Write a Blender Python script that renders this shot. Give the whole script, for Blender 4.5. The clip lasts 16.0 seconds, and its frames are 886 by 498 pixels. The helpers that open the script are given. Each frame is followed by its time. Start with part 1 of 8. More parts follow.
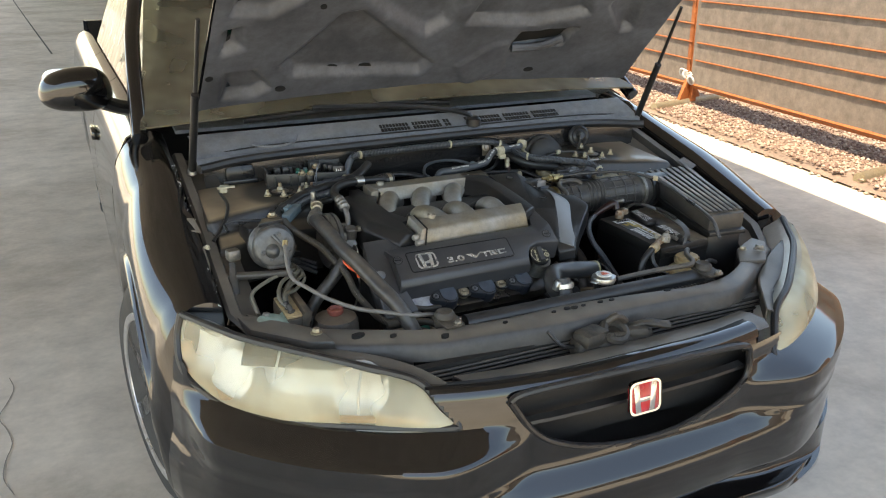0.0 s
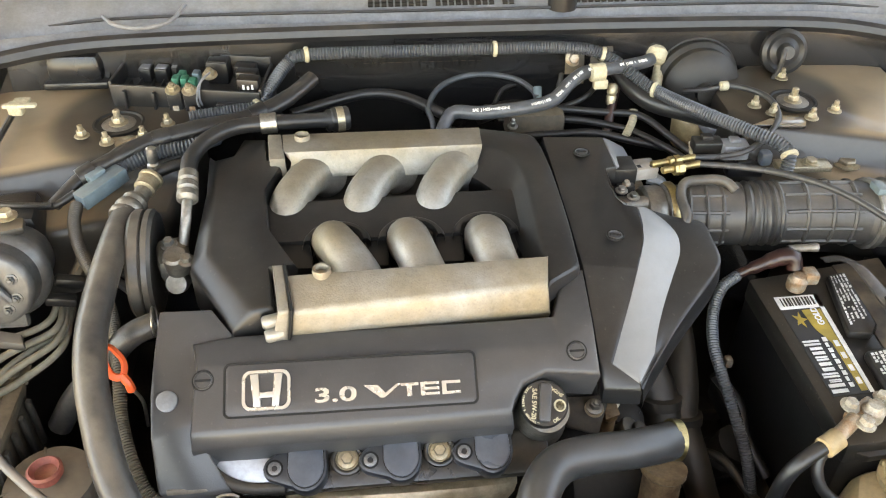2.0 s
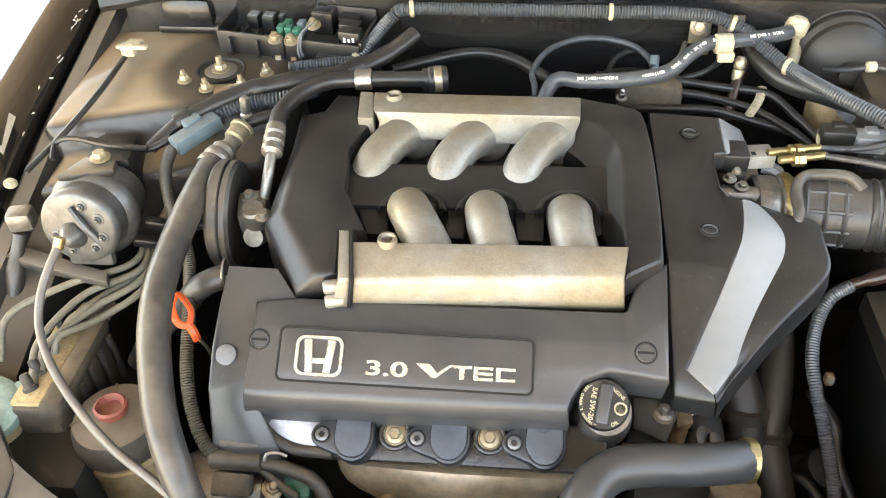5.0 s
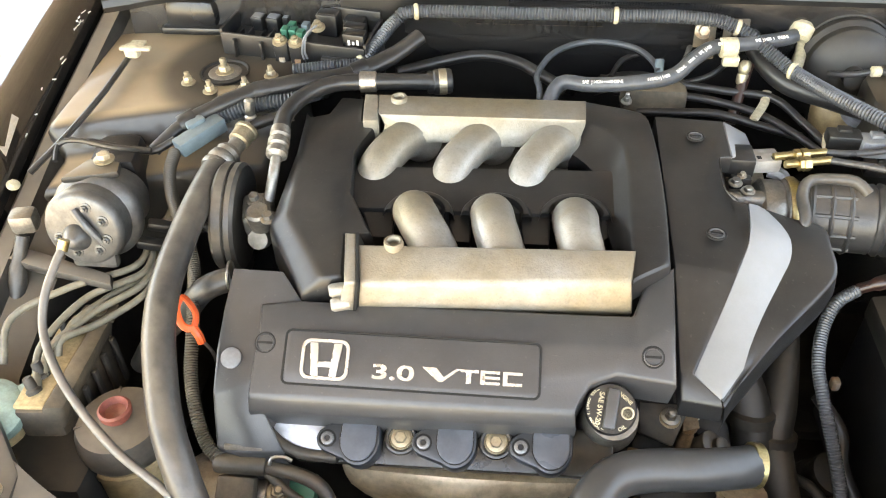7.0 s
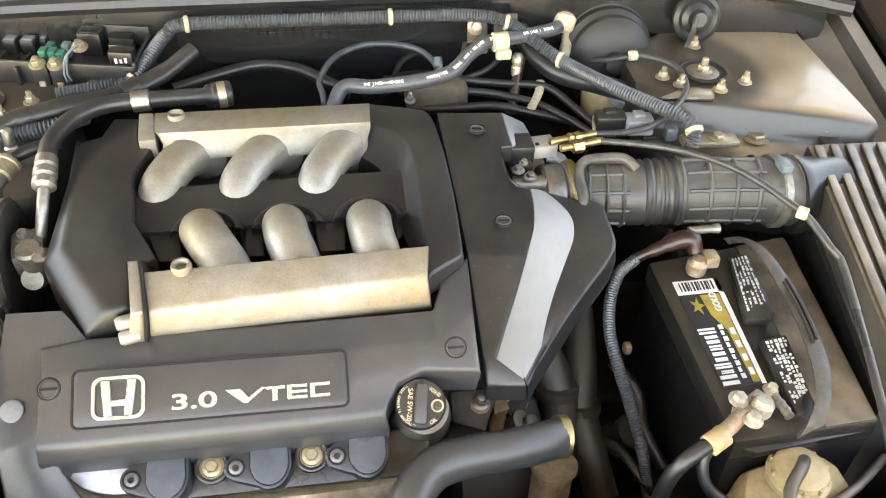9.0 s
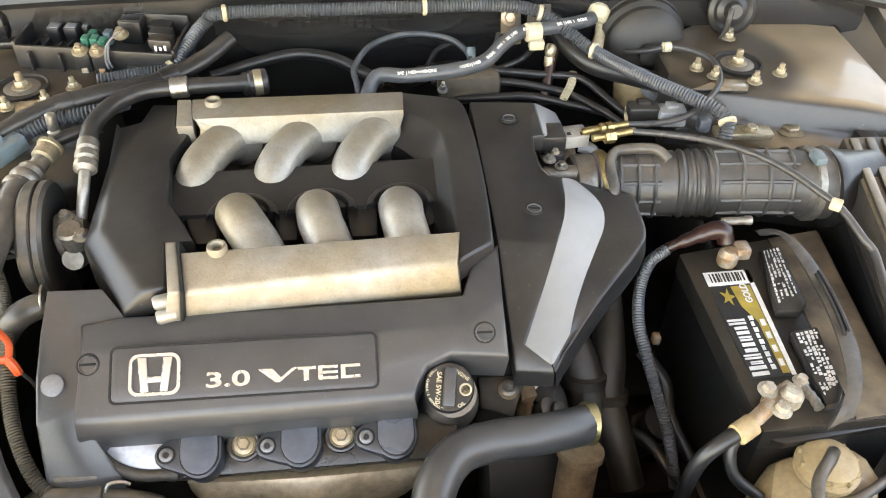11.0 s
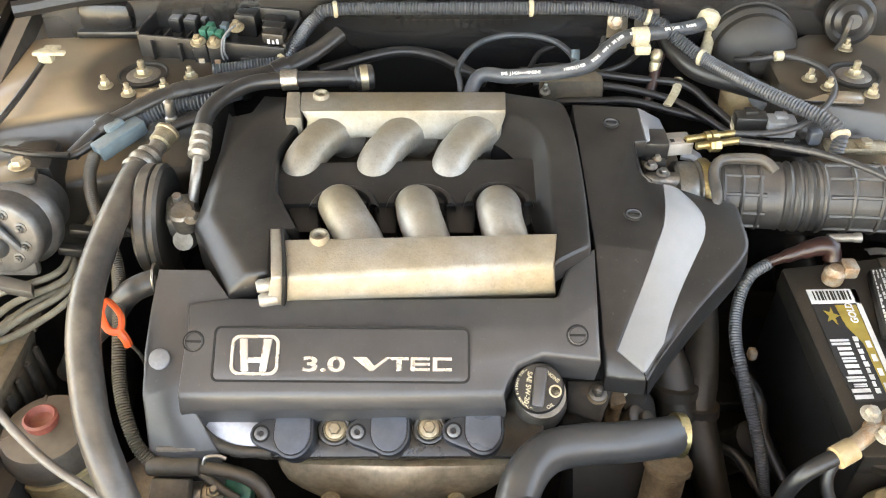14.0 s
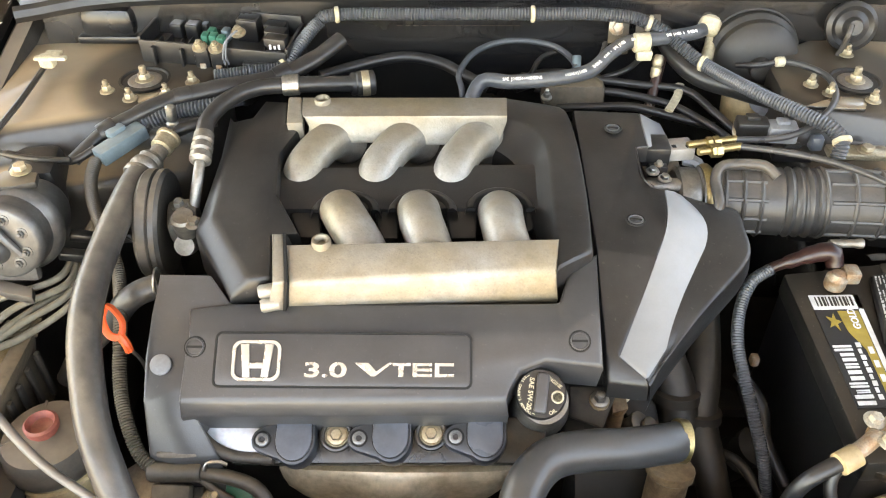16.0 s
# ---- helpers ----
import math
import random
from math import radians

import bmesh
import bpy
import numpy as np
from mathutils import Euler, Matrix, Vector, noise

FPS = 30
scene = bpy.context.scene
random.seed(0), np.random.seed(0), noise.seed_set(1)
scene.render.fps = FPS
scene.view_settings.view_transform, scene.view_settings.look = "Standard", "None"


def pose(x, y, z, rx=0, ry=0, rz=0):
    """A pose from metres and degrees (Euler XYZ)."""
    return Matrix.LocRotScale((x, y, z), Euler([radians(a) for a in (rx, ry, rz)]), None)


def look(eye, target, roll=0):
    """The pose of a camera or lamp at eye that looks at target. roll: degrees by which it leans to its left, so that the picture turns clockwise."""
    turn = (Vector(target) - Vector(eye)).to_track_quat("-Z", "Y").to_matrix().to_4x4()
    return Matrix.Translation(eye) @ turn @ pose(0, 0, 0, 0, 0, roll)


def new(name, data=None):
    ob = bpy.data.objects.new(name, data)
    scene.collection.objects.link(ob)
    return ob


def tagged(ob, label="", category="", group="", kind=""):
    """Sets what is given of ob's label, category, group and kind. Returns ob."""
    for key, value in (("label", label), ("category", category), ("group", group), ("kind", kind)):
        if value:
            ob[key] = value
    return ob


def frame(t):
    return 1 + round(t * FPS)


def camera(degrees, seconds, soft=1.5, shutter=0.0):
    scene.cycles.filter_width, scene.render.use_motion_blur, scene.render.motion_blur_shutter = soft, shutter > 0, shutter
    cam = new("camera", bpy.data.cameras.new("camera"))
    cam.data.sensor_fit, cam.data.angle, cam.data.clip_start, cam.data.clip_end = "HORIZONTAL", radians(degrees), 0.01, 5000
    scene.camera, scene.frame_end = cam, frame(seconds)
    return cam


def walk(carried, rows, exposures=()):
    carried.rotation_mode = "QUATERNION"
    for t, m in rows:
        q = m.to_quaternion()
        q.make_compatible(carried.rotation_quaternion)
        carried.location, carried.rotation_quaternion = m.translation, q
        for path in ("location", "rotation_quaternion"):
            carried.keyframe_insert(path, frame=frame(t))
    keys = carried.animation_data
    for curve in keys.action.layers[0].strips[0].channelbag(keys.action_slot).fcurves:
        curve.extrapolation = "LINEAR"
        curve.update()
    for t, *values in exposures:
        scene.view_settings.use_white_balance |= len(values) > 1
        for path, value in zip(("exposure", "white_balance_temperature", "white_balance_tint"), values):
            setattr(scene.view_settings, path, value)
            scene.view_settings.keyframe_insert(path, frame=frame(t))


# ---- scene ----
cam = camera(56.5, 16.0, soft=1.1)
PATH = [
    (0, (-0.934, -1.134, 1.378), (-0.155, 0.575, 0.69), -0.2),
    (0.5, (-0.677, -0.824, 1.38), (-0.011, 0.872, 0.556), 1.0),
    (1, (-0.396, -0.582, 1.371), (0.104, 1.102, 0.414), 1.5),
    (1.5, (-0.252, -0.297, 1.355), (0.105, 1.329, 0.247), 2.2),
    (2, (-0.135, -0.137, 1.343), (0.027, 1.44, 0.124), 0.9),
    (2.5, (-0.019, -0.092, 1.343), (0.022, 1.439, 0.057), -0.2),
    (3, (-0.038, -0.09, 1.343), (-0.056, 1.416, 0.027), -0.6),
    (3.5, (-0.044, -0.089, 1.336), (-0.092, 1.402, 0.002), -0.8),
    (4, (-0.043, -0.084, 1.339), (-0.116, 1.407, 0.008), -1.0),
    (4.5, (-0.043, -0.083, 1.341), (-0.158, 1.41, 0.015), -1.3),
    (5, (-0.055, -0.084, 1.342), (-0.244, 1.409, 0.024), -2.1),
    (5.2, (-0.061, -0.086, 1.343), (-0.285, 1.405, 0.028), -2.5),
    (7.3, (-0.066, -0.082, 1.34), (-0.22, 1.419, 0.027), -1.2),
    (7.5, (-0.062, -0.085, 1.339), (-0.172, 1.422, 0.028), -0.9),
    (8, (-0.063, -0.086, 1.338), (-0.034, 1.427, 0.03), 0.4),
    (8.5, (-0.041, -0.08, 1.34), (0.136, 1.427, 0.037), 1.5),
    (8.7, (-0.034, -0.08, 1.339), (0.203, 1.421, 0.038), 2.1),
    (10.8, (-0.03, -0.089, 1.336), (0.18, 1.408, 0.027), 1.5),
    (11, (-0.035, -0.094, 1.335), (0.13, 1.409, 0.026), 1.2),
    (11.5, (-0.051, -0.095, 1.335), (0.024, 1.405, 0.014), 0.8),
    (12, (-0.055, -0.102, 1.336), (-0.043, 1.399, 0.014), 0.4),
    (12.5, (-0.054, -0.1, 1.337), (-0.069, 1.398, 0.013), 0.1),
    (13, (-0.054, -0.097, 1.336), (-0.077, 1.405, 0.015), -0.1),
    (13.5, (-0.052, -0.095, 1.336), (-0.08, 1.409, 0.019), -0.3),
    (14, (-0.05, -0.101, 1.337), (-0.085, 1.412, 0.03), -0.6),
    (14.5, (-0.051, -0.103, 1.338), (-0.088, 1.41, 0.032), -0.6),
    (15, (-0.053, -0.105, 1.339), (-0.091, 1.41, 0.034), -0.6),
    (15.5, (-0.052, -0.103, 1.337), (-0.09, 1.414, 0.034), -0.6),
    (16, (-0.053, -0.1, 1.336), (-0.086, 1.422, 0.039), -0.5),
]
EXPOSURES = [(0.0, 2.13, 8500, 8), (0.5, 2.40, 9100, 10), (1.0, 2.76, 9900, 12), (1.5, 3.16, 10600, 12), (2.0, 3.67, 10900, 12), (3.0, 3.95, 10900, 12), (8.0, 4.13, 11000, 12), (11.0, 3.90, 10900, 13), (16.0, 4.02, 11000, 13)]
walk(cam, [(t, look(eye, target, roll)) for t, eye, target, roll in PATH], EXPOSURES)

# ---------------------------------------------------------------- light
world = bpy.data.worlds.new("sky")
scene.world = world
world.use_nodes = True
sky = world.node_tree.nodes.new("ShaderNodeTexSky")
sky.sky_type = "NISHITA"
sky.sun_disc = False
sky.sun_elevation, sky.sun_rotation = radians(70), radians(240)
world.node_tree.links.new(sky.outputs[0], world.node_tree.nodes["Background"].inputs[0])
world.node_tree.nodes["Background"].inputs[1].default_value = 0.15
sun = new("sun", bpy.data.lights.new("sun", "SUN"))
sun.data.energy, sun.data.angle, sun.data.color = 2.6, radians(0.6), (1.0, 0.95, 0.86)
sun.matrix_world = look((0, 0, 10), (0.28, 0.16, 10 - 0.94))


# ---------------------------------------------------------------- materials
def surface(name, color, rough=0.5, metal=0.0, second=None, amount=0.5, scale=6.0, dust=None, settled=0.0,
            bump=0.0, grain=60.0, coat=0.0, rough_spread=0.12, speckle=0.15, dust_least=0.0, wear=0.28, pits=0.0, bare=None, flecks=0.0):
    """A procedural surface: base colour with large stains, fine grain, dust that settles on what faces up, and relief."""
    m = bpy.data.materials.new(name)
    m.use_nodes = True
    t, ln = m.node_tree.nodes, m.node_tree.links
    b = t["Principled BSDF"]
    co = t.new("ShaderNodeTexCoord")
    big = t.new("ShaderNodeTexNoise")
    big.inputs["Scale"].default_value, big.inputs["Detail"].default_value = scale, 6
    fine = t.new("ShaderNodeTexNoise")
    fine.inputs["Scale"].default_value, fine.inputs["Detail"].default_value = grain, 5
    for n in (big, fine):
        ln.new(co.outputs["Object"], n.inputs["Vector"])
    ramp = t.new("ShaderNodeMapRange")
    ramp.inputs[1].default_value, ramp.inputs[2].default_value = 0.42, 0.66
    ramp.inputs[4].default_value = amount
    ln.new(big.outputs[0], ramp.inputs[0])
    mix = t.new("ShaderNodeMix")
    mix.data_type = "RGBA"
    mix.inputs[6].default_value = (*color, 1)
    mix.inputs[7].default_value = (*(second or [c * 0.6 for c in color]), 1)
    ln.new(ramp.outputs[0], mix.inputs[0])
    speck = t.new("ShaderNodeMix")
    speck.data_type, speck.blend_type = "RGBA", "MULTIPLY"
    speck.inputs[0].default_value = speckle
    ln.new(mix.outputs[2], speck.inputs[6])
    gr = t.new("ShaderNodeMapRange")
    gr.inputs[1].default_value, gr.inputs[2].default_value = 0.3, 0.7
    gr.inputs[3].default_value = 0.55
    gr.inputs[4].default_value = 1.25
    ln.new(fine.outputs[0], gr.inputs[0])
    ln.new(gr.outputs[0], speck.inputs[7])
    worn = t.new("ShaderNodeTexNoise")
    worn.inputs["Scale"].default_value, worn.inputs["Detail"].default_value, worn.inputs["Roughness"].default_value = scale * 6.5, 9, 0.68
    ln.new(co.outputs["Object"], worn.inputs["Vector"])
    wr = t.new("ShaderNodeMapRange")
    wr.inputs[1].default_value, wr.inputs[2].default_value = 0.34, 0.66
    wr.inputs[3].default_value, wr.inputs[4].default_value = 1.0 - wear, 1.0 + wear * 0.5
    ln.new(worn.outputs[0], wr.inputs[0])
    wm = t.new("ShaderNodeMix")
    wm.data_type, wm.blend_type = "RGBA", "MULTIPLY"
    wm.inputs[0].default_value = 1.0
    ln.new(speck.outputs[2], wm.inputs[6])
    ln.new(wr.outputs[0], wm.inputs[7])
    last = wm.outputs[2]
    if pits:
        pn = t.new("ShaderNodeTexNoise")
        pn.inputs["Scale"].default_value, pn.inputs["Detail"].default_value = 330, 2
        ln.new(co.outputs["Object"], pn.inputs["Vector"])
        pr = t.new("ShaderNodeMapRange")
        pr.inputs[1].default_value, pr.inputs[2].default_value, pr.inputs[4].default_value = 0.58, 0.70, pits
        ln.new(pn.outputs[0], pr.inputs[0])
        pm = t.new("ShaderNodeMix")
        pm.data_type = "RGBA"
        pm.inputs[7].default_value = (*[c * 0.35 for c in color], 1)
        ln.new(pr.outputs[0], pm.inputs[0])
        ln.new(last, pm.inputs[6])
        last = pm.outputs[2]
    if flecks:
        fn = t.new("ShaderNodeTexNoise")
        fn.inputs["Scale"].default_value, fn.inputs["Detail"].default_value = 240, 1
        ln.new(co.outputs["Object"], fn.inputs["Vector"])
        fr_ = t.new("ShaderNodeMapRange")
        fr_.inputs[1].default_value, fr_.inputs[2].default_value, fr_.inputs[4].default_value = 0.715, 0.76, flecks
        ln.new(fn.outputs[0], fr_.inputs[0])
        fm = t.new("ShaderNodeMix")
        fm.data_type = "RGBA"
        fm.inputs[7].default_value = (0.36, 0.33, 0.28, 1)
        ln.new(fr_.outputs[0], fm.inputs[0])
        ln.new(last, fm.inputs[6])
        last = fm.outputs[2]
    if dust:
        geo = t.new("ShaderNodeNewGeometry")
        sep = t.new("ShaderNodeSeparateXYZ")
        ln.new(geo.outputs["Normal"], sep.inputs[0])
        up = t.new("ShaderNodeMapRange")
        up.inputs[1].default_value, up.inputs[2].default_value = 0.66, 0.97
        ln.new(sep.outputs[2], up.inputs[0])
        dn = t.new("ShaderNodeTexNoise")
        dn.inputs["Scale"].default_value, dn.inputs["Detail"].default_value = scale * 2.3, 8
        ln.new(co.outputs["Object"], dn.inputs["Vector"])
        dr = t.new("ShaderNodeMapRange")
        dr.inputs[1].default_value, dr.inputs[2].default_value = 0.3, 0.7
        dr.inputs[3].default_value, dr.inputs[4].default_value = dust_least, settled
        ln.new(dn.outputs[0], dr.inputs[0])
        mul = t.new("ShaderNodeMath")
        mul.operation = "MULTIPLY"
        ln.new(up.outputs[0], mul.inputs[0])
        ln.new(dr.outputs[0], mul.inputs[1])
        fall = mul
        if bare:
            # a round patch rubbed clean of dust, on either side of the car
            flip = t.new("ShaderNodeVectorMath")
            flip.operation = "ABSOLUTE"
            ln.new(co.outputs["Object"], flip.inputs[0])
            away = t.new("ShaderNodeVectorMath")
            away.operation = "DISTANCE"
            away.inputs[1].default_value = bare[:3]
            ln.new(flip.outputs[0], away.inputs[0])
            ring_ = t.new("ShaderNodeMapRange")
            ring_.interpolation_type = "SMOOTHSTEP"
            ring_.inputs[1].default_value, ring_.inputs[2].default_value = bare[3], bare[4]
            ring_.inputs[3].default_value = 0.16
            ln.new(away.outputs["Value"], ring_.inputs[0])
            fall = t.new("ShaderNodeMath")
            fall.operation = "MULTIPLY"
            ln.new(mul.outputs[0], fall.inputs[0])
            ln.new(ring_.outputs[0], fall.inputs[1])
        dm = t.new("ShaderNodeMix")
        dm.data_type = "RGBA"
        dm.inputs[7].default_value = (*dust, 1)
        ln.new(fall.outputs[0], dm.inputs[0])
        ln.new(last, dm.inputs[6])
        last = dm.outputs[2]
    ln.new(last, b.inputs["Base Color"])
    rr = t.new("ShaderNodeMapRange")
    rr.inputs[3].default_value, rr.inputs[4].default_value = max(0.03, rough - rough_spread), min(1.0, rough + rough_spread)
    ln.new(big.outputs[0], rr.inputs[0])
    ln.new(rr.outputs[0], b.inputs["Roughness"])
    b.inputs["Metallic"].default_value = metal
    b.inputs["Coat Weight"].default_value = coat
    b.inputs["Coat Roughness"].default_value = 0.06
    if bump:
        bp = t.new("ShaderNodeBump")
        bp.inputs["Strength"].default_value, bp.inputs["Distance"].default_value = bump, 0.002
        ln.new(fine.outputs[0], bp.inputs["Height"])
        ln.new(bp.outputs[0], b.inputs["Normal"])
    return m


TAN = (0.30, 0.22, 0.14)
GREYDUST = (0.20, 0.18, 0.155)
black_cover = surface("black engine plastic", (0.014, 0.014, 0.0145), 0.35, second=(0.021, 0.020, 0.020), dust=GREYDUST, settled=0.11, bump=0.10, grain=600, scale=7, speckle=0.1, wear=0.30, flecks=0.07)
grey_cover = surface("charcoal engine plastic", (0.044, 0.044, 0.0465), 0.37, second=(0.053, 0.053, 0.055), dust=GREYDUST, settled=0.10, bump=0.08, grain=600, scale=5, speckle=0.06, wear=0.14, flecks=0.06)
# sheen on the side cover's chamfer, put into a paler colour
lit_chamfer = surface("satin grey plastic", (0.205, 0.21, 0.216), 0.36, second=(0.18, 0.186, 0.193), bump=0.03, grain=500, speckle=0.04, wear=0.06)
cast_metal = surface("cast aluminium", (0.318, 0.305, 0.281), 0.50, 0.56, second=(0.27, 0.222, 0.152), amount=1.0, scale=9, dust=(0.25, 0.20, 0.14), settled=0.55, bump=0.20, grain=420, speckle=0.14, wear=0.18, pits=0.22)
rough_metal = surface("grey cast metal", (0.27, 0.262, 0.246), 0.45, 0.75, second=(0.2, 0.18, 0.15), amount=0.8, scale=20, dust=TAN, settled=0.35, bump=0.3, grain=300)
zinc = surface("dulled yellow zinc plate", (0.44, 0.38, 0.27), 0.42, 0.7, second=(0.30, 0.26, 0.2), scale=60, amount=0.8, dust=TAN, settled=0.5)
brass = surface("brass", (0.46, 0.36, 0.17), 0.36, 0.9, second=(0.30, 0.23, 0.13), scale=60, amount=0.8)
steel = surface("bright steel", (0.55, 0.55, 0.53), 0.36, 1.0, second=(0.4, 0.38, 0.34), scale=40)
rubber = surface("black rubber", (0.014, 0.014, 0.015), 0.36, second=(0.028, 0.027, 0.026), scale=12, dust=GREYDUST, settled=0.16, bump=0.12, grain=300)
grey_rubber = surface("weathered grey rubber", (0.038, 0.037, 0.037), 0.36, second=(0.085, 0.072, 0.058), amount=0.8, scale=12, dust=(0.24, 0.205, 0.165), settled=0.55, bump=0.15, grain=220)
cable_skin = surface("satin cable sheath", (0.040, 0.041, 0.044), 0.30, second=(0.055, 0.055, 0.056), scale=10, dust=GREYDUST, settled=0.12)
hose_black = surface("satin black hose rubber", (0.036, 0.036, 0.037), 0.33, second=(0.048, 0.046, 0.043), scale=6, dust=GREYDUST, settled=0.15, bump=0.04, grain=220, wear=0.1)
conduit = surface("corrugated loom", (0.050, 0.057, 0.069), 0.34, second=(0.075, 0.078, 0.082), scale=14, dust=(0.18, 0.17, 0.15), settled=0.3)
deep_pipe = surface("grimy brown pipe", (0.020, 0.0165, 0.013), 0.5, second=(0.034, 0.027, 0.020), scale=12, dust=TAN, settled=0.12)
brown_loom = surface("dusty brown loom", (0.055, 0.045, 0.034), 0.5, second=(0.095, 0.078, 0.057), scale=16, dust=TAN, settled=0.25)
bay_paint = surface("dusty black bay paint", (0.014, 0.014, 0.015), 0.26, second=(0.030, 0.027, 0.024), amount=0.8, scale=3, dust=(0.37, 0.275, 0.175), settled=0.85, dust_least=0.35, coat=0.5, bump=0.04, grain=160)
slam_paint = surface("grey brown road film", (0.040, 0.037, 0.034), 0.40, second=(0.060, 0.054, 0.048), amount=0.8, scale=6, dust=(0.21, 0.18, 0.145), settled=0.75, dust_least=0.38, bump=0.06, grain=160)
tower_paint = surface("tan dusted black paint", (0.020, 0.018, 0.016), 0.42, second=(0.035, 0.030, 0.025), amount=0.8, scale=3, dust=(0.36, 0.262, 0.165), settled=1.0, dust_least=0.42, coat=0.3, bump=0.03, grain=160, bare=(0.455, 0.895, 0.793, 0.090, 0.125))
booster_paint = surface("satin black drum paint", (0.018, 0.017, 0.016), 0.55, second=(0.030, 0.027, 0.024), scale=9, dust=(0.12, 0.098, 0.075), settled=0.3, dust_least=0.1, bump=0.04, grain=160)
dome_paint = surface("thinly dusted black dome", (0.022, 0.021, 0.020), 0.45, second=(0.032, 0.029, 0.026), scale=8, dust=(0.215, 0.165, 0.11), settled=0.8, dust_least=0.4, bump=0.04, grain=160)
oily = surface("oily black casting", (0.016, 0.015, 0.014), 0.28, 0.0, second=(0.045, 0.036, 0.026), amount=0.9, scale=18, bump=0.2, grain=120)
grime = surface("grimy dark mechanism", (0.045, 0.040, 0.035), 0.55, 0.3, second=(0.08, 0.068, 0.055), scale=24, dust=(0.17, 0.14, 0.105), settled=0.6, bump=0.2, grain=160)
# near black with some grime; deep in the bay it also carries the shade
near_black = surface("grimy black steel", (0.009, 0.0085, 0.008), 0.7, second=(0.020, 0.017, 0.014), scale=8, dust=(0.09, 0.068, 0.046), settled=0.3, bump=0.3)
car_paint = surface("gloss black car paint", (0.004, 0.004, 0.0045), 0.08, second=(0.007, 0.007, 0.007), scale=3, dust=(0.16, 0.13, 0.10), settled=0.05, coat=0.6, rough_spread=0.05, speckle=0.05)
trim_grey = surface("faded grey trim plastic", (0.165, 0.175, 0.195), 0.5, second=(0.115, 0.12, 0.13), scale=5, dust=(0.3, 0.27, 0.22), settled=0.35, bump=0.15, grain=260)
hood_steel = surface("dusty grey bonnet underside", (0.092, 0.098, 0.113), 0.44, second=(0.046, 0.048, 0.055), amount=0.9, scale=6, bump=0.1, grain=120)
plastic = surface("black plastic", (0.012, 0.012, 0.013), 0.34, second=(0.020, 0.019, 0.018), dust=GREYDUST, settled=0.16, scale=12, bump=0.1, grain=250)
green_fuse = surface("green fuse plastic", (0.03, 0.20, 0.13), 0.4)
blue_clip = surface("blue grey connector plastic", (0.13, 0.19, 0.22), 0.5, dust=TAN, settled=0.25)
coil_dark = surface("dark blue grey coil plastic", (0.026, 0.030, 0.037), 0.34, second=(0.020, 0.024, 0.030), dust=GREYDUST, settled=0.08, bump=0.05, grain=500, speckle=0.05)
coil_blue = surface("slate blue coil plastic", (0.070, 0.084, 0.106), 0.30, second=(0.058, 0.070, 0.090), dust=GREYDUST, settled=0.06, bump=0.04, grain=500, speckle=0.05)
red_plastic = surface("orange red plastic", (0.72, 0.10, 0.03), 0.4, second=(0.5, 0.08, 0.03))
faded_red = surface("faded red cap plastic", (0.24, 0.055, 0.038), 0.6, second=(0.17, 0.06, 0.045), scale=30, dust=TAN, settled=0.3)
cream = surface("cream plastic clip", (0.52, 0.47, 0.34), 0.5, second=(0.36, 0.30, 0.19), scale=30)
yellow_tank = surface("yellowed plastic tank", (0.43, 0.33, 0.19), 0.42, second=(0.27, 0.19, 0.10), scale=14, amount=0.9, dust=TAN, settled=0.35)
mint = surface("pale green cap plastic", (0.24, 0.36, 0.32), 0.5, second=(0.2, 0.28, 0.24), scale=20, dust=TAN, settled=0.3)
shield_metal = surface("tarnished heat shield", (0.60, 0.50, 0.36), 0.40, 0.45, second=(0.36, 0.26, 0.16), amount=0.8, scale=10, bump=0.2, grain=150)
white_mark = surface("white print", (0.75, 0.75, 0.73), 0.5)
silver_mark = surface("silver lettering", (0.56, 0.55, 0.52), 0.28, 0.6, second=(0.50, 0.49, 0.46), scale=40, wear=0.06, speckle=0.05)
gold_mark = surface("gold print", (0.42, 0.30, 0.06), 0.4, 0.3)
copper = surface("corroded copper clamp", (0.32, 0.20, 0.12), 0.5, 0.5, second=(0.38, 0.35, 0.29), amount=1.0, scale=70, bump=0.3)
maroon = surface("dark red terminal boot", (0.026, 0.009, 0.008), 0.30)
red_badge = surface("red badge enamel", (0.50, 0.015, 0.02), 0.25, coat=0.8)
chrome = surface("chrome", (0.8, 0.8, 0.8), 0.12, 1.0, wear=0.05, speckle=0.03)
concrete = surface("worn concrete", (0.58, 0.515, 0.43), 0.8, second=(0.42, 0.36, 0.285), amount=0.85, scale=0.9, wear=0.2, bump=0.25, grain=40, speckle=0.12)
gravel_mat = surface("tan gravel", (0.25, 0.175, 0.135), 0.85, second=(0.15, 0.105, 0.085), scale=9, bump=0.4, grain=60, speckle=0.4)
rust_paint = surface("orange rust coloured steel", (0.40, 0.12, 0.035), 0.6, second=(0.30, 0.085, 0.03), scale=6, bump=0.15)
screen_mat = surface("brown fence screen", (0.25, 0.205, 0.175), 0.75, second=(0.20, 0.16, 0.135), scale=2, bump=0.4, grain=90)
roof_mat = surface("grey stained roof", (0.26, 0.25, 0.235), 0.7, second=(0.18, 0.17, 0.155), scale=1.5)
alloy = surface("silver alloy", (0.6, 0.6, 0.6), 0.3, 0.8, scale=10)
tyre_mat = surface("tyre rubber", (0.03, 0.03, 0.03), 0.75, scale=8, dust=TAN, settled=0.3, bump=0.2)
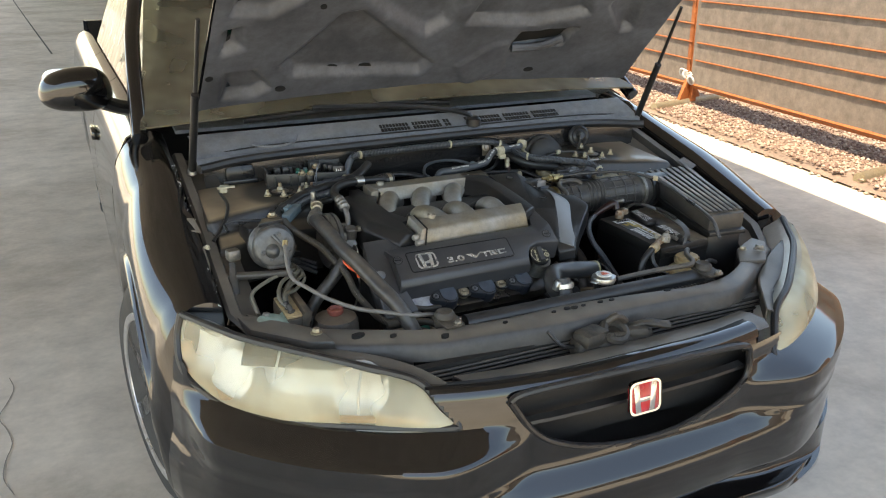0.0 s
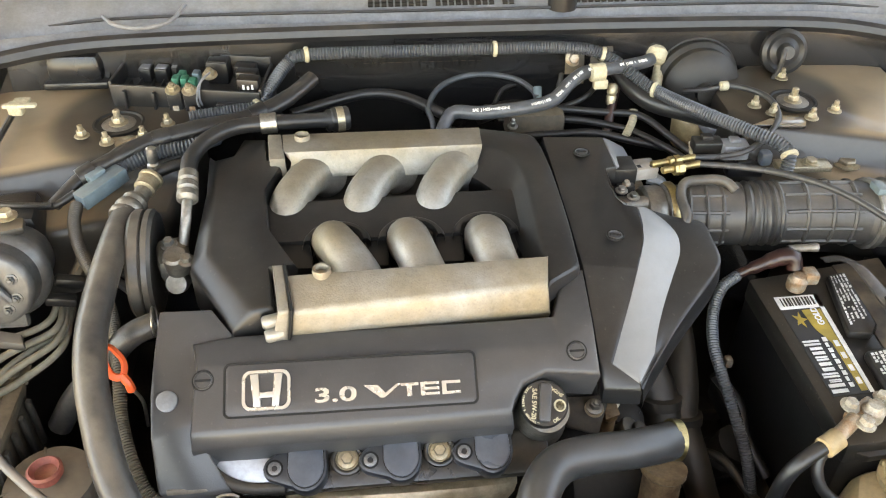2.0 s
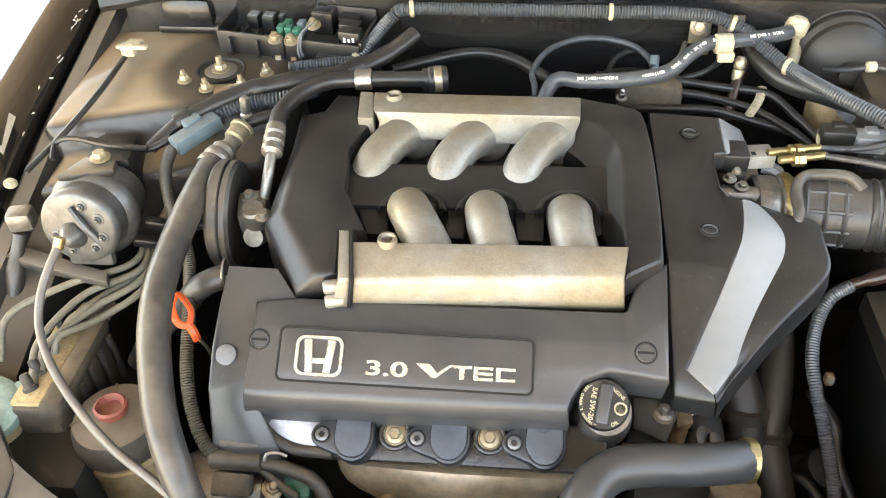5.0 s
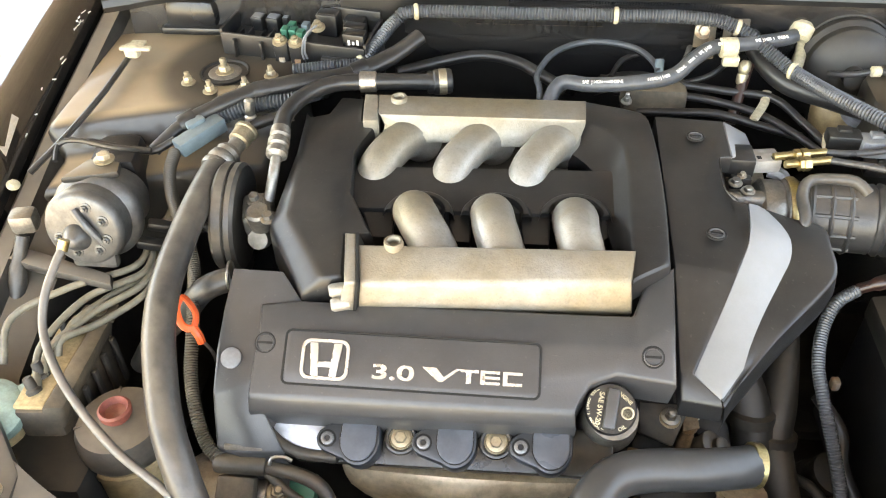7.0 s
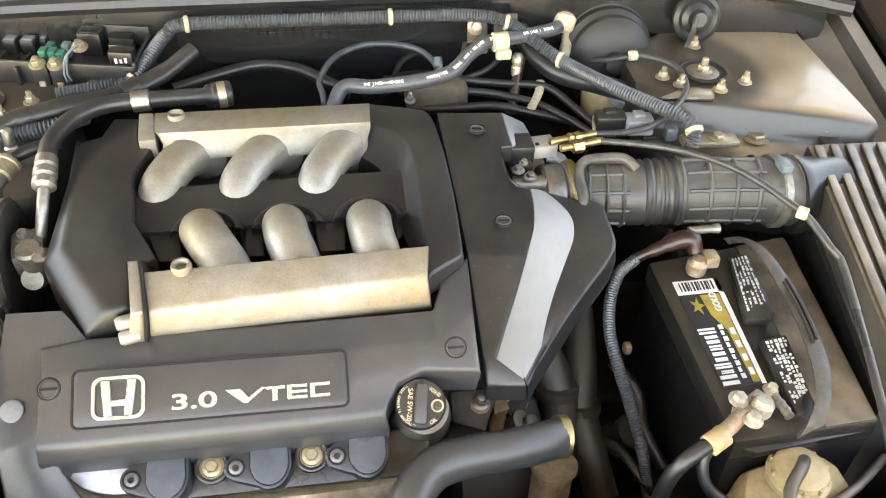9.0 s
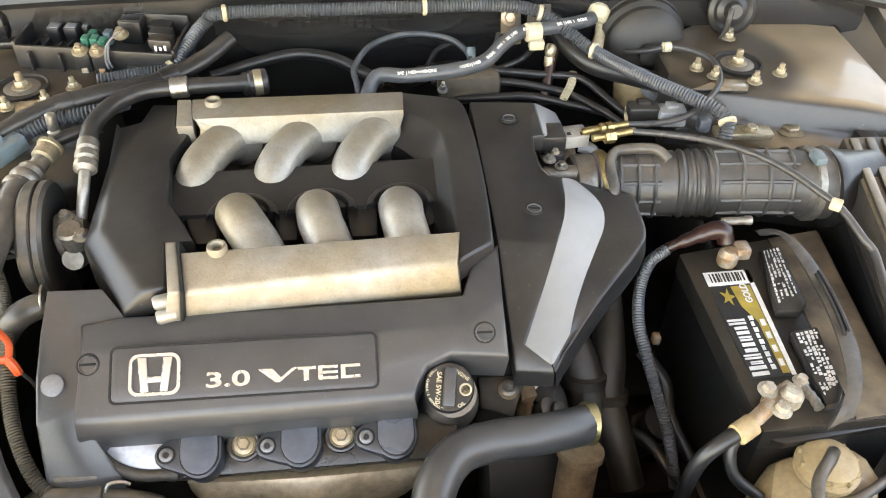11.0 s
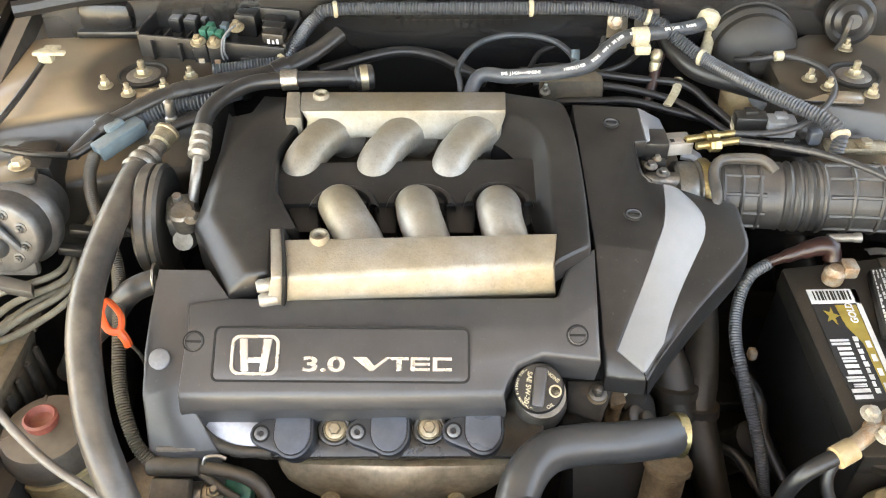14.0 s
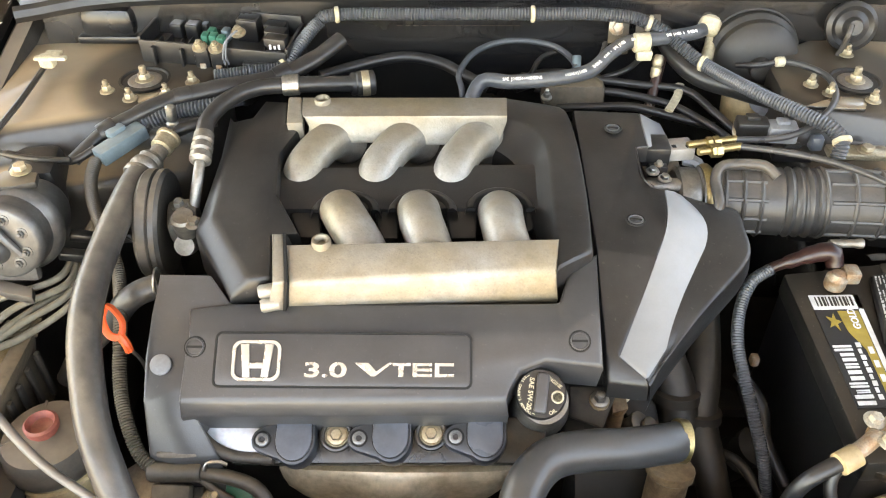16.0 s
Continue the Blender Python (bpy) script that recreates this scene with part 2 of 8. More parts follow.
reflector = surface("headlamp reflector", (0.78, 0.78, 0.74), 0.42, 0.75, second=(0.60, 0.60, 0.56), scale=12, bump=0.10, grain=16, speckle=0.03, wear=0.06)
trunk_rubber = surface("dusty intake rubber", (0.040, 0.039, 0.039), 0.42, second=(0.065, 0.06, 0.055), scale=14, dust=(0.26, 0.22, 0.18), settled=0.4, bump=0.15, grain=250)
lid_plastic = surface("dust filmed black lid", (0.030, 0.028, 0.027), 0.42, second=(0.06, 0.052, 0.044), scale=9, amount=0.8, dust=(0.30, 0.235, 0.165), settled=0.75, bump=0.12, grain=220)
amber = surface("amber reflector", (0.74, 0.36, 0.15), 0.35, speckle=0.02, wear=0.04)
pale_plug = surface("pale grey plug plastic", (0.27, 0.255, 0.24), 0.45, dust=TAN, settled=0.2)
screw_steel = surface("grey screw steel", (0.20, 0.205, 0.21), 0.36, 0.6, second=(0.14, 0.14, 0.14), scale=80)
hose_blue = surface("blue grey rubber", (0.052, 0.060, 0.072), 0.34, second=(0.075, 0.078, 0.082), scale=16, dust=(0.20, 0.19, 0.17), settled=0.3, bump=0.1, grain=260)
gloss_black = surface("gloss black plastic", (0.011, 0.011, 0.012), 0.30, second=(0.016, 0.015, 0.014), scale=12, dust=(0.16, 0.13, 0.10), settled=0.08)
hole_black = surface("dark hole", (0.003, 0.003, 0.003), 0.8)
crack_mat = surface("dirt filled crack", (0.24, 0.21, 0.18), 0.9)
drum = surface("dusty grey drum", (0.115, 0.117, 0.118), 0.42, 0.5, second=(0.105, 0.10, 0.092), scale=14, dust=(0.27, 0.23, 0.18), settled=0.5, bump=0.12, grain=160)
battery_lid = surface("dust filmed battery lid", (0.008, 0.008, 0.008), 0.38, second=(0.015, 0.014, 0.012), scale=4, dust=(0.17, 0.13, 0.09), settled=0.24, bump=0.06, grain=200, flecks=0.15)
lid_dust = surface("dusty dark reservoir lid", (0.055, 0.044, 0.034), 0.5, second=(0.08, 0.064, 0.05), scale=20, dust=(0.20, 0.155, 0.11), settled=0.75, dust_least=0.35, bump=0.1)


def glassy(name, tint, rough=0.0, solid=0.0, veil=(0.7, 0.65, 0.45)):
    """Clear panel; solid: how far an opaque colour covers it."""
    m = bpy.data.materials.new(name)
    m.use_nodes = True
    t, ln = m.node_tree.nodes, m.node_tree.links
    b = t["Principled BSDF"]
    b.inputs["Base Color"].default_value = (*tint, 1)
    b.inputs["Roughness"].default_value = rough
    b.inputs["Transmission Weight"].default_value = 1.0
    b.inputs["IOR"].default_value = 1.35
    if solid:
        d = t.new("ShaderNodeBsdfPrincipled")
        d.inputs["Base Color"].default_value = (*veil, 1)
        d.inputs["Roughness"].default_value = 0.42
        no = t.new("ShaderNodeTexNoise")
        no.inputs["Scale"].default_value = 7
        co = t.new("ShaderNodeTexCoord")
        ln.new(co.outputs["Object"], no.inputs["Vector"])
        mr = t.new("ShaderNodeMapRange")
        mr.inputs[1].default_value, mr.inputs[2].default_value = 0.3, 0.7
        mr.inputs[3].default_value, mr.inputs[4].default_value = solid * 0.5, min(1, solid * 1.4)
        ln.new(no.outputs[0], mr.inputs[0])
        ms = t.new("ShaderNodeMixShader")
        ln.new(mr.outputs[0], ms.inputs[0])
        ln.new(b.outputs[0], ms.inputs[1])
        ln.new(d.outputs[0], ms.inputs[2])
        ln.new(ms.outputs[0], t["Material Output"].inputs[0])
    return m


lens_glass = glassy("yellowed headlamp lens", (0.97, 0.97, 0.90), 0.10, 0.42, (0.64, 0.59, 0.41))
# dust and olive reflection on the panes, put in as one solid colour
window_glass = glassy("tinted window glass", (0.30, 0.31, 0.26), 0.02, 0.54, (0.24, 0.212, 0.15))


# ---------------------------------------------------------------- building tools
def mesh_of(name, bm, material, smooth=True):
    bmesh.ops.recalc_face_normals(bm, faces=bm.faces)
    me = bpy.data.meshes.new(name)
    bm.to_mesh(me)
    bm.free()
    for p in me.polygons:
        p.use_smooth = smooth
    if smooth:
        me.set_sharp_from_angle(angle=radians(38))
    for m in (material if isinstance(material, (list, tuple)) else [material]):
        me.materials.append(m)
    return me


def thing(name, label, category, at, group=""):
    ob = new(name)
    ob.empty_display_size = 0.05
    ob.location = at
    return tagged(ob, label, category, group)


def part(name, bm, material, parent, label="", smooth=True):
    ob = new(name, mesh_of(name, bm, material, smooth))
    ob.parent = parent
    ob.matrix_parent_inverse = Matrix.Translation(-Vector(parent.location))
    return tagged(ob, label)


def solo(name, bm, material, label, category, group="", kind="", smooth=True):
    return tagged(new(name, mesh_of(name, bm, material, smooth)), label, category, group, kind)


def V(*p):
    return Vector(p[0]) if len(p) == 1 else Vector(p)


def facing(p, n, spin=0.0):
    """The pose at p whose z axis is n."""
    return Matrix.Translation(p) @ Vector(n).to_track_quat("Z", "Y").to_matrix().to_4x4() @ pose(0, 0, 0, 0, 0, spin)


def plane_normal(pts):
    n = Vector()
    for a, b in zip(pts, pts[1:] + pts[:1]):
        n += Vector(a).cross(Vector(b))
    n.normalize()
    return n


def shell(verts, faces, drop=0.05, bevel=0.002, flare=0.0, bm=None, down=(0, 0, -1)):
    """Faces over named points, with a skirt that drops from their open edge."""
    work = bmesh.new()
    keys = list(verts)
    made = {k: work.verts.new(verts[k]) for k in keys}
    for f in faces:
        work.faces.new([made[k] for k in f.split()])
    bmesh.ops.recalc_face_normals(work, faces=work.faces)
    if sum(f.normal.z for f in work.faces) < 0:
        bmesh.ops.reverse_faces(work, faces=work.faces)
    if drop:
        rim = [e for e in work.edges if e.is_boundary]
        mid = sum((v.co for v in work.verts), Vector()) / len(work.verts)
        out = bmesh.ops.extrude_edge_only(work, edges=rim)
        for v in [g for g in out["geom"] if isinstance(g, bmesh.types.BMVert)]:
            away = v.co - mid
            away.z = 0
            v.co += Vector(down) * drop + away.normalized() * flare
    if bevel:
        sharp = [e for e in work.edges if len(e.link_faces) == 2 and e.calc_face_angle(0) > 0.12]
        bmesh.ops.bevel(work, geom=sharp, offset=bevel, segments=2, profile=0.5, affect="EDGES", clamp_overlap=True)
    return join(bm, work)


def join(bm, work):
    if bm is None:
        return work
    me = bpy.data.meshes.new("tmp")
    work.to_mesh(me)
    work.free()
    bm.from_mesh(me)
    bpy.data.meshes.remove(me)
    return bm


def slab(pts, depth, bevel=0.002, flare=0.0, bm=None, normal=None):
    """A plate: a flat outline given thickness away from its upper side."""
    pts = [Vector(p) for p in pts]
    n = Vector(normal) if normal else plane_normal(pts)
    if normal is None and n.z < 0:
        n = -n
    n.normalize()
    work = bmesh.new()
    mid = sum(pts, Vector()) / len(pts)
    top = [work.verts.new(p) for p in pts]
    low = [work.verts.new(p - n * depth + (p - mid).normalized() * flare) for p in pts]
    work.faces.new(top)
    work.faces.new(low[::-1])
    for i in range(len(pts)):
        j = (i + 1) % len(pts)
        work.faces.new([top[i], low[i], low[j], top[j]])
    bmesh.ops.recalc_face_normals(work, faces=work.faces)
    if bevel:
        bmesh.ops.bevel(work, geom=[e for e in work.edges if e.calc_face_angle(0) > 0.3], offset=bevel, segments=2, profile=0.5, affect="EDGES", clamp_overlap=True)
    return join(bm, work)


def box(m, sx, sy, sz, bevel=0.003, bm=None, taper=1.0):
    """A block standing on the origin of the pose m; taper shrinks its top."""
    work = bmesh.new()
    bmesh.ops.create_cube(work, size=1.0)
    for v in work.verts:
        k = taper if v.co.z > 0 else 1.0
        v.co = Vector((v.co.x * sx * k, v.co.y * sy * k, (v.co.z + 0.5) * sz))
    if bevel:
        bmesh.ops.bevel(work, geom=work.edges[:], offset=bevel, segments=2, profile=0.5, affect="EDGES", clamp_overlap=True)
    bmesh.ops.transform(work, matrix=m, verts=work.verts)
    return join(bm, work)


def glide(points, step):
    """Evenly spaced places along a smooth line through the points."""
    q = [Vector(p) for p in points]
    q = [q[0] * 2 - q[1]] + q + [q[-1] * 2 - q[-2]]
    fine = []
    for i in range(1, len(q) - 2):
        for k in range(24):
            t = k / 24
            a, b, c, d = q[i - 1], q[i], q[i + 1], q[i + 2]
            fine.append(0.5 * (2 * b + (c - a) * t + (2 * a - 5 * b + 4 * c - d) * t * t + (3 * b - a - 3 * c + d) * t ** 3))
    fine.append(q[-2])
    out, left = [fine[0]], step
    for a, b in zip(fine, fine[1:]):
        d = (b - a).length
        while d >= left and d > 1e-9:
            a = a + (b - a) * (left / d)
            d = (b - a).length
            out.append(a)
            left = step
        left -= d
    if (out[-1] - fine[-1]).length > step * 0.3:
        out.append(fine[-1])
    return out


def tube(points, r, seg=12, step=0.012, ribs=0.0, flat=1.0, bm=None, ring=None, up=(0, 0, 1)):
    """A hose through the points. ribs: height of corrugations, one ring up, one down. flat: squeeze along up. ring(k, n): radius factor."""
    path = glide(points, step)
    work = bmesh.new()
    last = None
    n = len(path)
    side = None
    for i, p in enumerate(path):
        d = (path[min(i + 1, n - 1)] - path[max(i - 1, 0)]).normalized()
        s = d.cross(Vector(up)) if side is None else side - d * side.dot(d)
        if s.length < 1e-4:
            s = d.orthogonal()
        s.normalize()
        side = s
        u = s.cross(d)
        rr = r[min(int(i / n * len(r)), len(r) - 1)] if isinstance(r, (list, tuple)) else r
        if ribs:
            rr += ribs * (0.5 if i % 2 else -0.5)
        if ring:
            rr *= ring(i, n)
        row = [work.verts.new(p + (s * math.cos(2 * math.pi * k / seg) + u * flat * math.sin(2 * math.pi * k / seg)) * rr) for k in range(seg)]
        if last:
            for k in range(seg):
                work.faces.new([last[k], last[(k + 1) % seg], row[(k + 1) % seg], row[k]])
        else:
            work.faces.new(row[::-1])
        last = row
    work.faces.new(last)
    return join(bm, work)


def along(points, n):
    """n places spread evenly over a smooth line through the points."""
    fine = glide(points, sum((Vector(b) - Vector(a)).length for a, b in zip(points, points[1:])) / (n * 8))
    return [fine[round(k * (len(fine) - 1) / (n - 1))] for k in range(n)]


def lathe(profile, m, seg=20, bm=None):
    """A turned shape: (radius, height) pairs about the z axis of the pose m."""
    work = bmesh.new()
    rows = []
    for r, h in profile:
        if r < 1e-6:
            rows.append([work.verts.new(m @ Vector((0, 0, h)))] * seg)
        else:
            rows.append([work.verts.new(m @ Vector((r * math.cos(2 * math.pi * k / seg), r * math.sin(2 * math.pi * k / seg), h))) for k in range(seg)])
    for a, b in zip(rows, rows[1:]):
        for k in range(seg):
            j = (k + 1) % seg
            f = list(dict.fromkeys([a[k], a[j], b[j], b[k]]))
            if len(f) > 2:
                work.faces.new(f)
    for row in (rows[0], rows[-1]):
        if row[0] is not row[1]:
            work.faces.new(row)
    return join(bm, work)


def bolt(p, n, r=0.007, h=0.006, stud=0.0, bm=None):
    """A flanged hexagon head, with a stud through it where it is a nut."""
    m = facing(p, n)
    bm = lathe([(r * 1.5, 0), (r * 1.5, h * 0.2), (r * 1.1, h * 0.35)], m, 18, bm)
    bm = lathe([(r, h * 0.2), (r, h * 0.9), (r * 0.85, h * 1.1), (0, h * 1.1)], m, 6, bm)
    if stud:
        bm = lathe([(r * 0.55, h), (r * 0.55, h + stud), (r * 0.4, h + stud * 1.15), (0, h + stud * 1.15)], m, 10, bm)
    return bm


def torus(m, r1, r2, seg=24, ring=8, bm=None):
    prof = [(r1 + r2 * math.cos(2 * math.pi * k / ring), r2 * math.sin(2 * math.pi * k / ring)) for k in range(ring + 1)]
    return lathe(prof, m, seg, bm)


def rounded(w, h, r, n=5):
    out = []
    for cx, cy, a0 in ((w / 2 - r, h / 2 - r, 0), (-w / 2 + r, h / 2 - r, 90), (-w / 2 + r, -h / 2 + r, 180), (w / 2 - r, -h / 2 + r, 270)):
        for k in range(n + 1):
            a = radians(a0 + 90 * k / n)
            out.append((cx + r * math.cos(a), cy + r * math.sin(a)))
    return out


def plate(m, outline, depth, bevel=0.001, bm=None):
    """A plate with an outline in the xy plane of the pose m, its lower side on that plane."""
    pts = [m @ Vector((x, y, depth)) for x, y in outline]
    return slab(pts, depth, bevel, 0.0, bm, m.to_3x3() @ Vector((0, 0, 1)))


def ribbon(m, outer, inner, depth, bm=None):
    """A flat ring between two outlines of the same count."""
    work = bmesh.new()
    a = [work.verts.new(m @ Vector((x, y, depth))) for x, y in outer]
    b = [work.verts.new(m @ Vector((x, y, depth))) for x, y in inner]
    c = [work.verts.new(m @ Vector((x, y, 0))) for x, y in outer]
    d = [work.verts.new(m @ Vector((x, y, 0))) for x, y in inner]
    n = len(a)
    for i in range(n):
        j = (i + 1) % n
        for q in ((a[i], a[j], b[j], b[i]), (c[i], a[i], a[j], c[j]), (b[i], d[i], d[j], b[j])):
            work.faces.new(q)
    return join(bm, work)


def lettering(text, m, size, depth=0.0006, align="CENTER"):
    cu = bpy.data.curves.new("lettering", "FONT")
    cu.body, cu.size, cu.extrude, cu.align_x, cu.align_y = text, size, depth, align, "CENTER"
    cu.offset = size * 0.022
    ob = bpy.data.objects.new("lettering", cu)
    me = bpy.data.meshes.new_from_object(ob)
    bpy.data.objects.remove(ob)
    bm = bmesh.new()
    bm.from_mesh(me)
    bpy.data.meshes.remove(me)
    bmesh.ops.transform(bm, matrix=m, verts=bm.verts)
    return bm


def sheet(rows, bm=None, thick=0.0):
    """A surface through rows of places; thick gives it a back."""
    work = bmesh.new()
    g = [[work.verts.new(p) for p in row] for row in rows]
    for a, b in zip(g, g[1:]):
        for i in range(len(a) - 1):
            work.faces.new([a[i], a[i + 1], b[i + 1], b[i]])
    if thick:
        bmesh.ops.recalc_face_normals(work, faces=work.faces)
        bmesh.ops.solidify(work, geom=work.faces[:], thickness=thick)
    return join(bm, work)


# ---------------------------------------------------------------- the yard
CX = 0.03          # the car's middle line


def yard_x(y, at):
    """Lines of the yard run slightly askew to the car."""
    return at + 0.155 * (y - 2.5)


def ground_sheet():
    bm = bmesh.new()
    n = 60
    xs = sorted({*np.linspace(-12, 12, n).round(3), -400.0, -60.0, -25.0, 25.0, 60.0, 400.0})
    ys = sorted({*np.linspace(-10, 14, n).round(3), -400.0, -60.0, -20.0, 24.0, 60.0, 400.0})
    g = [[bm.verts.new((x, y, 0.004 * noise.noise((x * 0.4, y * 0.4, 0)))) for x in xs] for y in ys]
    for a, b in zip(g, g[1:]):
        for i in range(len(a) - 1):
            bm.faces.new([a[i], a[i + 1], b[i + 1], b[i]])
    return bm


solo("ground", ground_sheet(), concrete, "grey worn concrete yard slab with stains and cracks", "ground", kind="structure")

# expansion joint and crack in the slab
bm = tube([(-1.02, 11.8, 0.001), (-1.4, 18, 0.001), (-2.0, 28, 0.001)], 0.012, 6, 0.5, flat=0.3)
solo("slab_joint", bm, near_black, "dark straight joint between the concrete slabs", "joint", kind="structure")
random.seed(4)
line = [(-1.24 + 0.02 * math.sin(k * 1.7) + random.uniform(-0.015, 0.015), 1.75 - 0.09 * k, 0.002) for k in range(9)]
solo("slab_crack", tube(line, 0.0016, 5, 0.02, flat=0.4), crack_mat, "thin crack in the concrete slab", "crack", kind="structure")

# gravel bed beside the slab
bm = bmesh.new()
g = []
ys = np.linspace(-4, 16, 160)
for y in ys:
    row = []
    for k in range(26):
        x = yard_x(y, 3.36) + k * 0.12
        z = 0.012 + (0.0 if k == 0 else 0.02 * abs(noise.noise((x * 9, y * 9, 2))) + 0.03 * noise.noise((x * 0.8, y * 0.8, 5)) + 0.015)
        row.append(bm.verts.new((x + (0.03 * noise.noise((y * 2, 0, 0)) if k == 0 else 0), y, max(z, 0.008))))
    g.append(row)
for a, b in zip(g, g[1:]):
    for i in range(len(a) - 1):
        bm.faces.new([a[i], a[i + 1], b[i + 1], b[i]])
bed = solo("gravel_bed", bm, gravel_mat, "tan crushed stone bed along the fence", "gravel", kind="structure")
# loose stones
rng = random.Random(9)
verts, faces = [], []
for k in range(30000):
    y = rng.uniform(1.2, 9.5)
    x = yard_x(y, 3.33) + rng.uniform(0, 2.1) + abs(rng.gauss(0, 0.03))
    s = rng.uniform(0.008, 0.020)
    z = 0.03 + 0.03 * noise.noise((x * 0.8, y * 0.8, 5)) + 0.008
    if x < yard_x(y, 3.4):
        z = 0.006
    a = rng.uniform(0, 6.3)
    b0 = len(verts)
    for dx, dy, dz in ((1, 0, 0), (-0.2, 0.8, 0.1), (-0.9, -0.2, 0), (0.1, -0.8, 0.05), (0, 0, 0.7), (0, 0, -0.6)):
        j = rng.uniform(0.7, 1.2)
        verts.append((x + s * j * (dx * math.cos(a) - dy * math.sin(a)), y + s * j * (dx * math.sin(a) + dy * math.cos(a)), z + s * j * dz))
    for i in range(4):
        faces += [(b0 + i, b0 + (i + 1) % 4, b0 + 4), (b0 + (i + 1) % 4, b0 + i, b0 + 5)]
me = bpy.data.meshes.new("gravel")
me.from_pydata(verts, [], faces)
pebble = surface("pebble", (0.34, 0.25, 0.19), 0.85, second=(0.18, 0.125, 0.10), amount=1.0, scale=24, bump=0.2)
pt, pl_ = pebble.node_tree.nodes, pebble.node_tree.links
one = pt.new("ShaderNodeNewGeometry")
shade = pt.new("ShaderNodeValToRGB")
shade.color_ramp.elements[0].color, shade.color_ramp.elements[1].color = (0.13, 0.075, 0.06, 1), (0.42, 0.34, 0.27, 1)
mid_ = shade.color_ramp.elements.new(0.5)
mid_.color = (0.25, 0.165, 0.125, 1)
pl_.new(one.outputs["Random Per Island"], shade.inputs[0])
pl_.new(shade.outputs[0], pt["Principled BSDF"].inputs["Base Color"])
me.materials.append(pebble)
tagged(new("gravel", me), "loose tan and brown crushed stones", "gravel", kind="stuff")


def fence_bay(y0, y1):
    """One steel frame on pipe feet, with a dark screen and bright wires."""
    x0, x1 = yard_x(y0, 3.87), yard_x(y1, 3.87)
    f = thing("fence_panel", "orange steel fence frame with brown screen and thin rails", "fence", (x0, y0, 0), "fence panels")
    for y, x in ((y0, x0), (y1, x1)):
        part("post", box(pose(x, y + (0.03 if y == y0 else -0.03), 0.06, 0, 0, -9), 0.05, 0.05, 1.30, 0.004), rust_paint, f)
    d = Vector((x1 - x0, y1 - y0, 0))
    for name, z, r in (("bottom_rail", 0.215, 0.036), ("top_rail", 1.33, 0.025)):
        part(name, tube([(x0, y0, z), ((x0 + x1) / 2, (y0 + y1) / 2, z), (x1, y1, z)], r, 4, 0.5), rust_paint, f)
    for z in (0.43, 0.582, 0.738, 0.930, 1.125):
        part("rail", tube([(x0 - 0.03, y0, z), ((x0 + x1) / 2 - 0.03, (y0 + y1) / 2, z + 0.004), (x1 - 0.03, y1, z)], 0.007, 6, 0.3), rust_paint, f)
    rows = []
    for z in np.linspace(0.20, 1.32, 12):
        rows.append([(x0 + d.x * t - 0.018 + 0.002 * noise.noise((t * 14, z * 3, y0)), y0 + d.y * t, z) for t in np.linspace(0.01, 0.99, 40)])
    part("screen", sheet(rows, thick=0.006), screen_mat, f, "brown shade cloth behind the rails")
    # feet: a pipe across, a gusset on top
    part("foot", tube([(x0 - 0.46, y0 - 0.08, 0.045), (x0, y0, 0.045), (x0 + 0.46, y0 + 0.08, 0.045)], 0.04, 12, 0.1), zinc, f, "scuffed pipe foot")
    gus = [(x0 - 0.16, y0 - 0.04, 0.06), (x0 + 0.16, y0 + 0.04, 0.06), (x0 + 0.04, y0 + 0.01, 0.28), (x0 - 0.04, y0 - 0.01, 0.28)]
    part("gusset", slab(gus, 0.03, 0.003), rust_paint, f)
    return f


for k in range(-2, 4):
    fence_bay(4.76 + 2.45 * (k - 1), 4.76 + 2.45 * k)
bm = None
for k in range(5):
    bm = torus(facing((yard_x(4.76, 3.85) - 0.03 + 0.02 * math.sin(k), 4.71 + 0.025 * k, 0.25 + 0.015 * k), (math.cos(k * 1.6), math.sin(k * 1.6), 0.3)), 0.035, 0.008, 14, 6, bm)
solo("rope_tie", bm, white_mark, "frayed white rope tied round the fence post", "rope")

# block wall behind the fence and the roof over the yard
bm = box(pose(6.2, 4, 0, 0, 0, -8.8), 0.2, 40, 1.9, 0.01)
solo("wall_east", bm, screen_mat, "plain brown wall behind the fence", "wall", kind="structure")
rows = []
for y in np.linspace(-1.6, 40.0, 12):
    rows.append([(-3.7 + k * (6.00 + 0.155 * (y - 2.5)) / 8, y, 2.75 + 0.01 * noise.noise((k, y * 0.3, 0))) for k in range(9)])
solo("roof", sheet(rows, thick=0.05), roof_mat, "grey stained flat carport roof", "roof", kind="structure")
for y in (12.0, 25.0):
    solo("roof_post", box(pose(-3.6, y, 0), 0.12, 0.12, 2.75, 0.006), roof_mat, "grey square steel carport post", "post", "carport posts")

# ---------------------------------------------------------------- the car
car = thing("car", "black saloon car with its bonnet raised and clouded headlamps", "car", (CX, 0.9, 0))


def nose_y(x):
    return 0.015 + 0.48 * (abs(x - CX) / 0.88) ** 3.2


def crown(y):
    return float(np.interp(y, [0.2, 0.31, 0.48, 0.8, 1.19, 1.3], [0.59, 0.63, 0.69, 0.79, 0.887, 0.905]))


def half(y):
    return float(min(0.885, 0.88 * max((y - 0.015) / 0.48, 0.01) ** 0.3125))


WHEEL_Y = 0.86


def arch(y, low, mid=WHEEL_Y):
    d = abs(y - mid)
    return 0.30 + math.sqrt(0.355 ** 2 - d * d) if d < 0.355 else low


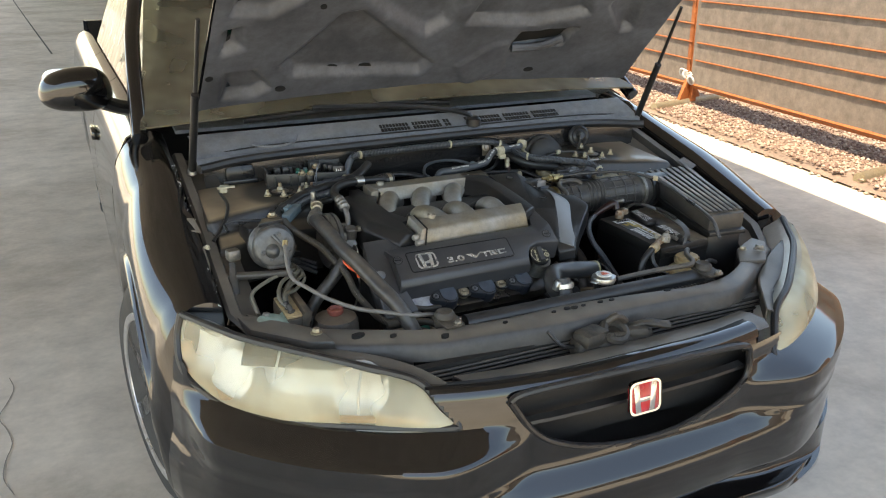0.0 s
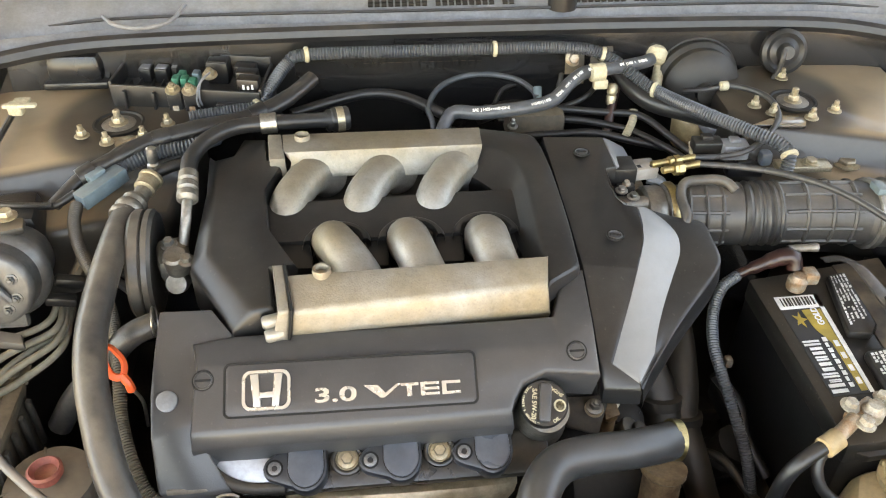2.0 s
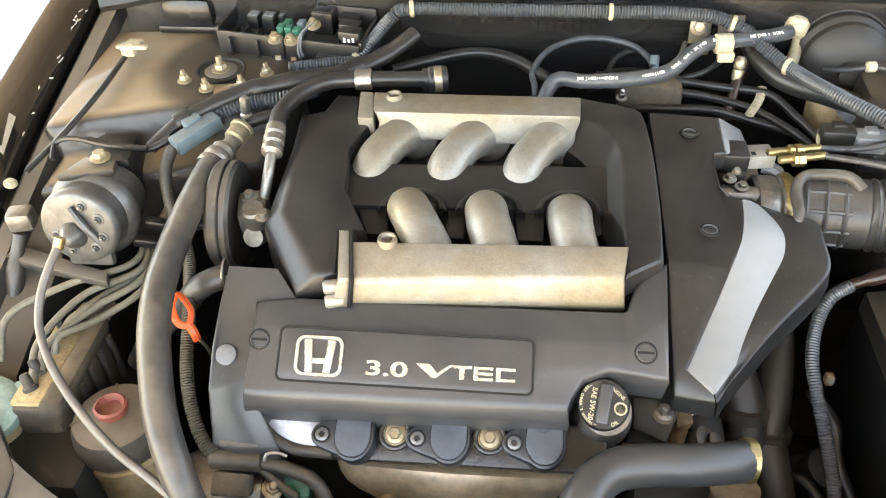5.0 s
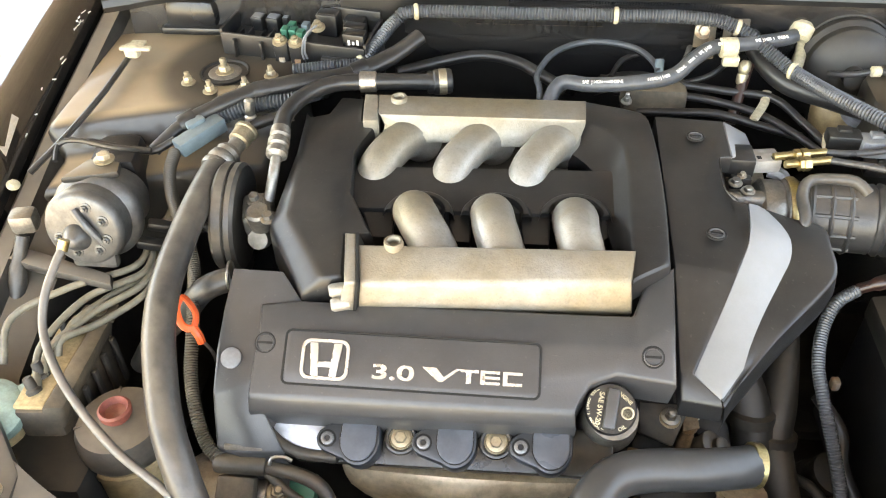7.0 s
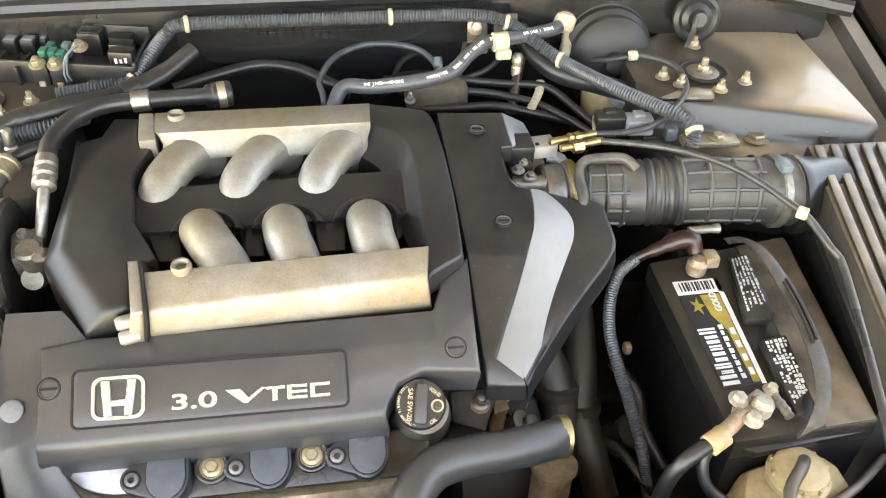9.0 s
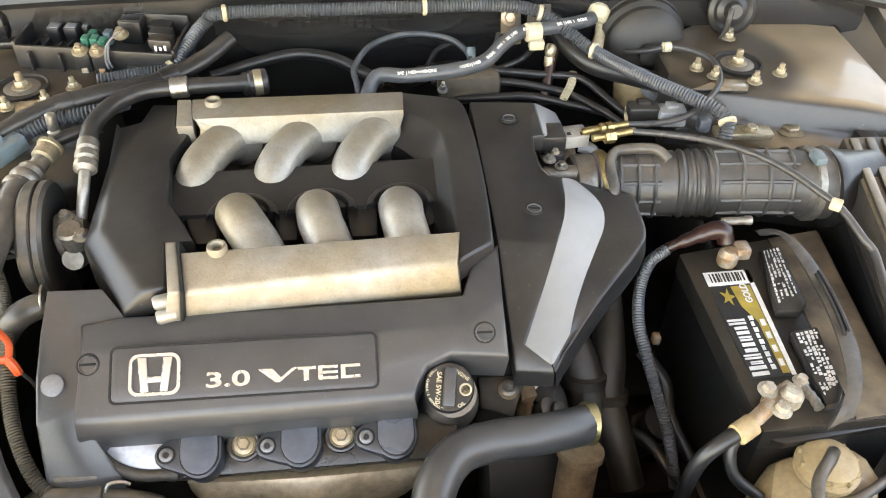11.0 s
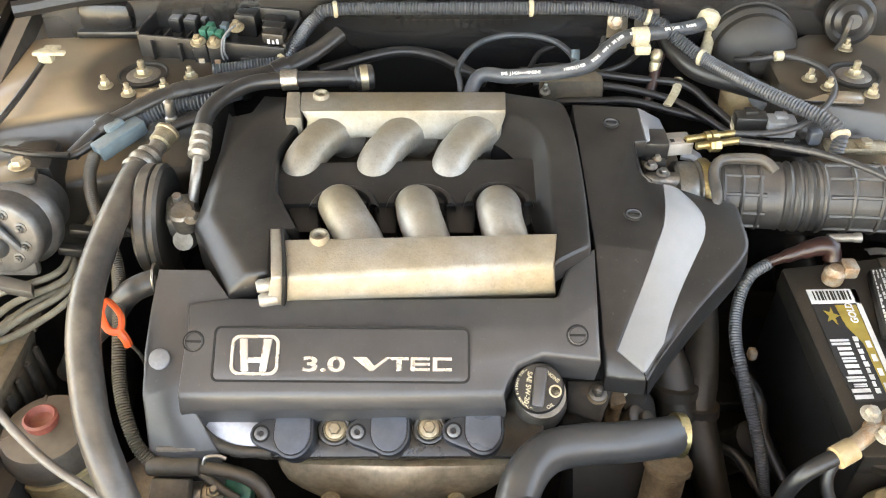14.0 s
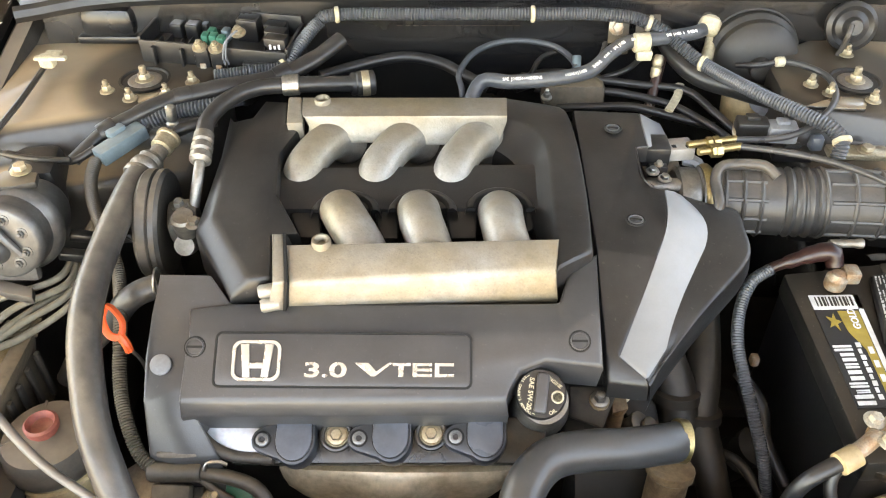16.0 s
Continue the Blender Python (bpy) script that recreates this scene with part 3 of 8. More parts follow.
def fender(s):
    rows = []
    for y in (0.425, 0.455, *np.linspace(0.485, 1.27, 30)):
        w, z = half(y), crown(y) if y > 0.48 else 0.54
        low = arch(y, 0.24)
        inner = min(0.762, w - 0.095)
        drop = min(0.21, max(0.08, z - low - 0.025))
        row = [(CX + s * (inner - 0.035), y, z - 0.055), (CX + s * (inner - 0.030), y, z - 0.012), (CX + s * (inner - 0.012), y, z - 0.002)]
        for k in range(10):
            a = radians(10 * k)
            row.append((CX + s * (inner + 0.004 + (w - inner - 0.004) * math.sin(a) ** 0.92), y, z - drop * (1 - math.cos(a) ** 0.92)))
        for k in range(1, 6):
            row.append((CX + s * (w + 0.012 * math.sin(k / 5 * 3) - 0.01 * (k == 5)), y, (z - drop) + (low - z + drop) * k / 5))
        rows.append(row)
    return sheet(rows, thick=0.003)


def inner_fender(s):
    rows = []
    for y in np.linspace(0.30, 1.16, 16):
        z = crown(y)
        inner = min(0.762, half(y) - 0.095)
        rows.append([(CX + s * (inner - 0.037), y, z - 0.030), (CX + s * (inner - 0.044), y, z - 0.024), (CX + s * (inner - 0.064), y, z - 0.026), (CX + s * (inner - 0.070), y, z - 0.046),
                     (CX + s * (inner - 0.112), y, z - 0.060), (CX + s * (inner - 0.125), y, z - 0.15), (CX + s * (inner - 0.17), y, 0.30)])
    return sheet(rows, thick=0.003)


def wheel_at(s, y):
    w = thing("wheel", "", "", (CX + s * 0.78, y, 0.305))
    w.parent = car
    w.matrix_parent_inverse = Matrix.Translation(-Vector(car.location))
    steer = radians(-11) if y == WHEEL_Y else 0.0
    out = V(s * math.cos(steer), -s * math.sin(steer), 0)
    m = facing(V(CX + s * 0.780, y, 0.305) - out * 0.1, out)
    t = part("tyre", lathe([(0.2, 0.02), (0.27, 0.0), (0.298, 0.02), (0.305, 0.05), (0.305, 0.15), (0.298, 0.18), (0.265, 0.198), (0.225, 0.195)], m, 48), tyre_mat, car)
    bm = lathe([(0.226, 0.190), (0.222, 0.200), (0.205, 0.198), (0.195, 0.165), (0.06, 0.175), (0.0, 0.18)], m, 40)
    for k in range(5):
        bm = box(m @ pose(0, 0, 0, 0, 0, 72 * k) @ pose(0.13, 0, 0.165), 0.15, 0.055, 0.03, 0.006, bm)
    r = part("rim", bm, alloy, car)
    for o in (t, r):
        o.parent = w
        o.matrix_parent_inverse = Matrix.Translation(-Vector(w.location)) @ Matrix.Identity(4)
    return w


for s in (-1, 1):
    part("fender", fender(s), car_paint, car)
    part("inner_fender", inner_fender(s), slam_paint, car, "dusty black inner wing panel")

# sealer flaking from the near wing's edge
random.seed(11)
bm = None
for k in range(26):
    y = random.choice((random.uniform(0.47, 0.62), random.uniform(0.75, 1.12)))
    inner = min(0.762, half(y) - 0.095)
    p = (CX - inner + 0.028 + random.uniform(-0.005, 0.006), y, crown(y) - 0.008)
    a = [(p[0] + random.uniform(-0.002, 0.002), p[1] + random.uniform(-0.008, 0.008), p[2] + random.uniform(0.0, 0.003)) for _ in range(3)]
    bm = slab(a, 0.0015, 0, 0, bm, (0, 0, 1))
tagged(part("flaked_sealer", bm, white_mark, car, "pale flaking sealer on the wing's edge", False), "pale flaking sealer on the wing's edge", kind="stuff")


def side_panel(s, y0, y1, arch_y=None):
    rows = []
    n = max(6, int((y1 - y0) / 0.06))
    for y in np.linspace(y0, y1, n):
        low = 0.2 if arch_y is None else arch(y, 0.2, arch_y)
        row = [(CX + s * 0.775, y, 0.915), (CX + s * 0.83, y, 0.885), (CX + s * 0.865, y, 0.82), (CX + s * 0.883, y, 0.74)]
        row += [(CX + s * (0.89 - 0.02 * (k == 4)), y, 0.74 + (low - 0.74) * k / 4) for k in range(1, 5)]
        rows.append(row)
    return sheet(rows, thick=0.004)


def roof_z(y):
    return float(np.interp(y, [1.2, 1.95, 2.4, 3.2, 4.0], [0.93, 1.36, 1.42, 1.40, 1.0]))


for s in (-1, 1):
    d = part("door", side_panel(s, 1.28, 2.28), car_paint, car)
    part("door_handle", box(pose(CX + s * 0.89, 2.15, 0.72), 0.02, 0.14, 0.035, 0.008), car_paint, d)
    d = part("door", side_panel(s, 2.29, 3.2, 3.57), car_paint, car)
    part("door_handle", box(pose(CX + s * 0.89, 3.05, 0.74), 0.02, 0.14, 0.035, 0.008), car_paint, d)
    part("quarter_panel", side_panel(s, 3.21, 4.55, 3.57), car_paint, car)
    part("pillar", tube([(CX + s * 0.80, 1.17, 0.90), (CX + s * 0.755, 1.55, 1.15), (CX + s * 0.655, 1.95, 1.36), (CX + s * 0.55, 2.4, 1.42), (CX + s * 0.55, 3.2, 1.40)], 0.022, 10, 0.05), car_paint, car)
    rows = [[(CX + s * 0.77, y, 0.92), (CX + s * (0.77 - 0.2 * max(0.05, roof_z(y) - 0.93) / 0.49), y, max(0.93, roof_z(y) - 0.01))] for y in np.linspace(1.45, 3.7, 20)]
    part("side_window", sheet(rows, thick=0.004), window_glass, car)
    for y in (WHEEL_Y, 3.57):
        wheel_at(s, y)
rows = [[(CX + x * (0.655 + 0.135 * (1.95 - y) / 0.75), y, roof_z(y) + 0.02 * (1 - x * x)) for x in np.linspace(-1, 1, 13)] for y in np.linspace(1.16, 1.95, 8)]
part("windscreen", sheet(rows, thick=0.005), window_glass, car, "tinted windscreen")
rows = [[(CX + 0.60 * x, y, roof_z(y) + 0.03 * (1 - x * x)) for x in np.linspace(-1, 1, 13)] for y in np.linspace(1.95, 3.3, 10)]
part("roof_panel", sheet(rows, thick=0.004), car_paint, car)
rows = [[(CX + 0.62 * x, y, roof_z(y) + 0.01) for x in np.linspace(-1, 1, 7)] for y in np.linspace(3.3, 4.0, 6)]
part("rear_window", sheet(rows, thick=0.005), window_glass, car)
rows = [[(CX + 0.80 * x, y, z) for x in np.linspace(-1, 1, 7)] for y, z in ((4.0, 1.0), (4.5, 0.97), (4.62, 0.85), (4.68, 0.5), (4.6, 0.2))]
part("boot_lid", sheet(rows, thick=0.004), car_paint, car)
# plain dark cabin so that the glass is not empty
bm = box(pose(CX, 2.9, 0.35), 1.5, 2.3, 0.5, 0.05)
bm = box(pose(CX - 0.36, 2.2, 0.7, -12), 0.48, 0.12, 0.62, 0.05, bm)
bm = box(pose(CX + 0.36, 2.2, 0.7, -12), 0.48, 0.12, 0.62, 0.05, bm)
part("cabin", bm, near_black, car, "dark seats and cabin floor")
bm = sheet([[(CX + x, y, z) for x in np.linspace(-0.7, 0.7, 9)] for y, z in ((1.24, 0.9), (1.45, 0.93), (1.75, 0.92), (1.85, 0.7))], thick=0.01)
part("dashboard", bm, trim_grey, car)

for s in (-1, 1):
    base = pose(CX + s * 0.935, 1.49, 0.935, 4, 0, -s * 6)
    bm = bmesh.new()
    bmesh.ops.create_cube(bm, size=1.0)
    bmesh.ops.subdivide_edges(bm, edges=bm.edges[:], cuts=7, use_grid_fill=True)
    for v in bm.verts:
        q = v.co * 2
        n = Vector(q)
        k = (abs(n.x) ** 2.6 + abs(n.y) ** 2.6 + abs(n.z) ** 2.6) ** (1 / 2.6) if n.length else 1
        n = n / max(k, 1e-6) * max(abs(q.x), abs(q.y), abs(q.z))
        v.co = base @ Vector((n.x * 0.098 * (1 - 0.10 * n.z), n.y * 0.055 - 0.010 * (1 - n.x * n.x), 0.062 + n.z * 0.062 * (1 - 0.12 * s * n.x)))
    mir = part("mirror", bm, car_paint, car, "gloss black door mirror")
    part("mirror_glass", plate(base @ pose(0, 0.050, 0.062, -90), rounded(0.16, 0.10, 0.03), 0.004), chrome, mir)
    part("mirror_arm", tube([(CX + s * 0.765, 1.53, 0.915), (CX + s * 0.82, 1.52, 0.93), (CX + s * 0.875, 1.50, 0.955)], 0.032, 10, 0.02, flat=0.7), plastic, mir)

# bonnet, raised on two gas props
HINGE = Vector((CX, 1.10, 0.948))
TILT_HOOD = radians(41)
HV = Vector((0, -math.cos(TILT_HOOD), math.sin(TILT_HOOD)))
HN = Vector((0, -math.sin(TILT_HOOD), -math.cos(TILT_HOOD)))


def hood_place(u, v, h):
    """u across, v from the hinge to the tip, h down from the inner panel."""
    return HINGE + Vector((u, 0, 0)) + HV * v + HN * h


def capsule(p, a, b):
    p, a, b = Vector(p), Vector(a), Vector(b)
    t = max(0.0, min(1.0, (p - a).dot(b - a) / max((b - a).length_squared, 1e-9)))
    return (p - a - (b - a) * t).length


# hollows pressed into the underside, each an outline across and along the panel
CELLS = [[(-0.455, 0.205), (-0.33, 0.385), (-0.28, 0.395), (-0.03, 0.160), (-0.05, 0.118), (-0.42, 0.165)],
         [(-0.33, 0.60), (-0.30, 0.465), (-0.199, 0.375), (-0.082, 0.290), (-0.035, 0.335), (-0.027, 0.450), (-0.03, 0.85), (-0.25, 0.86)],
         [(0.030, 0.330), (0.046, 0.423), (0.09, 0.47), (0.176, 0.480), (0.335, 0.462), (0.385, 0.36), (0.247, 0.322)],
         [(-0.615, 0.285), (-0.612, 0.365), (-0.578, 0.372), (-0.565, 0.30)], [(-0.60, 0.43), (-0.51, 0.415), (-0.45, 0.455), (-0.37, 0.52), (-0.34, 0.86), (-0.54, 0.86)],
         [(0.44, 0.40), (0.46, 0.46), (0.52, 0.45), (0.56, 0.30), (0.53, 0.29)], [(0.09, 0.54), (0.34, 0.53), (0.31, 0.86), (0.08, 0.86)], [(0.40, 0.52), (0.53, 0.51), (0.51, 0.86), (0.37, 0.86)],
         [(-0.60, 0.10), (-0.60, 0.20), (-0.53, 0.20), (-0.48, 0.12), (-0.52, 0.095)]]
PADS = [[(0.045, 0.150), (0.135, 0.238), (0.190, 0.250), (0.215, 0.100), (0.110, 0.050)]]
VENT = [(0.197, 0.205), (0.205, 0.282), (0.385, 0.300), (0.36, 0.222)]


def inset(p, outline):
    """How far inside an outline a place lies; negative outside."""
    hit, least = False, 9.0
    for (x0, y0), (x1, y1) in zip(outline, outline[1:] + outline[:1]):
        if (y0 > p[1]) != (y1 > p[1]) and p[0] < (x1 - x0) * (p[1] - y0) / (y1 - y0) + x0:
            hit = not hit
        least = min(least, capsule((*p, 0), (x0, y0, 0), (x1, y1, 0)))
    return least if hit else -least


def ramp_over(d, a, b):
    k = max(0.0, min(1.0, (d - a) / (b - a)))
    return k * k * (3 - 2 * k)


def hood_width(v):
    return 0.665 - 0.05 * v - 0.10 * max(0, v - 0.85) / 0.15


def hood_skin(inner):
    rows = []
    nv, nu = (130, 180) if inner else (20, 24)
    for v in np.linspace(0.066, 1.0, nv):
        row = []
        for u in np.linspace(-1, 1, nu):
            x = u * hood_width(v)
            bulge = -0.035 * (1 - (x / 0.70) ** 2) - 0.02 * math.sin(v * 3.0)
            if inner:
                h = bulge + 0.004 * noise.noise((x * 7, v * 7, 0))
                sink = max(ramp_over(inset((x, v), c), -0.013, 0.015) for c in CELLS)
                rise = max(ramp_over(inset((x, v), c), -0.008, 0.012) for c in PADS)
                deep = ramp_over(inset((x, v), VENT), -0.004, 0.010)
                row.append(hood_place(x, v, h + 0.018 - 0.027 * sink + 0.007 * rise - 0.034 * deep))
            else:
                row.append(hood_place(x, v, bulge - 0.018 + 0.016 * abs(u) ** 8))
        rows.append(row)
    return sheet(rows, thick=0.0 if inner else 0.002)


hood = part("hood", hood_skin(False), car_paint, car, "raised black bonnet")
part("inner_panel", hood_skin(True), hood_steel, hood, "pressed grey ribbed underside")
bm = None
for u, v, a, b in ((-0.45, 0.117, 0.014, 0.012), (-0.312, 0.150, 0.020, 0.014), (-0.215, 0.142, 0.020, 0.014), (-0.388, 0.430, 0.008, 0.008), (0.30, 0.115, 0.016, 0.010), (-0.64, 0.20, 0.010, 0.010)):
    n = [hood_place(u + a * math.cos(k), v + b * math.sin(k), 0.0) for k in np.linspace(0, 2 * math.pi, 13)[:-1]]
    lift = -0.035 * (1 - (u / 0.70) ** 2) - 0.02 * math.sin(v * 3.0) + (-0.0035 if v < 0.16 and -0.345 < u < -0.19 else 0.0205)
    part("access_hole", slab([p + HN * lift for p in n], 0.003, 0, 0, None, HN), hole_black, hood, "dark oval hole in the pressing")
n = [hood_place(*q, -0.048) for q in ((0.207, 0.213), (0.213, 0.275), (0.375, 0.291), (0.355, 0.230))]
part("opening", slab(n, 0.003, 0, 0, None, HN), hole_black, hood, "dark opening in the pressing with a cable inside")
part("nozzle_pipe", tube([hood_place(0.205, 0.212, -0.030), hood_place(0.28, 0.224, -0.022), hood_place(0.355, 0.245, -0.030)], 0.012, 8, 0.02), hood_steel, hood)
for s, top in ((-1, (-0.665, 0.86, 1.255)), (1, (0.71, 0.76, 1.235))):
    base = Vector((CX + s * 0.695, 1.015, 0.835))
    top = Vector((CX + s * 0.665, 0.80, 1.215)) if s > 0 else Vector((CX - 0.672, 0.815, 1.23))
    g = thing("gas_prop", "", "", base)
    g.parent = car
    g.matrix_parent_inverse = Matrix.Translation(-Vector(car.location))
    mid = base.lerp(top, 0.56)
    for name, a, b, r, mat in (("cylinder", base, mid, 0.010, plastic), ("rod", mid, top, 0.0052, rubber)):
        o = part(name, tube([a, a.lerp(b, 0.5), b], r, 12, 0.03), mat, car)
        o.parent = g
        o.matrix_parent_inverse = Matrix.Translation(-base)
    o = part("ball_joint", lathe([(0.0, -0.012), (0.012, -0.006), (0.012, 0.008), (0.0, 0.014)], facing(base, (0, 0, 1)), 12), steel, car)
    o.parent = g
    o.matrix_parent_inverse = Matrix.Translation(-base)

# front bumper, lofted down the nose
PROFILE = [(0.060, 0.610), (0.030, 0.615), (0.012, 0.605), (0.002, 0.570), (-0.004, 0.53), (-0.006, 0.47), (-0.010, 0.43), (-0.030, 0.405), (-0.045, 0.385), (-0.050, 0.35), (-0.046, 0.31), (-0.034, 0.290), (0.030, 0.282), (0.034, 0.222), (-0.022, 0.212), (-0.016, 0.19), (0.02, 0.16), (0.06, 0.15)]


MOUTH = [(-0.266, 0.030, 0.586), (-0.224, 0.024, 0.520), (-0.175, 0.020, 0.481), (-0.098, 0.016, 0.452), (0.012, 0.015, 0.433), (0.127, 0.015, 0.435), (0.233, 0.019, 0.463), (0.309, 0.027, 0.503), (0.313, 0.028, 0.559), (0.279, 0.023, 0.589), (0.079, 0.015, 0.601), (-0.095, 0.016, 0.605), (-0.238, 0.026, 0.599)]
# the slanted headlamp's outline on the nose
LAMP = [(-0.784, 0.472, 0.682), (-0.797, 0.464, 0.632), (-0.793, 0.426, 0.572), (-0.736, 0.327, 0.536), (-0.667, 0.244, 0.533), (-0.524, 0.132, 0.545), (-0.364, 0.058, 0.542), (-0.380, 0.081, 0.575), (-0.415, 0.119, 0.620), (-0.505, 0.175, 0.644), (-0.667, 0.317, 0.665), (-0.732, 0.397, 0.673)]


def within(x, z, outline):
    hit = False
    for (x0, _, z0), (x1, _, z1) in zip(outline, outline[1:] + outline[:1]):
        if (z0 > z) != (z1 > z) and x < (x1 - x0) * (z - z0) / (z1 - z0) + x0:
            hit = not hit
    return hit


def in_grille(x, z):
    return within(x, z, MOUTH)


def in_lamp(x, z):
    xm, z = (x, z) if x < CX else (2 * CX - 0.018 - x, z + 0.014)
    return (x > CX and xm < CX - 0.33 and z > 0.590) or xm < CX - 0.30 and (within(xm, z, LAMP) or (xm < -0.42 and z > float(np.interp(xm, [-0.86, -0.80, -0.6, -0.42], [0.62, 0.60, 0.58, 0.56]))))


def ease(v, a, b):
    k = min(max((v - a) / (b - a), 0.0), 1.0)
    return k * k * (3 - 2 * k)


def bumper():
    """Nose skin; at the corners a recessed filler slopes from the lamp down to a proud ledge."""
    bm = bmesh.new()
    prof = [(p.x, p.z) for p in along([(a, 0.0, b) for a, b in PROFILE], 110)]
    g, shelf = [], set()
    for u in np.linspace(-1, 1, 241):
        x = CX + 0.845 * math.sin(u * 1.25) / math.sin(1.25)
        y = nose_y(x)
        slope = (nose_y(x + 0.002) - nose_y(x - 0.002)) / 0.004
        n = Vector((slope, -1.0, 0)).normalized()
        if abs(u) > 0.96:
            y += (abs(u) - 0.96) * 0.6
        row = []
        for dy, z in prof:
            w = abs(x - CX)
            side = ease(w, 0.24, 0.44) * (1 - 0.85 * ease(w, 0.74, 0.845))
            edge = ease(w, 0.28 - 0.55 * (z - 0.48), 0.315 - 0.55 * (z - 0.48))
            push = 0.076 * side * (min(max((0.540 - z) / 0.036, 0.0), 1.0) - 0.35 * ease(0.47 - z, 0.0, 0.10))
            dent = 0.006 * edge * ease(z, 0.495, 0.508) * (1 - 0.8 * ease(z, 0.50, 0.56)) * (1 - ease(w, 0.40, 0.60))
            if z < 0.42:
                dy += side * 0.55 * (-0.004 - dy) if dy < -0.004 else ease(w, 0.40, 0.60) * (-0.030 - dy)
            q = n * (push - dent - dy * (1 - 0.3 * abs(u)))
            row.append(bm.verts.new((x + q.x, y + q.y, z + (0.012 * abs(u) ** 3 if z > 0.4 else 0))))
            if push > 0.004:
                shelf.add(row[-1])
        g.append(row)
    for a, b in zip(g, g[1:]):
        for i in range(len(a) - 1):
            c = (a[i].co + a[i + 1].co + b[i].co + b[i + 1].co) / 4
            if in_grille(c.x, c.z) or in_lamp(c.x, c.z) and a[i + 1] not in shelf:
                continue
            bm.faces.new([a[i], a[i + 1], b[i + 1], b[i]])
    for v in [v for v in bm.verts if not v.link_faces]:
        bm.verts.remove(v)
    return bm


part("bumper", bumper(), car_paint, car, "gloss black front bumper")

# grille
gr = part("grille", tube(MOUTH + MOUTH[:1], 0.0075, 8, 0.012), plastic, car, "black plastic grille surround")
part("grille_back", slab([(CX - 0.36, 0.08, 0.44), (CX + 0.36, 0.08, 0.44), (CX + 0.36, 0.08, 0.60), (CX - 0.36, 0.08, 0.60)], 0.01, 0, 0, None, (0, -1, 0)), near_black, gr)
for z, w in ((0.522, 0.290),):
    rows = [[(CX + x, nose_y(CX + x) + 0.030, z - 0.012), (CX + x, nose_y(CX + x) + 0.014, z - 0.002), (CX + x, nose_y(CX + x) + 0.016, z + 0.004), (CX + x, nose_y(CX + x) + 0.035, z + 0.006)] for x in np.linspace(-w, w, 15)]
    part("grille_bar", sheet(rows, thick=0.004), plastic, gr)
m = facing((CX - 0.013, 0.004, 0.545), (0, -1, 0.12)) @ Matrix.Scale(1.13, 4)
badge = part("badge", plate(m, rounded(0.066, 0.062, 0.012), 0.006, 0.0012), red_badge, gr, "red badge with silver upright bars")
part("badge_rim", ribbon(m, rounded(0.066, 0.062, 0.012), rounded(0.058, 0.054, 0.010), 0.009), chrome, badge)
for s in (-1, 1):
    part("badge_bar", plate(m, [(s * 0.0255, 0.027), (s * 0.0135, 0.027), (s * 0.0085, -0.027), (s * 0.0195, -0.027)][::-s], 0.0085, 0.0005), chrome, badge)
part("badge_bar", plate(m, [(-0.013, -0.008), (0.013, -0.008), (0.014, 0.0), (-0.014, 0.0)], 0.0080, 0.0005), chrome, badge)

bm = sheet([[(CX + x, nose_y(CX + x) + a, z - 0.1 * abs(x) ** 3) for x in np.linspace(-0.36, 0.36, 25)] for a, z in ((0.012, 0.603), (0.028, 0.614), (0.07, 0.612), (0.102, 0.603), (0.106, 0.596), (0.106, 0.57))], thick=0.004)
part("grille_top_panel", bm, slam_paint, car, "dusty black panel above the grille")


# headlamps: outline on the slanted nose
def lamp_surface(x, z, back=0.0):
    return Vector((x, nose_y(x) + 0.55 * (z - 0.53) + back, z))


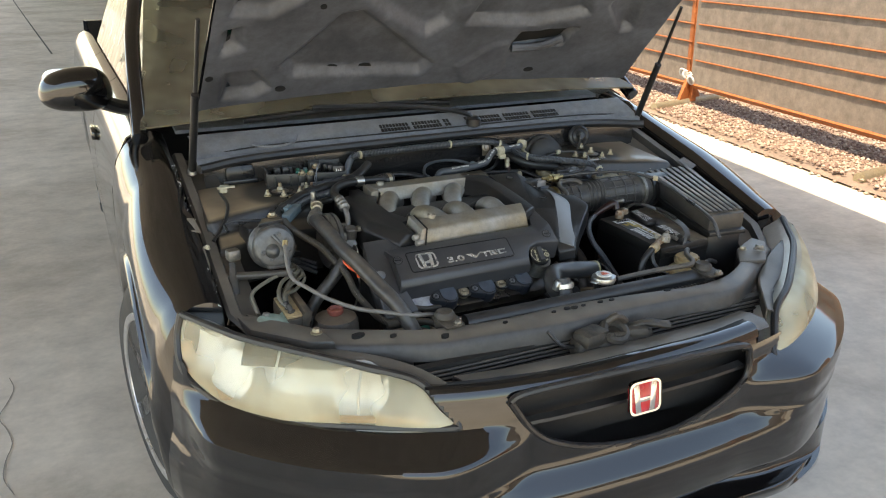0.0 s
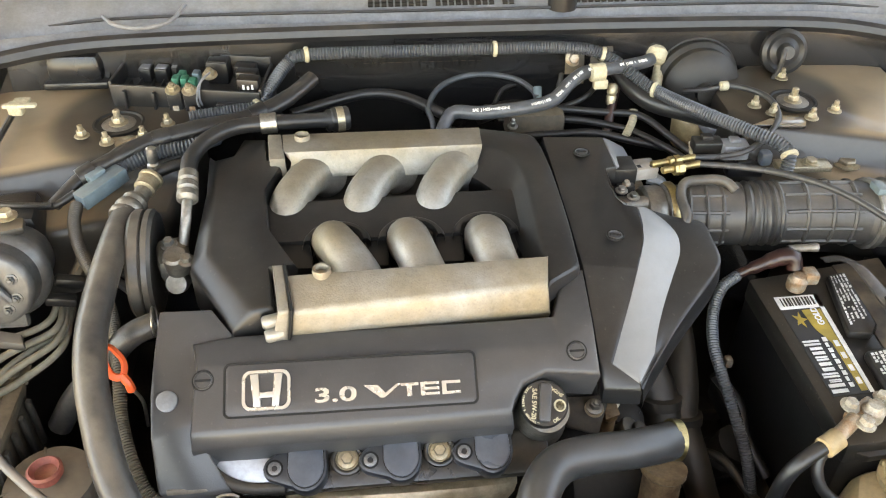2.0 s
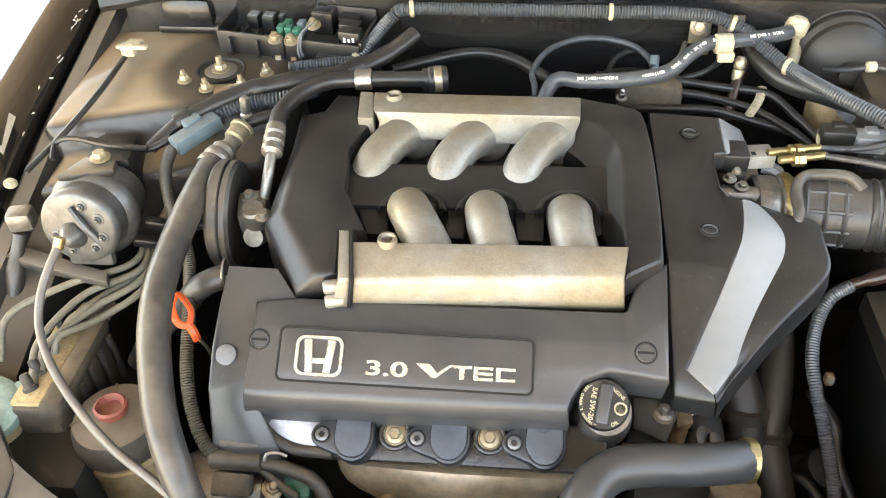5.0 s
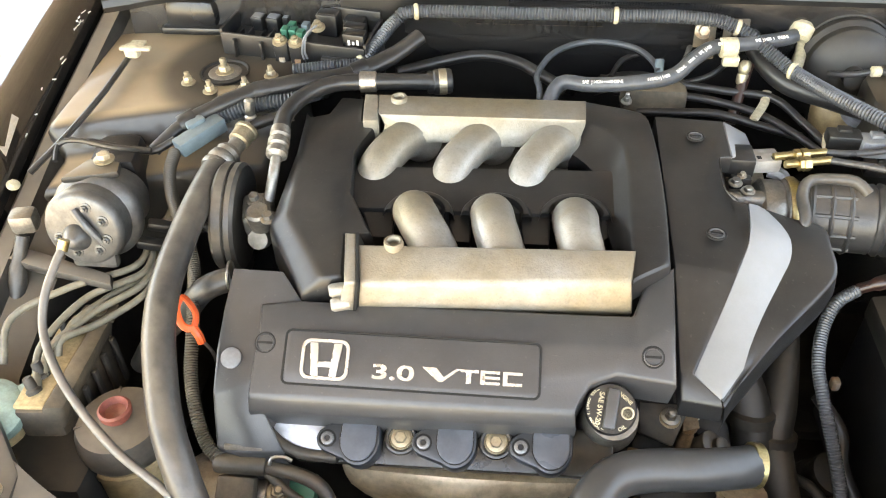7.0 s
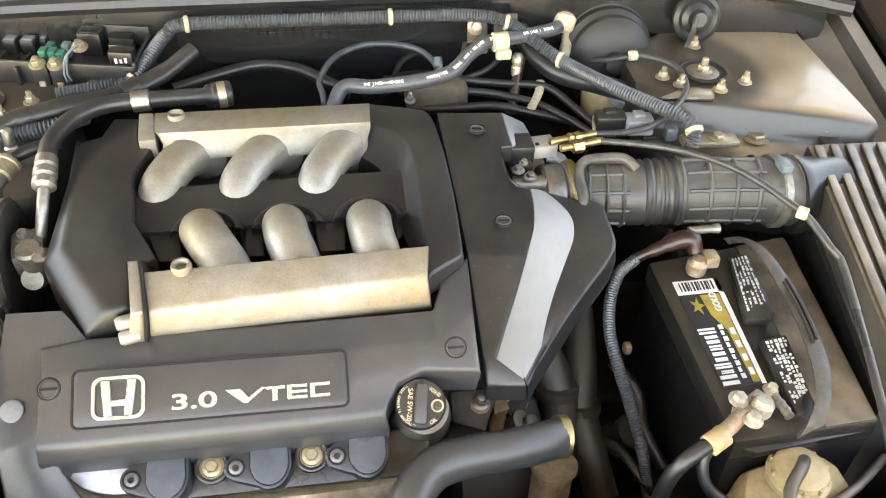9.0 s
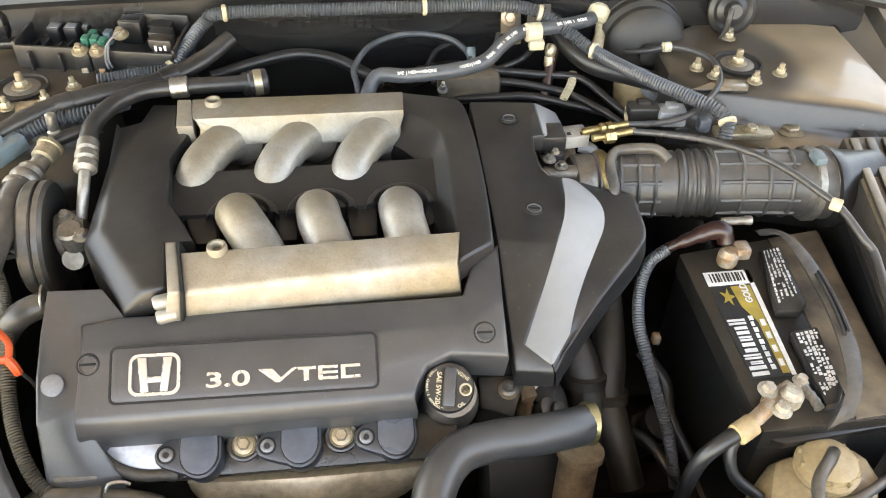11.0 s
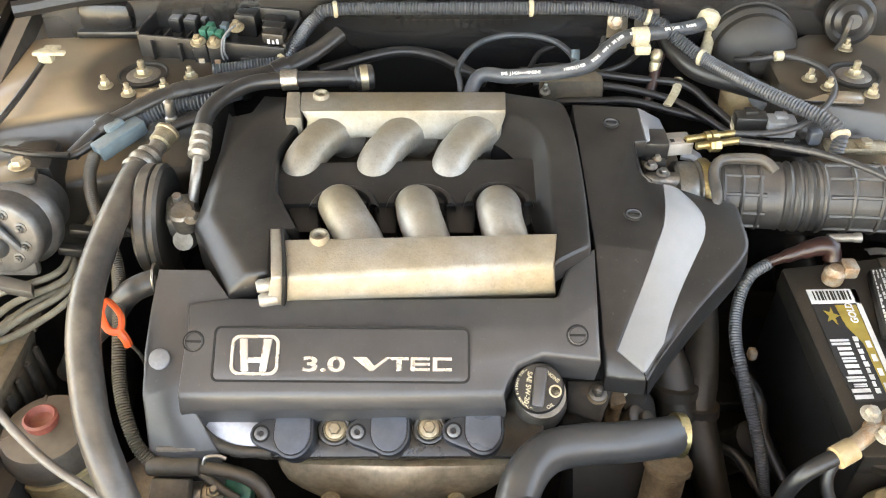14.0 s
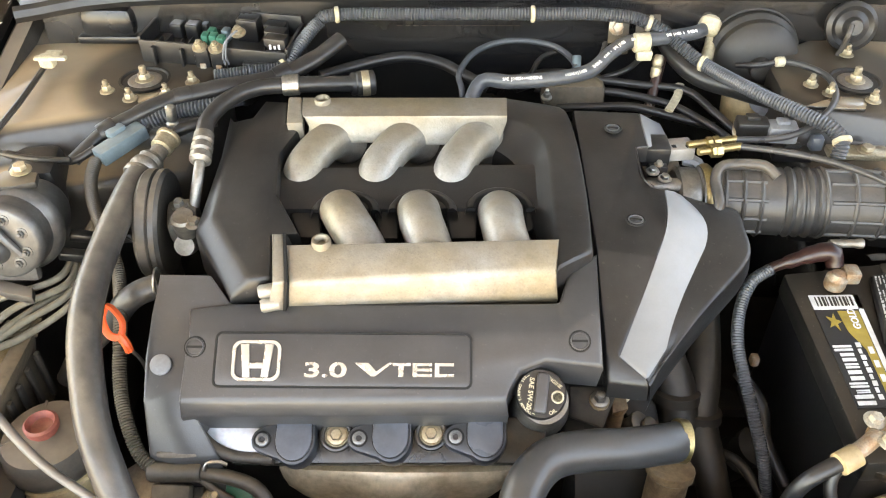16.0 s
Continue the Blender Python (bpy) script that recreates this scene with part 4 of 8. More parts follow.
def headlamp(mirror):
    def mm(p):
        return Vector((2 * CX - 0.018 - p[0], p[1] - 0.012, p[2] - 0.014)) if mirror else Vector(p)
    pts = [mm(p) for p in glide(LAMP + LAMP[:1], 0.018)[:-1]]
    corner = [mm(p) for p in LAMP]
    mid = sum(pts, Vector()) / len(pts)
    out = Vector((1 if mirror else -1, -1.2, 0.6)).normalized()
    bm = bmesh.new()
    rings = []
    for k, lift in ((1.0, 0.0), (0.93, 0.010), (0.6, 0.022), (0.25, 0.028)):
        ring = []
        for p in pts:
            q = mid.lerp(p, k)
            s = lamp_surface(q.x, q.z)
            ring.append(bm.verts.new((s.x, s.y, s.z) if k < 1 else p))
            ring[-1].co += out * lift
        rings.append(ring)
    for a, b in zip(rings, rings[1:]):
        for i in range(len(a)):
            j = (i + 1) % len(a)
            bm.faces.new([a[i], a[j], b[j], b[i]])
    bm.faces.new(rings[-1])
    bmesh.ops.recalc_face_normals(bm, faces=bm.faces)
    lamp = thing("headlight", "", "", mid)
    lamp.parent = car
    lamp.matrix_parent_inverse = Matrix.Translation(-Vector(car.location))

    def add(name, b, mat, label=""):
        o = part(name, b, mat, car, label)
        o.parent = lamp
        o.matrix_parent_inverse = Matrix.Translation(-mid)
        return o
    le = add("lens", bm, lens_glass, "yellowed clouded clear lens")
    le.visible_shadow = False
    back = bmesh.new()
    r0 = [back.verts.new(p - out * 0.004) for p in pts]
    r1 = [back.verts.new(mid.lerp(p, 0.9) - out * 0.05) for p in pts]
    r2 = [back.verts.new(mid.lerp(p, 0.4) - out * 0.075) for p in pts]
    for a, b in ((r0, r1), (r1, r2)):
        for i in range(len(a)):
            j = (i + 1) % len(a)
            back.faces.new([a[i], a[j], b[j], b[i]])
    back.faces.new(r2)
    add("reflector", back, reflector)
    inner = corner[6].lerp(corner[9], 0.5).lerp(mid, 0.45) - out * 0.045
    add("bulb_bowl", lathe([(0.055, 0.03), (0.045, 0.01), (0.02, -0.01), (0.008, -0.012), (0.008, 0.01), (0.0, 0.014)], facing(inner, out), 24), reflector)
    outer = corner[1].lerp(corner[3], 0.5).lerp(mid, 0.35) - out * 0.03
    add("turn_bowl", lathe([(0.045, 0.02), (0.035, 0.0), (0.012, -0.012), (0.0, -0.014)], facing(outer, out), 20), reflector)
    for up_, low_ in ((corner[10].lerp(corner[9], 0.2), corner[4]), (corner[9].lerp(corner[8], 0.05), corner[5])):
        up_, low_ = mid.lerp(up_, 0.93), mid.lerp(low_, 0.93)
        add("divider", tube([up_ - out * 0.012, up_.lerp(low_, 0.5) - out * 0.002, low_ - out * 0.012], 0.0028, 8, 0.01), reflector)
    low = [mid.lerp(c, 0.92) - out * 0.008 for c in (corner[1], corner[2], corner[3], corner[4], corner[5], corner[5].lerp(corner[6], 0.8))]
    add("side_reflector", tube(low, 0.0165, 10, 0.015), amber, "pale orange side reflector strip")
    bz = tube([p + out * 0.003 for p in pts + pts[:1]], 0.0085, 8, 0.012)
    add("seal", bz, plastic, "black seal round the lens")


headlamp(False)
headlamp(True)
edge = glide([(-0.674, 0.368, 0.645), (-0.592, 0.320, 0.642), (-0.514, 0.265, 0.638), (-0.439, 0.206, 0.632), (-0.388, 0.138, 0.625), (-0.362, 0.098, 0.612)], 0.02)
lip = glide([(-0.691, 0.331, 0.632), (-0.601, 0.264, 0.630), (-0.524, 0.215, 0.626), (-0.456, 0.172, 0.622), (-0.416, 0.132, 0.612), (-0.391, 0.095, 0.600)], 0.02)
for s in (-1, 1):
    rows = []
    for k in np.linspace(0, 1, 22):
        a, b = edge[int(k * (len(edge) - 1))], lip[int(k * (len(lip) - 1))]
        row = [a - V(0, 0, 0.03), a, a.lerp(b, 0.12) + V(0, 0, 0.004), a.lerp(b, 0.5) + V(0, 0, 0.005), a.lerp(b, 0.9) + V(0, 0, 0.002), b, b - V(0, -0.004, 0.02)]
        rows.append([p if s < 0 else V(2 * CX - p.x, p.y, p.z) for p in row])
    part("lamp_panel", sheet(rows, thick=0.003), slam_paint, car, "dusty black panel over the headlamp")

# radiator support, latch, cowl, firewall and towers
REAR = [(-0.655, 0.471, 0.657), (-0.583, 0.376, 0.657), (-0.518, 0.328, 0.657), (-0.419, 0.278, 0.657), (-0.336, 0.242, 0.657), (-0.245, 0.227, 0.657), (-0.146, 0.223, 0.657), (-0.038, 0.228, 0.657), (0.124, 0.216, 0.657), (0.290, 0.196, 0.657), (0.393, 0.209, 0.657), (0.485, 0.257, 0.657), (0.596, 0.340, 0.657)]
FRONT = [(-0.647, 0.372, 0.645), (-0.576, 0.309, 0.645), (-0.512, 0.268, 0.648), (-0.431, 0.233, 0.648), (-0.350, 0.200, 0.648), (-0.260, 0.188, 0.648), (-0.167, 0.178, 0.648), (-0.069, 0.170, 0.648), (0.096, 0.173, 0.648), (0.267, 0.165, 0.648), (0.381, 0.163, 0.648), (0.498, 0.221, 0.648), (0.666, 0.335, 0.648)]
rear, front = glide(REAR, 0.02), glide(FRONT, 0.02)
n = min(len(rear), len(front))
rear = [rear[round(k * (len(rear) - 1) / (n - 1))] for k in range(n)]
front = [front[round(k * (len(front) - 1) / (n - 1))] for k in range(n)]
rows = [[r - V(0, 0, 0.03), r, r.lerp(f, 0.12) + V(0, 0, 0.002), r.lerp(f, 0.55) + V(0, 0, 0.003), r.lerp(f, 0.9), f - V(0, 0, 0.004), f + V(0, -0.005, -0.014), f + V(0, -0.010, -0.036), f + V(0, 0.004, -0.042)] for r, f in zip(rear, front)]
sup = part("radiator_support", sheet(rows, thick=0.002), slam_paint, car, "dusty black slam panel with bolt holes")
for p, a in (((-0.476, 0.277, 0.658), 0.010), ((-0.413, 0.247, 0.658), 0.005), ((-0.320, 0.204, 0.658), 0.006), ((-0.184, 0.206, 0.658), 0.004), ((-0.067, 0.208, 0.658), 0.004), ((-0.032, 0.211, 0.658), 0.006), ((-0.015, 0.209, 0.658), 0.006), ((0.008, 0.210, 0.658), 0.004), ((0.051, 0.210, 0.658), 0.005), ((0.080, 0.209, 0.658), 0.005), ((0.224, 0.201, 0.658), 0.007)):
    part("bolt_hole", lathe([(a, -0.006), (a, 0.0012), (0, 0.0012)], Matrix.Translation(p) @ Matrix.Diagonal((1.4, 0.8, 1, 1)), 14), hole_black, sup)
bm = None
for x, y in ((0.56, 0.325),):
    part("support_bolt", bolt((x, y, 0.660), (0, 0, 1), 0.008, 0.008), zinc, sup)
rows = [[(CX + x, 0.185, z) for x in np.linspace(-0.5, 0.5, 3)] for z in (0.30, 0.615)]
part("condenser", sheet(rows, thick=0.02), near_black, car, "dark finned condenser")
for k in range(24):
    z = 0.395 + 0.0092 * k
    part("fin", tube([(CX - 0.45, 0.158, z), (CX, 0.158, z), (CX + 0.45, 0.158, z)], 0.0026, 6, 0.3), grime, car)
# latch in the middle of the nose
m = pose(0.035, 0.140, 0.575)
la = part("latch", box(m, 0.19, 0.045, 0.045, 0.012), grime, car, "dirty dark bonnet latch with release lever")
part("latch_plate", box(m @ pose(-0.055, -0.004, 0.03, 0, 0, 14), 0.07, 0.05, 0.034, 0.012), grime, la)
part("latch_plate", box(m @ pose(0.055, -0.006, 0.025, 0, 0, -18), 0.05, 0.045, 0.03, 0.012), grime, la)
part("striker_jaw", torus(m @ pose(0.0, -0.008, 0.050, 28), 0.024, 0.010, 22, 8), grime, la)
part("striker_jaw", tube([m @ V(-0.02, -0.006, 0.075), m @ V(0.0, -0.014, 0.088), m @ V(0.025, -0.010, 0.07)], 0.008, 8, 0.008), grime, la)
part("release_lever", tube([m @ V(0.03, 0, 0.045), m @ V(0.07, -0.012, 0.058), m @ V(0.115, -0.024, 0.05), m @ V(0.125, -0.026, 0.048)], [0.009, 0.009, 0.012, 0.013], 10, 0.008, flat=0.7), grime, la)
part("spring", tube([m @ V(-0.075, -0.01, 0.04), m @ V(-0.03, -0.02, 0.052), m @ V(0.02, -0.022, 0.045)], 0.006, 8, 0.003, ribs=0.003), grime, la)
part("cable", tube([m @ V(-0.09, 0, 0.03), m @ V(-0.13, -0.01, 0.045), m @ V(-0.155, 0.005, 0.075)], 0.004, 8, 0.01), rubber, la)

# cowl, firewall, wiper
rows = []
for x in np.linspace(-0.655, 0.715, 24):
    d = abs(x - CX) / 0.7
    bow = 0.022 - 0.040 * max(0, d - 0.74) / 0.26
    rows.append([(x, 0.985 + bow, 0.860), (x, 0.99 + bow, 0.868), (x, 1.0 + bow, 0.872), (x, 1.01 + bow, 0.868), (x, 1.018 + bow, 0.880), (x, 1.055 + bow * 0.6, 0.897), (x, 1.10, 0.912), (x, 1.115, 0.908)])
cowl = part("cowl_panel", sheet(rows, thick=0.003), trim_grey, car, "faded grey plastic scuttle panel below the windscreen")
bm = None
for k in range(60):
    x = -0.13 + 0.0100 * k
    if k % 10 == 9 or 21 < k < 27:
        continue
    for y in (1.043, 1.0495, 1.060, 1.0665):
        z = float(np.interp(y, [1.031, 1.068], [0.880, 0.897]))
        bm = slab([(x, y, z + 0.0012), (x + 0.0072, y, z + 0.0012), (x + 0.0072, y + 0.0046, z + 0.0036), (x, y + 0.0046, z + 0.0036)], 0.002, 0, 0, bm, (0, -0.45, 1))
tagged(part("vent_grid", bm, near_black, cowl, "rows of small dark air slots"), kind="stuff")
part("cowl_groove", tube([(-0.63, 1.012, 0.8745), (-0.45, 1.034, 0.8815), (0.03, 1.036, 0.8815), (0.50, 1.034, 0.8815), (0.69, 1.012, 0.8745)], 0.0022, 6, 0.03), rubber, cowl)
part("cowl_seal", tube([(-0.655, 0.950, 0.855), (-0.5, 1.0, 0.858), (-0.1, 1.008, 0.862), (0.3, 1.008, 0.862), (0.56, 1.0, 0.858), (0.70, 0.93, 0.855)], 0.012, 8, 0.03), rubber, cowl)
wi = part("wiper_arm", tube([(0.16, 1.045, 0.895), (0.145, 1.05, 0.912), (0.09, 1.08, 0.925), (-0.05, 1.12, 0.94), (-0.3, 1.15, 0.95)], 0.008, 8, 0.02), plastic, car)
part("wiper_blade", tube([(-0.5, 1.135, 0.930), (-0.1, 1.15, 0.945), (0.12, 1.13, 0.935)], 0.006, 6, 0.03), rubber, wi)
part("wiper_pivot", lathe([(0.022, 0), (0.022, 0.02), (0.015, 0.028), (0, 0.03)], pose(0.16, 1.045, 0.878), 16), plastic, wi)
rows = [[(x, y - 0.05 * max(0, abs(x - CX) - 0.35), z) for x in np.linspace(-0.64, 0.70, 20)] for y, z in ((1.015, 0.866), (1.005, 0.80), (1.02, 0.76), (1.05, 0.72), (1.08, 0.5), (1.05, 0.25))]
fw = part("firewall", sheet(rows, thick=0.004), bay_paint, car, "dusty black bulkhead with a stamped line of characters")
for k in range(15):
    part("stamped_bar", slab([(-0.14 + 0.012 * k, 0.9972, 0.806), (-0.132 + 0.012 * k, 0.9972, 0.806), (-0.132 + 0.012 * k, 0.9972, 0.818), (-0.14 + 0.012 * k, 0.9972, 0.818)], 0.0008, 0, 0, None, (0, -1, 0)), bay_paint, fw)
# shade at the foot of the bay is put into this near-black sheet
rows = [[(x, y, 0.22) for x in (-0.62, 0.0, 0.66)] for y in (0.2, 0.6, 1.1)]
part("undertray", sheet(rows, thick=0.01), near_black, car, "underside of the bay, blackened for its shade")


def tower(s):
    """Dome over the front suspension, its rim of nuts and the hole in its middle."""
    def q(x, y, z):
        return (s * x, y, z)
    top = {"a": q(0.665, 0.99, 0.795), "b": q(0.57, 1.015, 0.797), "c": q(0.45, 1.005, 0.797), "d": q(0.40, 0.975, 0.795), "e": q(0.372, 0.925, 0.792), "f": q(0.372, 0.87, 0.790), "g": q(0.41, 0.832, 0.789),
           "h": q(0.48, 0.810, 0.789), "i": q(0.60, 0.778, 0.786), "j": q(0.675, 0.760, 0.778), "k": q(0.38, 0.832, 0.742), "l": q(0.48, 0.795, 0.744), "m": q(0.66, 0.748, 0.738), "n": q(0.665, 0.69, 0.728), "o": q(0.50, 0.735, 0.732), "p": q(0.40, 0.775, 0.71)}
    faces = ["a b c d e f g h i j", "g h l k", "f g k", "h i m l", "i j m", "k l o p", "l m n o"]
    tw = part("strut_tower", shell(top, faces, 0.10, 0.011), tower_paint, car, "dusty black suspension tower")
    c = Vector((s * 0.471, 0.88, 0.793))
    c = c + V(0, 0, 0.0025)
    part("tower_hole", lathe([(0.033, 0.000), (0.034, 0.002), (0.031, 0.0026), (0.029, 0.000), (0.027, -0.009), (0, -0.009)], Matrix.Translation(c), 32), near_black, tw)
    part("damper_nut", bolt(c + V(0, 0, 0.0005), (0, 0, 1), 0.0085, 0.009, 0.010), zinc, tw)
    part("damper_washer", lathe([(0.0225, -0.006), (0.0225, 0.0002), (0.0215, 0.0010), (0.010, 0.0014), (0.0, 0.0014)], Matrix.Translation(c), 28), rough_metal, tw, "dusty steel washer")
    for dx, dy in ((-0.012 if s < 0 else 0.014, 0.072), (-0.040, -0.032) if s < 0 else (0.046, -0.034), (-0.004, -0.052) if s < 0 else (0.004, -0.052), (0.040, -0.040) if s < 0 else (-0.045, -0.035), (0.066, -0.008) if s < 0 else (-0.062, -0.012)):
        part("tower_nut", bolt(c + V(dx, dy, 0.0005), (0, 0, 1), 0.0064, 0.0085, 0.007), zinc, tw)
    return tw


tower(-1)
tower(1)
bm = slab([(-0.476, 0.845, 0.795), (-0.457, 0.808, 0.795), (-0.389, 0.831, 0.797), (-0.336, 0.858, 0.800), (-0.354, 0.873, 0.800), (-0.409, 0.852, 0.797)], 0.006, 0.002)
part("strut_bar_plate", bm, bay_paint, car, "folded black plate beside the tower")
bm = slab([(0.385, 0.818, 0.795), (0.460, 0.810, 0.795), (0.474, 0.837, 0.795), (0.437, 0.844, 0.795)], 0.006, 0.002)
part("strut_bar_plate", bm, bay_paint, car, "folded black plate beside the tower")
bm = box(Matrix.Translation((-0.609, 0.907, 0.800)), 0.020, 0.016, 0.018, 0.004)
bm = box(Matrix.Translation((-0.602, 0.904, 0.812)), 0.044, 0.010, 0.005, 0.002, bm)
bm = box(Matrix.Translation((-0.603, 0.914, 0.812)), 0.022, 0.022, 0.005, 0.002, bm)
solo("cable_clip", bm, cream, "cream plastic push clip on the tower", "clip")
solo("release_cable", tube([(-0.616, 0.912, 0.800), (-0.617, 0.812, 0.795), (-0.641, 0.739, 0.775), (-0.675, 0.697, 0.750)], 0.004, 8), rubber, "thin black bonnet release cable over the tower", "cable")

# ---------------------------------------------------------------- engine
engine = thing("engine", "V6 engine with black plastic covers and cast aluminium runners", "engine", (-0.12, 0.6, 0.25))
# block fills the shade under the covers; that dark is in its colour
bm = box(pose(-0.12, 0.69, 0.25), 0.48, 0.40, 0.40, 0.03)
part("block", bm, near_black, engine, "grimy engine block, blackened for the shade below the covers")

cov = {"a": (-0.303, 0.838, 0.790), "b": (-0.273, 0.837, 0.789), "c": (-0.268, 0.789, 0.786), "d": (-0.246, 0.787, 0.786), "e": (-0.267, 0.729, 0.781), "f": (-0.258, 0.655, 0.776), "g": (-0.223, 0.588, 0.771), "h": (-0.253, 0.586, 0.771), "i": (-0.247, 0.529, 0.761),
       "j": (-0.268, 0.527, 0.761), "k": (-0.324, 0.616, 0.773), "l": (-0.330, 0.726, 0.781), "m": (-0.334, 0.794, 0.786), "n": (-0.313, 0.802, 0.787), "o": (-0.345, 0.607, 0.757), "p": (-0.290, 0.519, 0.740), "q": (-0.250, 0.527, 0.741), "r": (-0.342, 0.737, 0.770), "s": (-0.348, 0.824, 0.776)}
bm = shell(cov, ["a b c d e f g h i j k l m n", "j k o p", "i j p q", "k l r o", "l m s r"], 0.055, 0.0055)
intake = part("intake_cover", bm, black_cover, engine, "matt black plastic intake cover")
# the arch sweeps from the rear rail round to the front, with a hollow inner lip
N = 34
outer = along([(0.010, 0.846, 0.790), (0.039, 0.838, 0.790), (0.068, 0.831, 0.789), (0.086, 0.818, 0.788), (0.093, 0.763, 0.784), (0.095, 0.708, 0.780), (0.095, 0.642, 0.775), (0.093, 0.590, 0.771), (0.092, 0.567, 0.769)], N)
lip = along([(0.010, 0.800, 0.787), (0.028, 0.791, 0.786), (0.043, 0.776, 0.785), (0.052, 0.754, 0.784), (0.055, 0.726, 0.781), (0.055, 0.687, 0.779), (0.054, 0.642, 0.775), (0.053, 0.600, 0.772), (0.052, 0.542, 0.767)], N)
foot = along([(-0.008, 0.776, 0.757), (0.003, 0.766, 0.756), (0.013, 0.754, 0.755), (0.021, 0.739, 0.754), (0.026, 0.722, 0.753), (0.029, 0.696, 0.752), (0.032, 0.656, 0.750), (0.036, 0.616, 0.748), (0.045, 0.578, 0.745)], N)
rows = []
for o, l, f in zip(outer, lip, foot):
    rows.append([o - V(0, 0, 0.05), o - V(0, 0, 0.004), o - V(0, 0, 0.0012) + (l - o) * 0.03, o + (l - o) * 0.08, o.lerp(l, 0.5) + V(0, 0, 0.0006), o.lerp(l, 0.86), o.lerp(l, 0.95) - V(0, 0, 0.001), l - V(0, 0, 0.003), l.lerp(f, 0.3) - V(0, 0, 0.0045), l.lerp(f, 0.65) - V(0, 0, 0.004), f, f - V(0, 0, 0.03)])
rows.append([p + V(0, -0.003, -0.003) for p in rows[-1]])
rows.append([p + V(0, -0.001, -0.025) for p in rows[-1]])
part("cover_arch", sheet(rows), black_cover, intake)
mid = {"a": (-0.290, 0.722, 0.763), "b": (0.054, 0.733, 0.764), "c": (0.052, 0.655, 0.756), "d": (-0.275, 0.650, 0.756)}
bm = shell(mid, ["a b c d"], 0.04, 0.003)
gaps = [((-0.250, 0.660, 0.752), (-0.214, 0.660, 0.752), (-0.206, 0.615, 0.743), (-0.231, 0.615, 0.743)), ((-0.150, 0.661, 0.752), (-0.122, 0.661, 0.752), (-0.119, 0.614, 0.743), (-0.138, 0.614, 0.743)),
        ((-0.066, 0.664, 0.753), (-0.030, 0.664, 0.753), (-0.031, 0.615, 0.743), (-0.060, 0.615, 0.743)), ((0.022, 0.668, 0.753), (0.049, 0.668, 0.753), (0.041, 0.636, 0.745), (0.027, 0.625, 0.744))]
part("cover_bridge", bm, black_cover, intake)
for g in gaps:
    part("cover_rib", slab(g, 0.03, 0.003), black_cover, intake)
# raised hoods over the front runners
for c in ((-0.180, 0.644, 0.758), (-0.092, 0.647, 0.758), (-0.003, 0.650, 0.759)):
    rows = []
    for r, h in ((0.0285, -0.020), (0.0292, 0.002), (0.0310, 0.0052), (0.0345, 0.0058), (0.0370, 0.0046), (0.0395, 0.0012), (0.0410, -0.008)):
        rows.append([Vector(c) + V(r * math.cos(a), r * math.sin(a) - 0.004, h - 0.010 * max(0.0, -math.sin(a)) + 0.0008 * math.sin(a)) for a in np.linspace(0.0, math.pi, 30)])
    part("runner_hood", sheet(rows), black_cover, intake)

# side cover; the light its chamfer catches is put into a pale grey colour
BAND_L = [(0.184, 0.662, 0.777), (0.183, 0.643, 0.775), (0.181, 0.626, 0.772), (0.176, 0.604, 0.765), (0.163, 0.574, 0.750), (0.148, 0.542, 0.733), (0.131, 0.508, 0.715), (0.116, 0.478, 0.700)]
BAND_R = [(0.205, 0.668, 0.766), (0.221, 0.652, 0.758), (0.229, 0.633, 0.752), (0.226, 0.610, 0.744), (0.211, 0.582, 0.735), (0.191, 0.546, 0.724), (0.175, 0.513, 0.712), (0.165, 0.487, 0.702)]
RIM = [(0.246, 0.664, 0.752), (0.270, 0.660, 0.751), (0.272, 0.631, 0.748), (0.272, 0.604, 0.745), (0.267, 0.587, 0.741), (0.252, 0.570, 0.733), (0.227, 0.546, 0.723), (0.202, 0.521, 0.713), (0.178, 0.494, 0.702), (0.160, 0.473, 0.692)]
TIP = (0.141, 0.454, 0.692)
sc = {"a": (0.095, 0.819, 0.788), "b": (0.177, 0.812, 0.788), "c": (0.178, 0.743, 0.782), "d": (0.163, 0.740, 0.782), "e": (0.162, 0.688, 0.778), "e2": (0.169, 0.668, 0.777), "i": (0.098, 0.577, 0.759), "k": (0.102, 0.480, 0.700), "q": (0.144, 0.450, 0.684), "r": (0.104, 0.459, 0.680), "t": TIP}
sc.update({"l%d" % k: p for k, p in enumerate(BAND_L)})
bm = shell(sc, ["a b c d e e2 l0 l1 l2 l3 l4 i", "i l4 l5 l6 l7 k", "k l7 t q r"], 0.022, 0.0028)
side = part("side_cover", bm, black_cover, engine, "black plastic throttle side cover, chamfer sheen coloured pale grey")
N = 30
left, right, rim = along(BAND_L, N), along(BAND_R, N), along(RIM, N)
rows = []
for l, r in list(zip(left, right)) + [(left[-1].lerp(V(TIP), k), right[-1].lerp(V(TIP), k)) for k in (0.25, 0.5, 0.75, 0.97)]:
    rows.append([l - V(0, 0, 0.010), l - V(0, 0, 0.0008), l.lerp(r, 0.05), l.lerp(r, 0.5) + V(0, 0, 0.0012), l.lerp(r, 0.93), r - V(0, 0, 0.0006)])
part("chamfer_band", sheet(rows), lit_chamfer, side, "chamfer with its sheen coloured pale grey")
rows = []
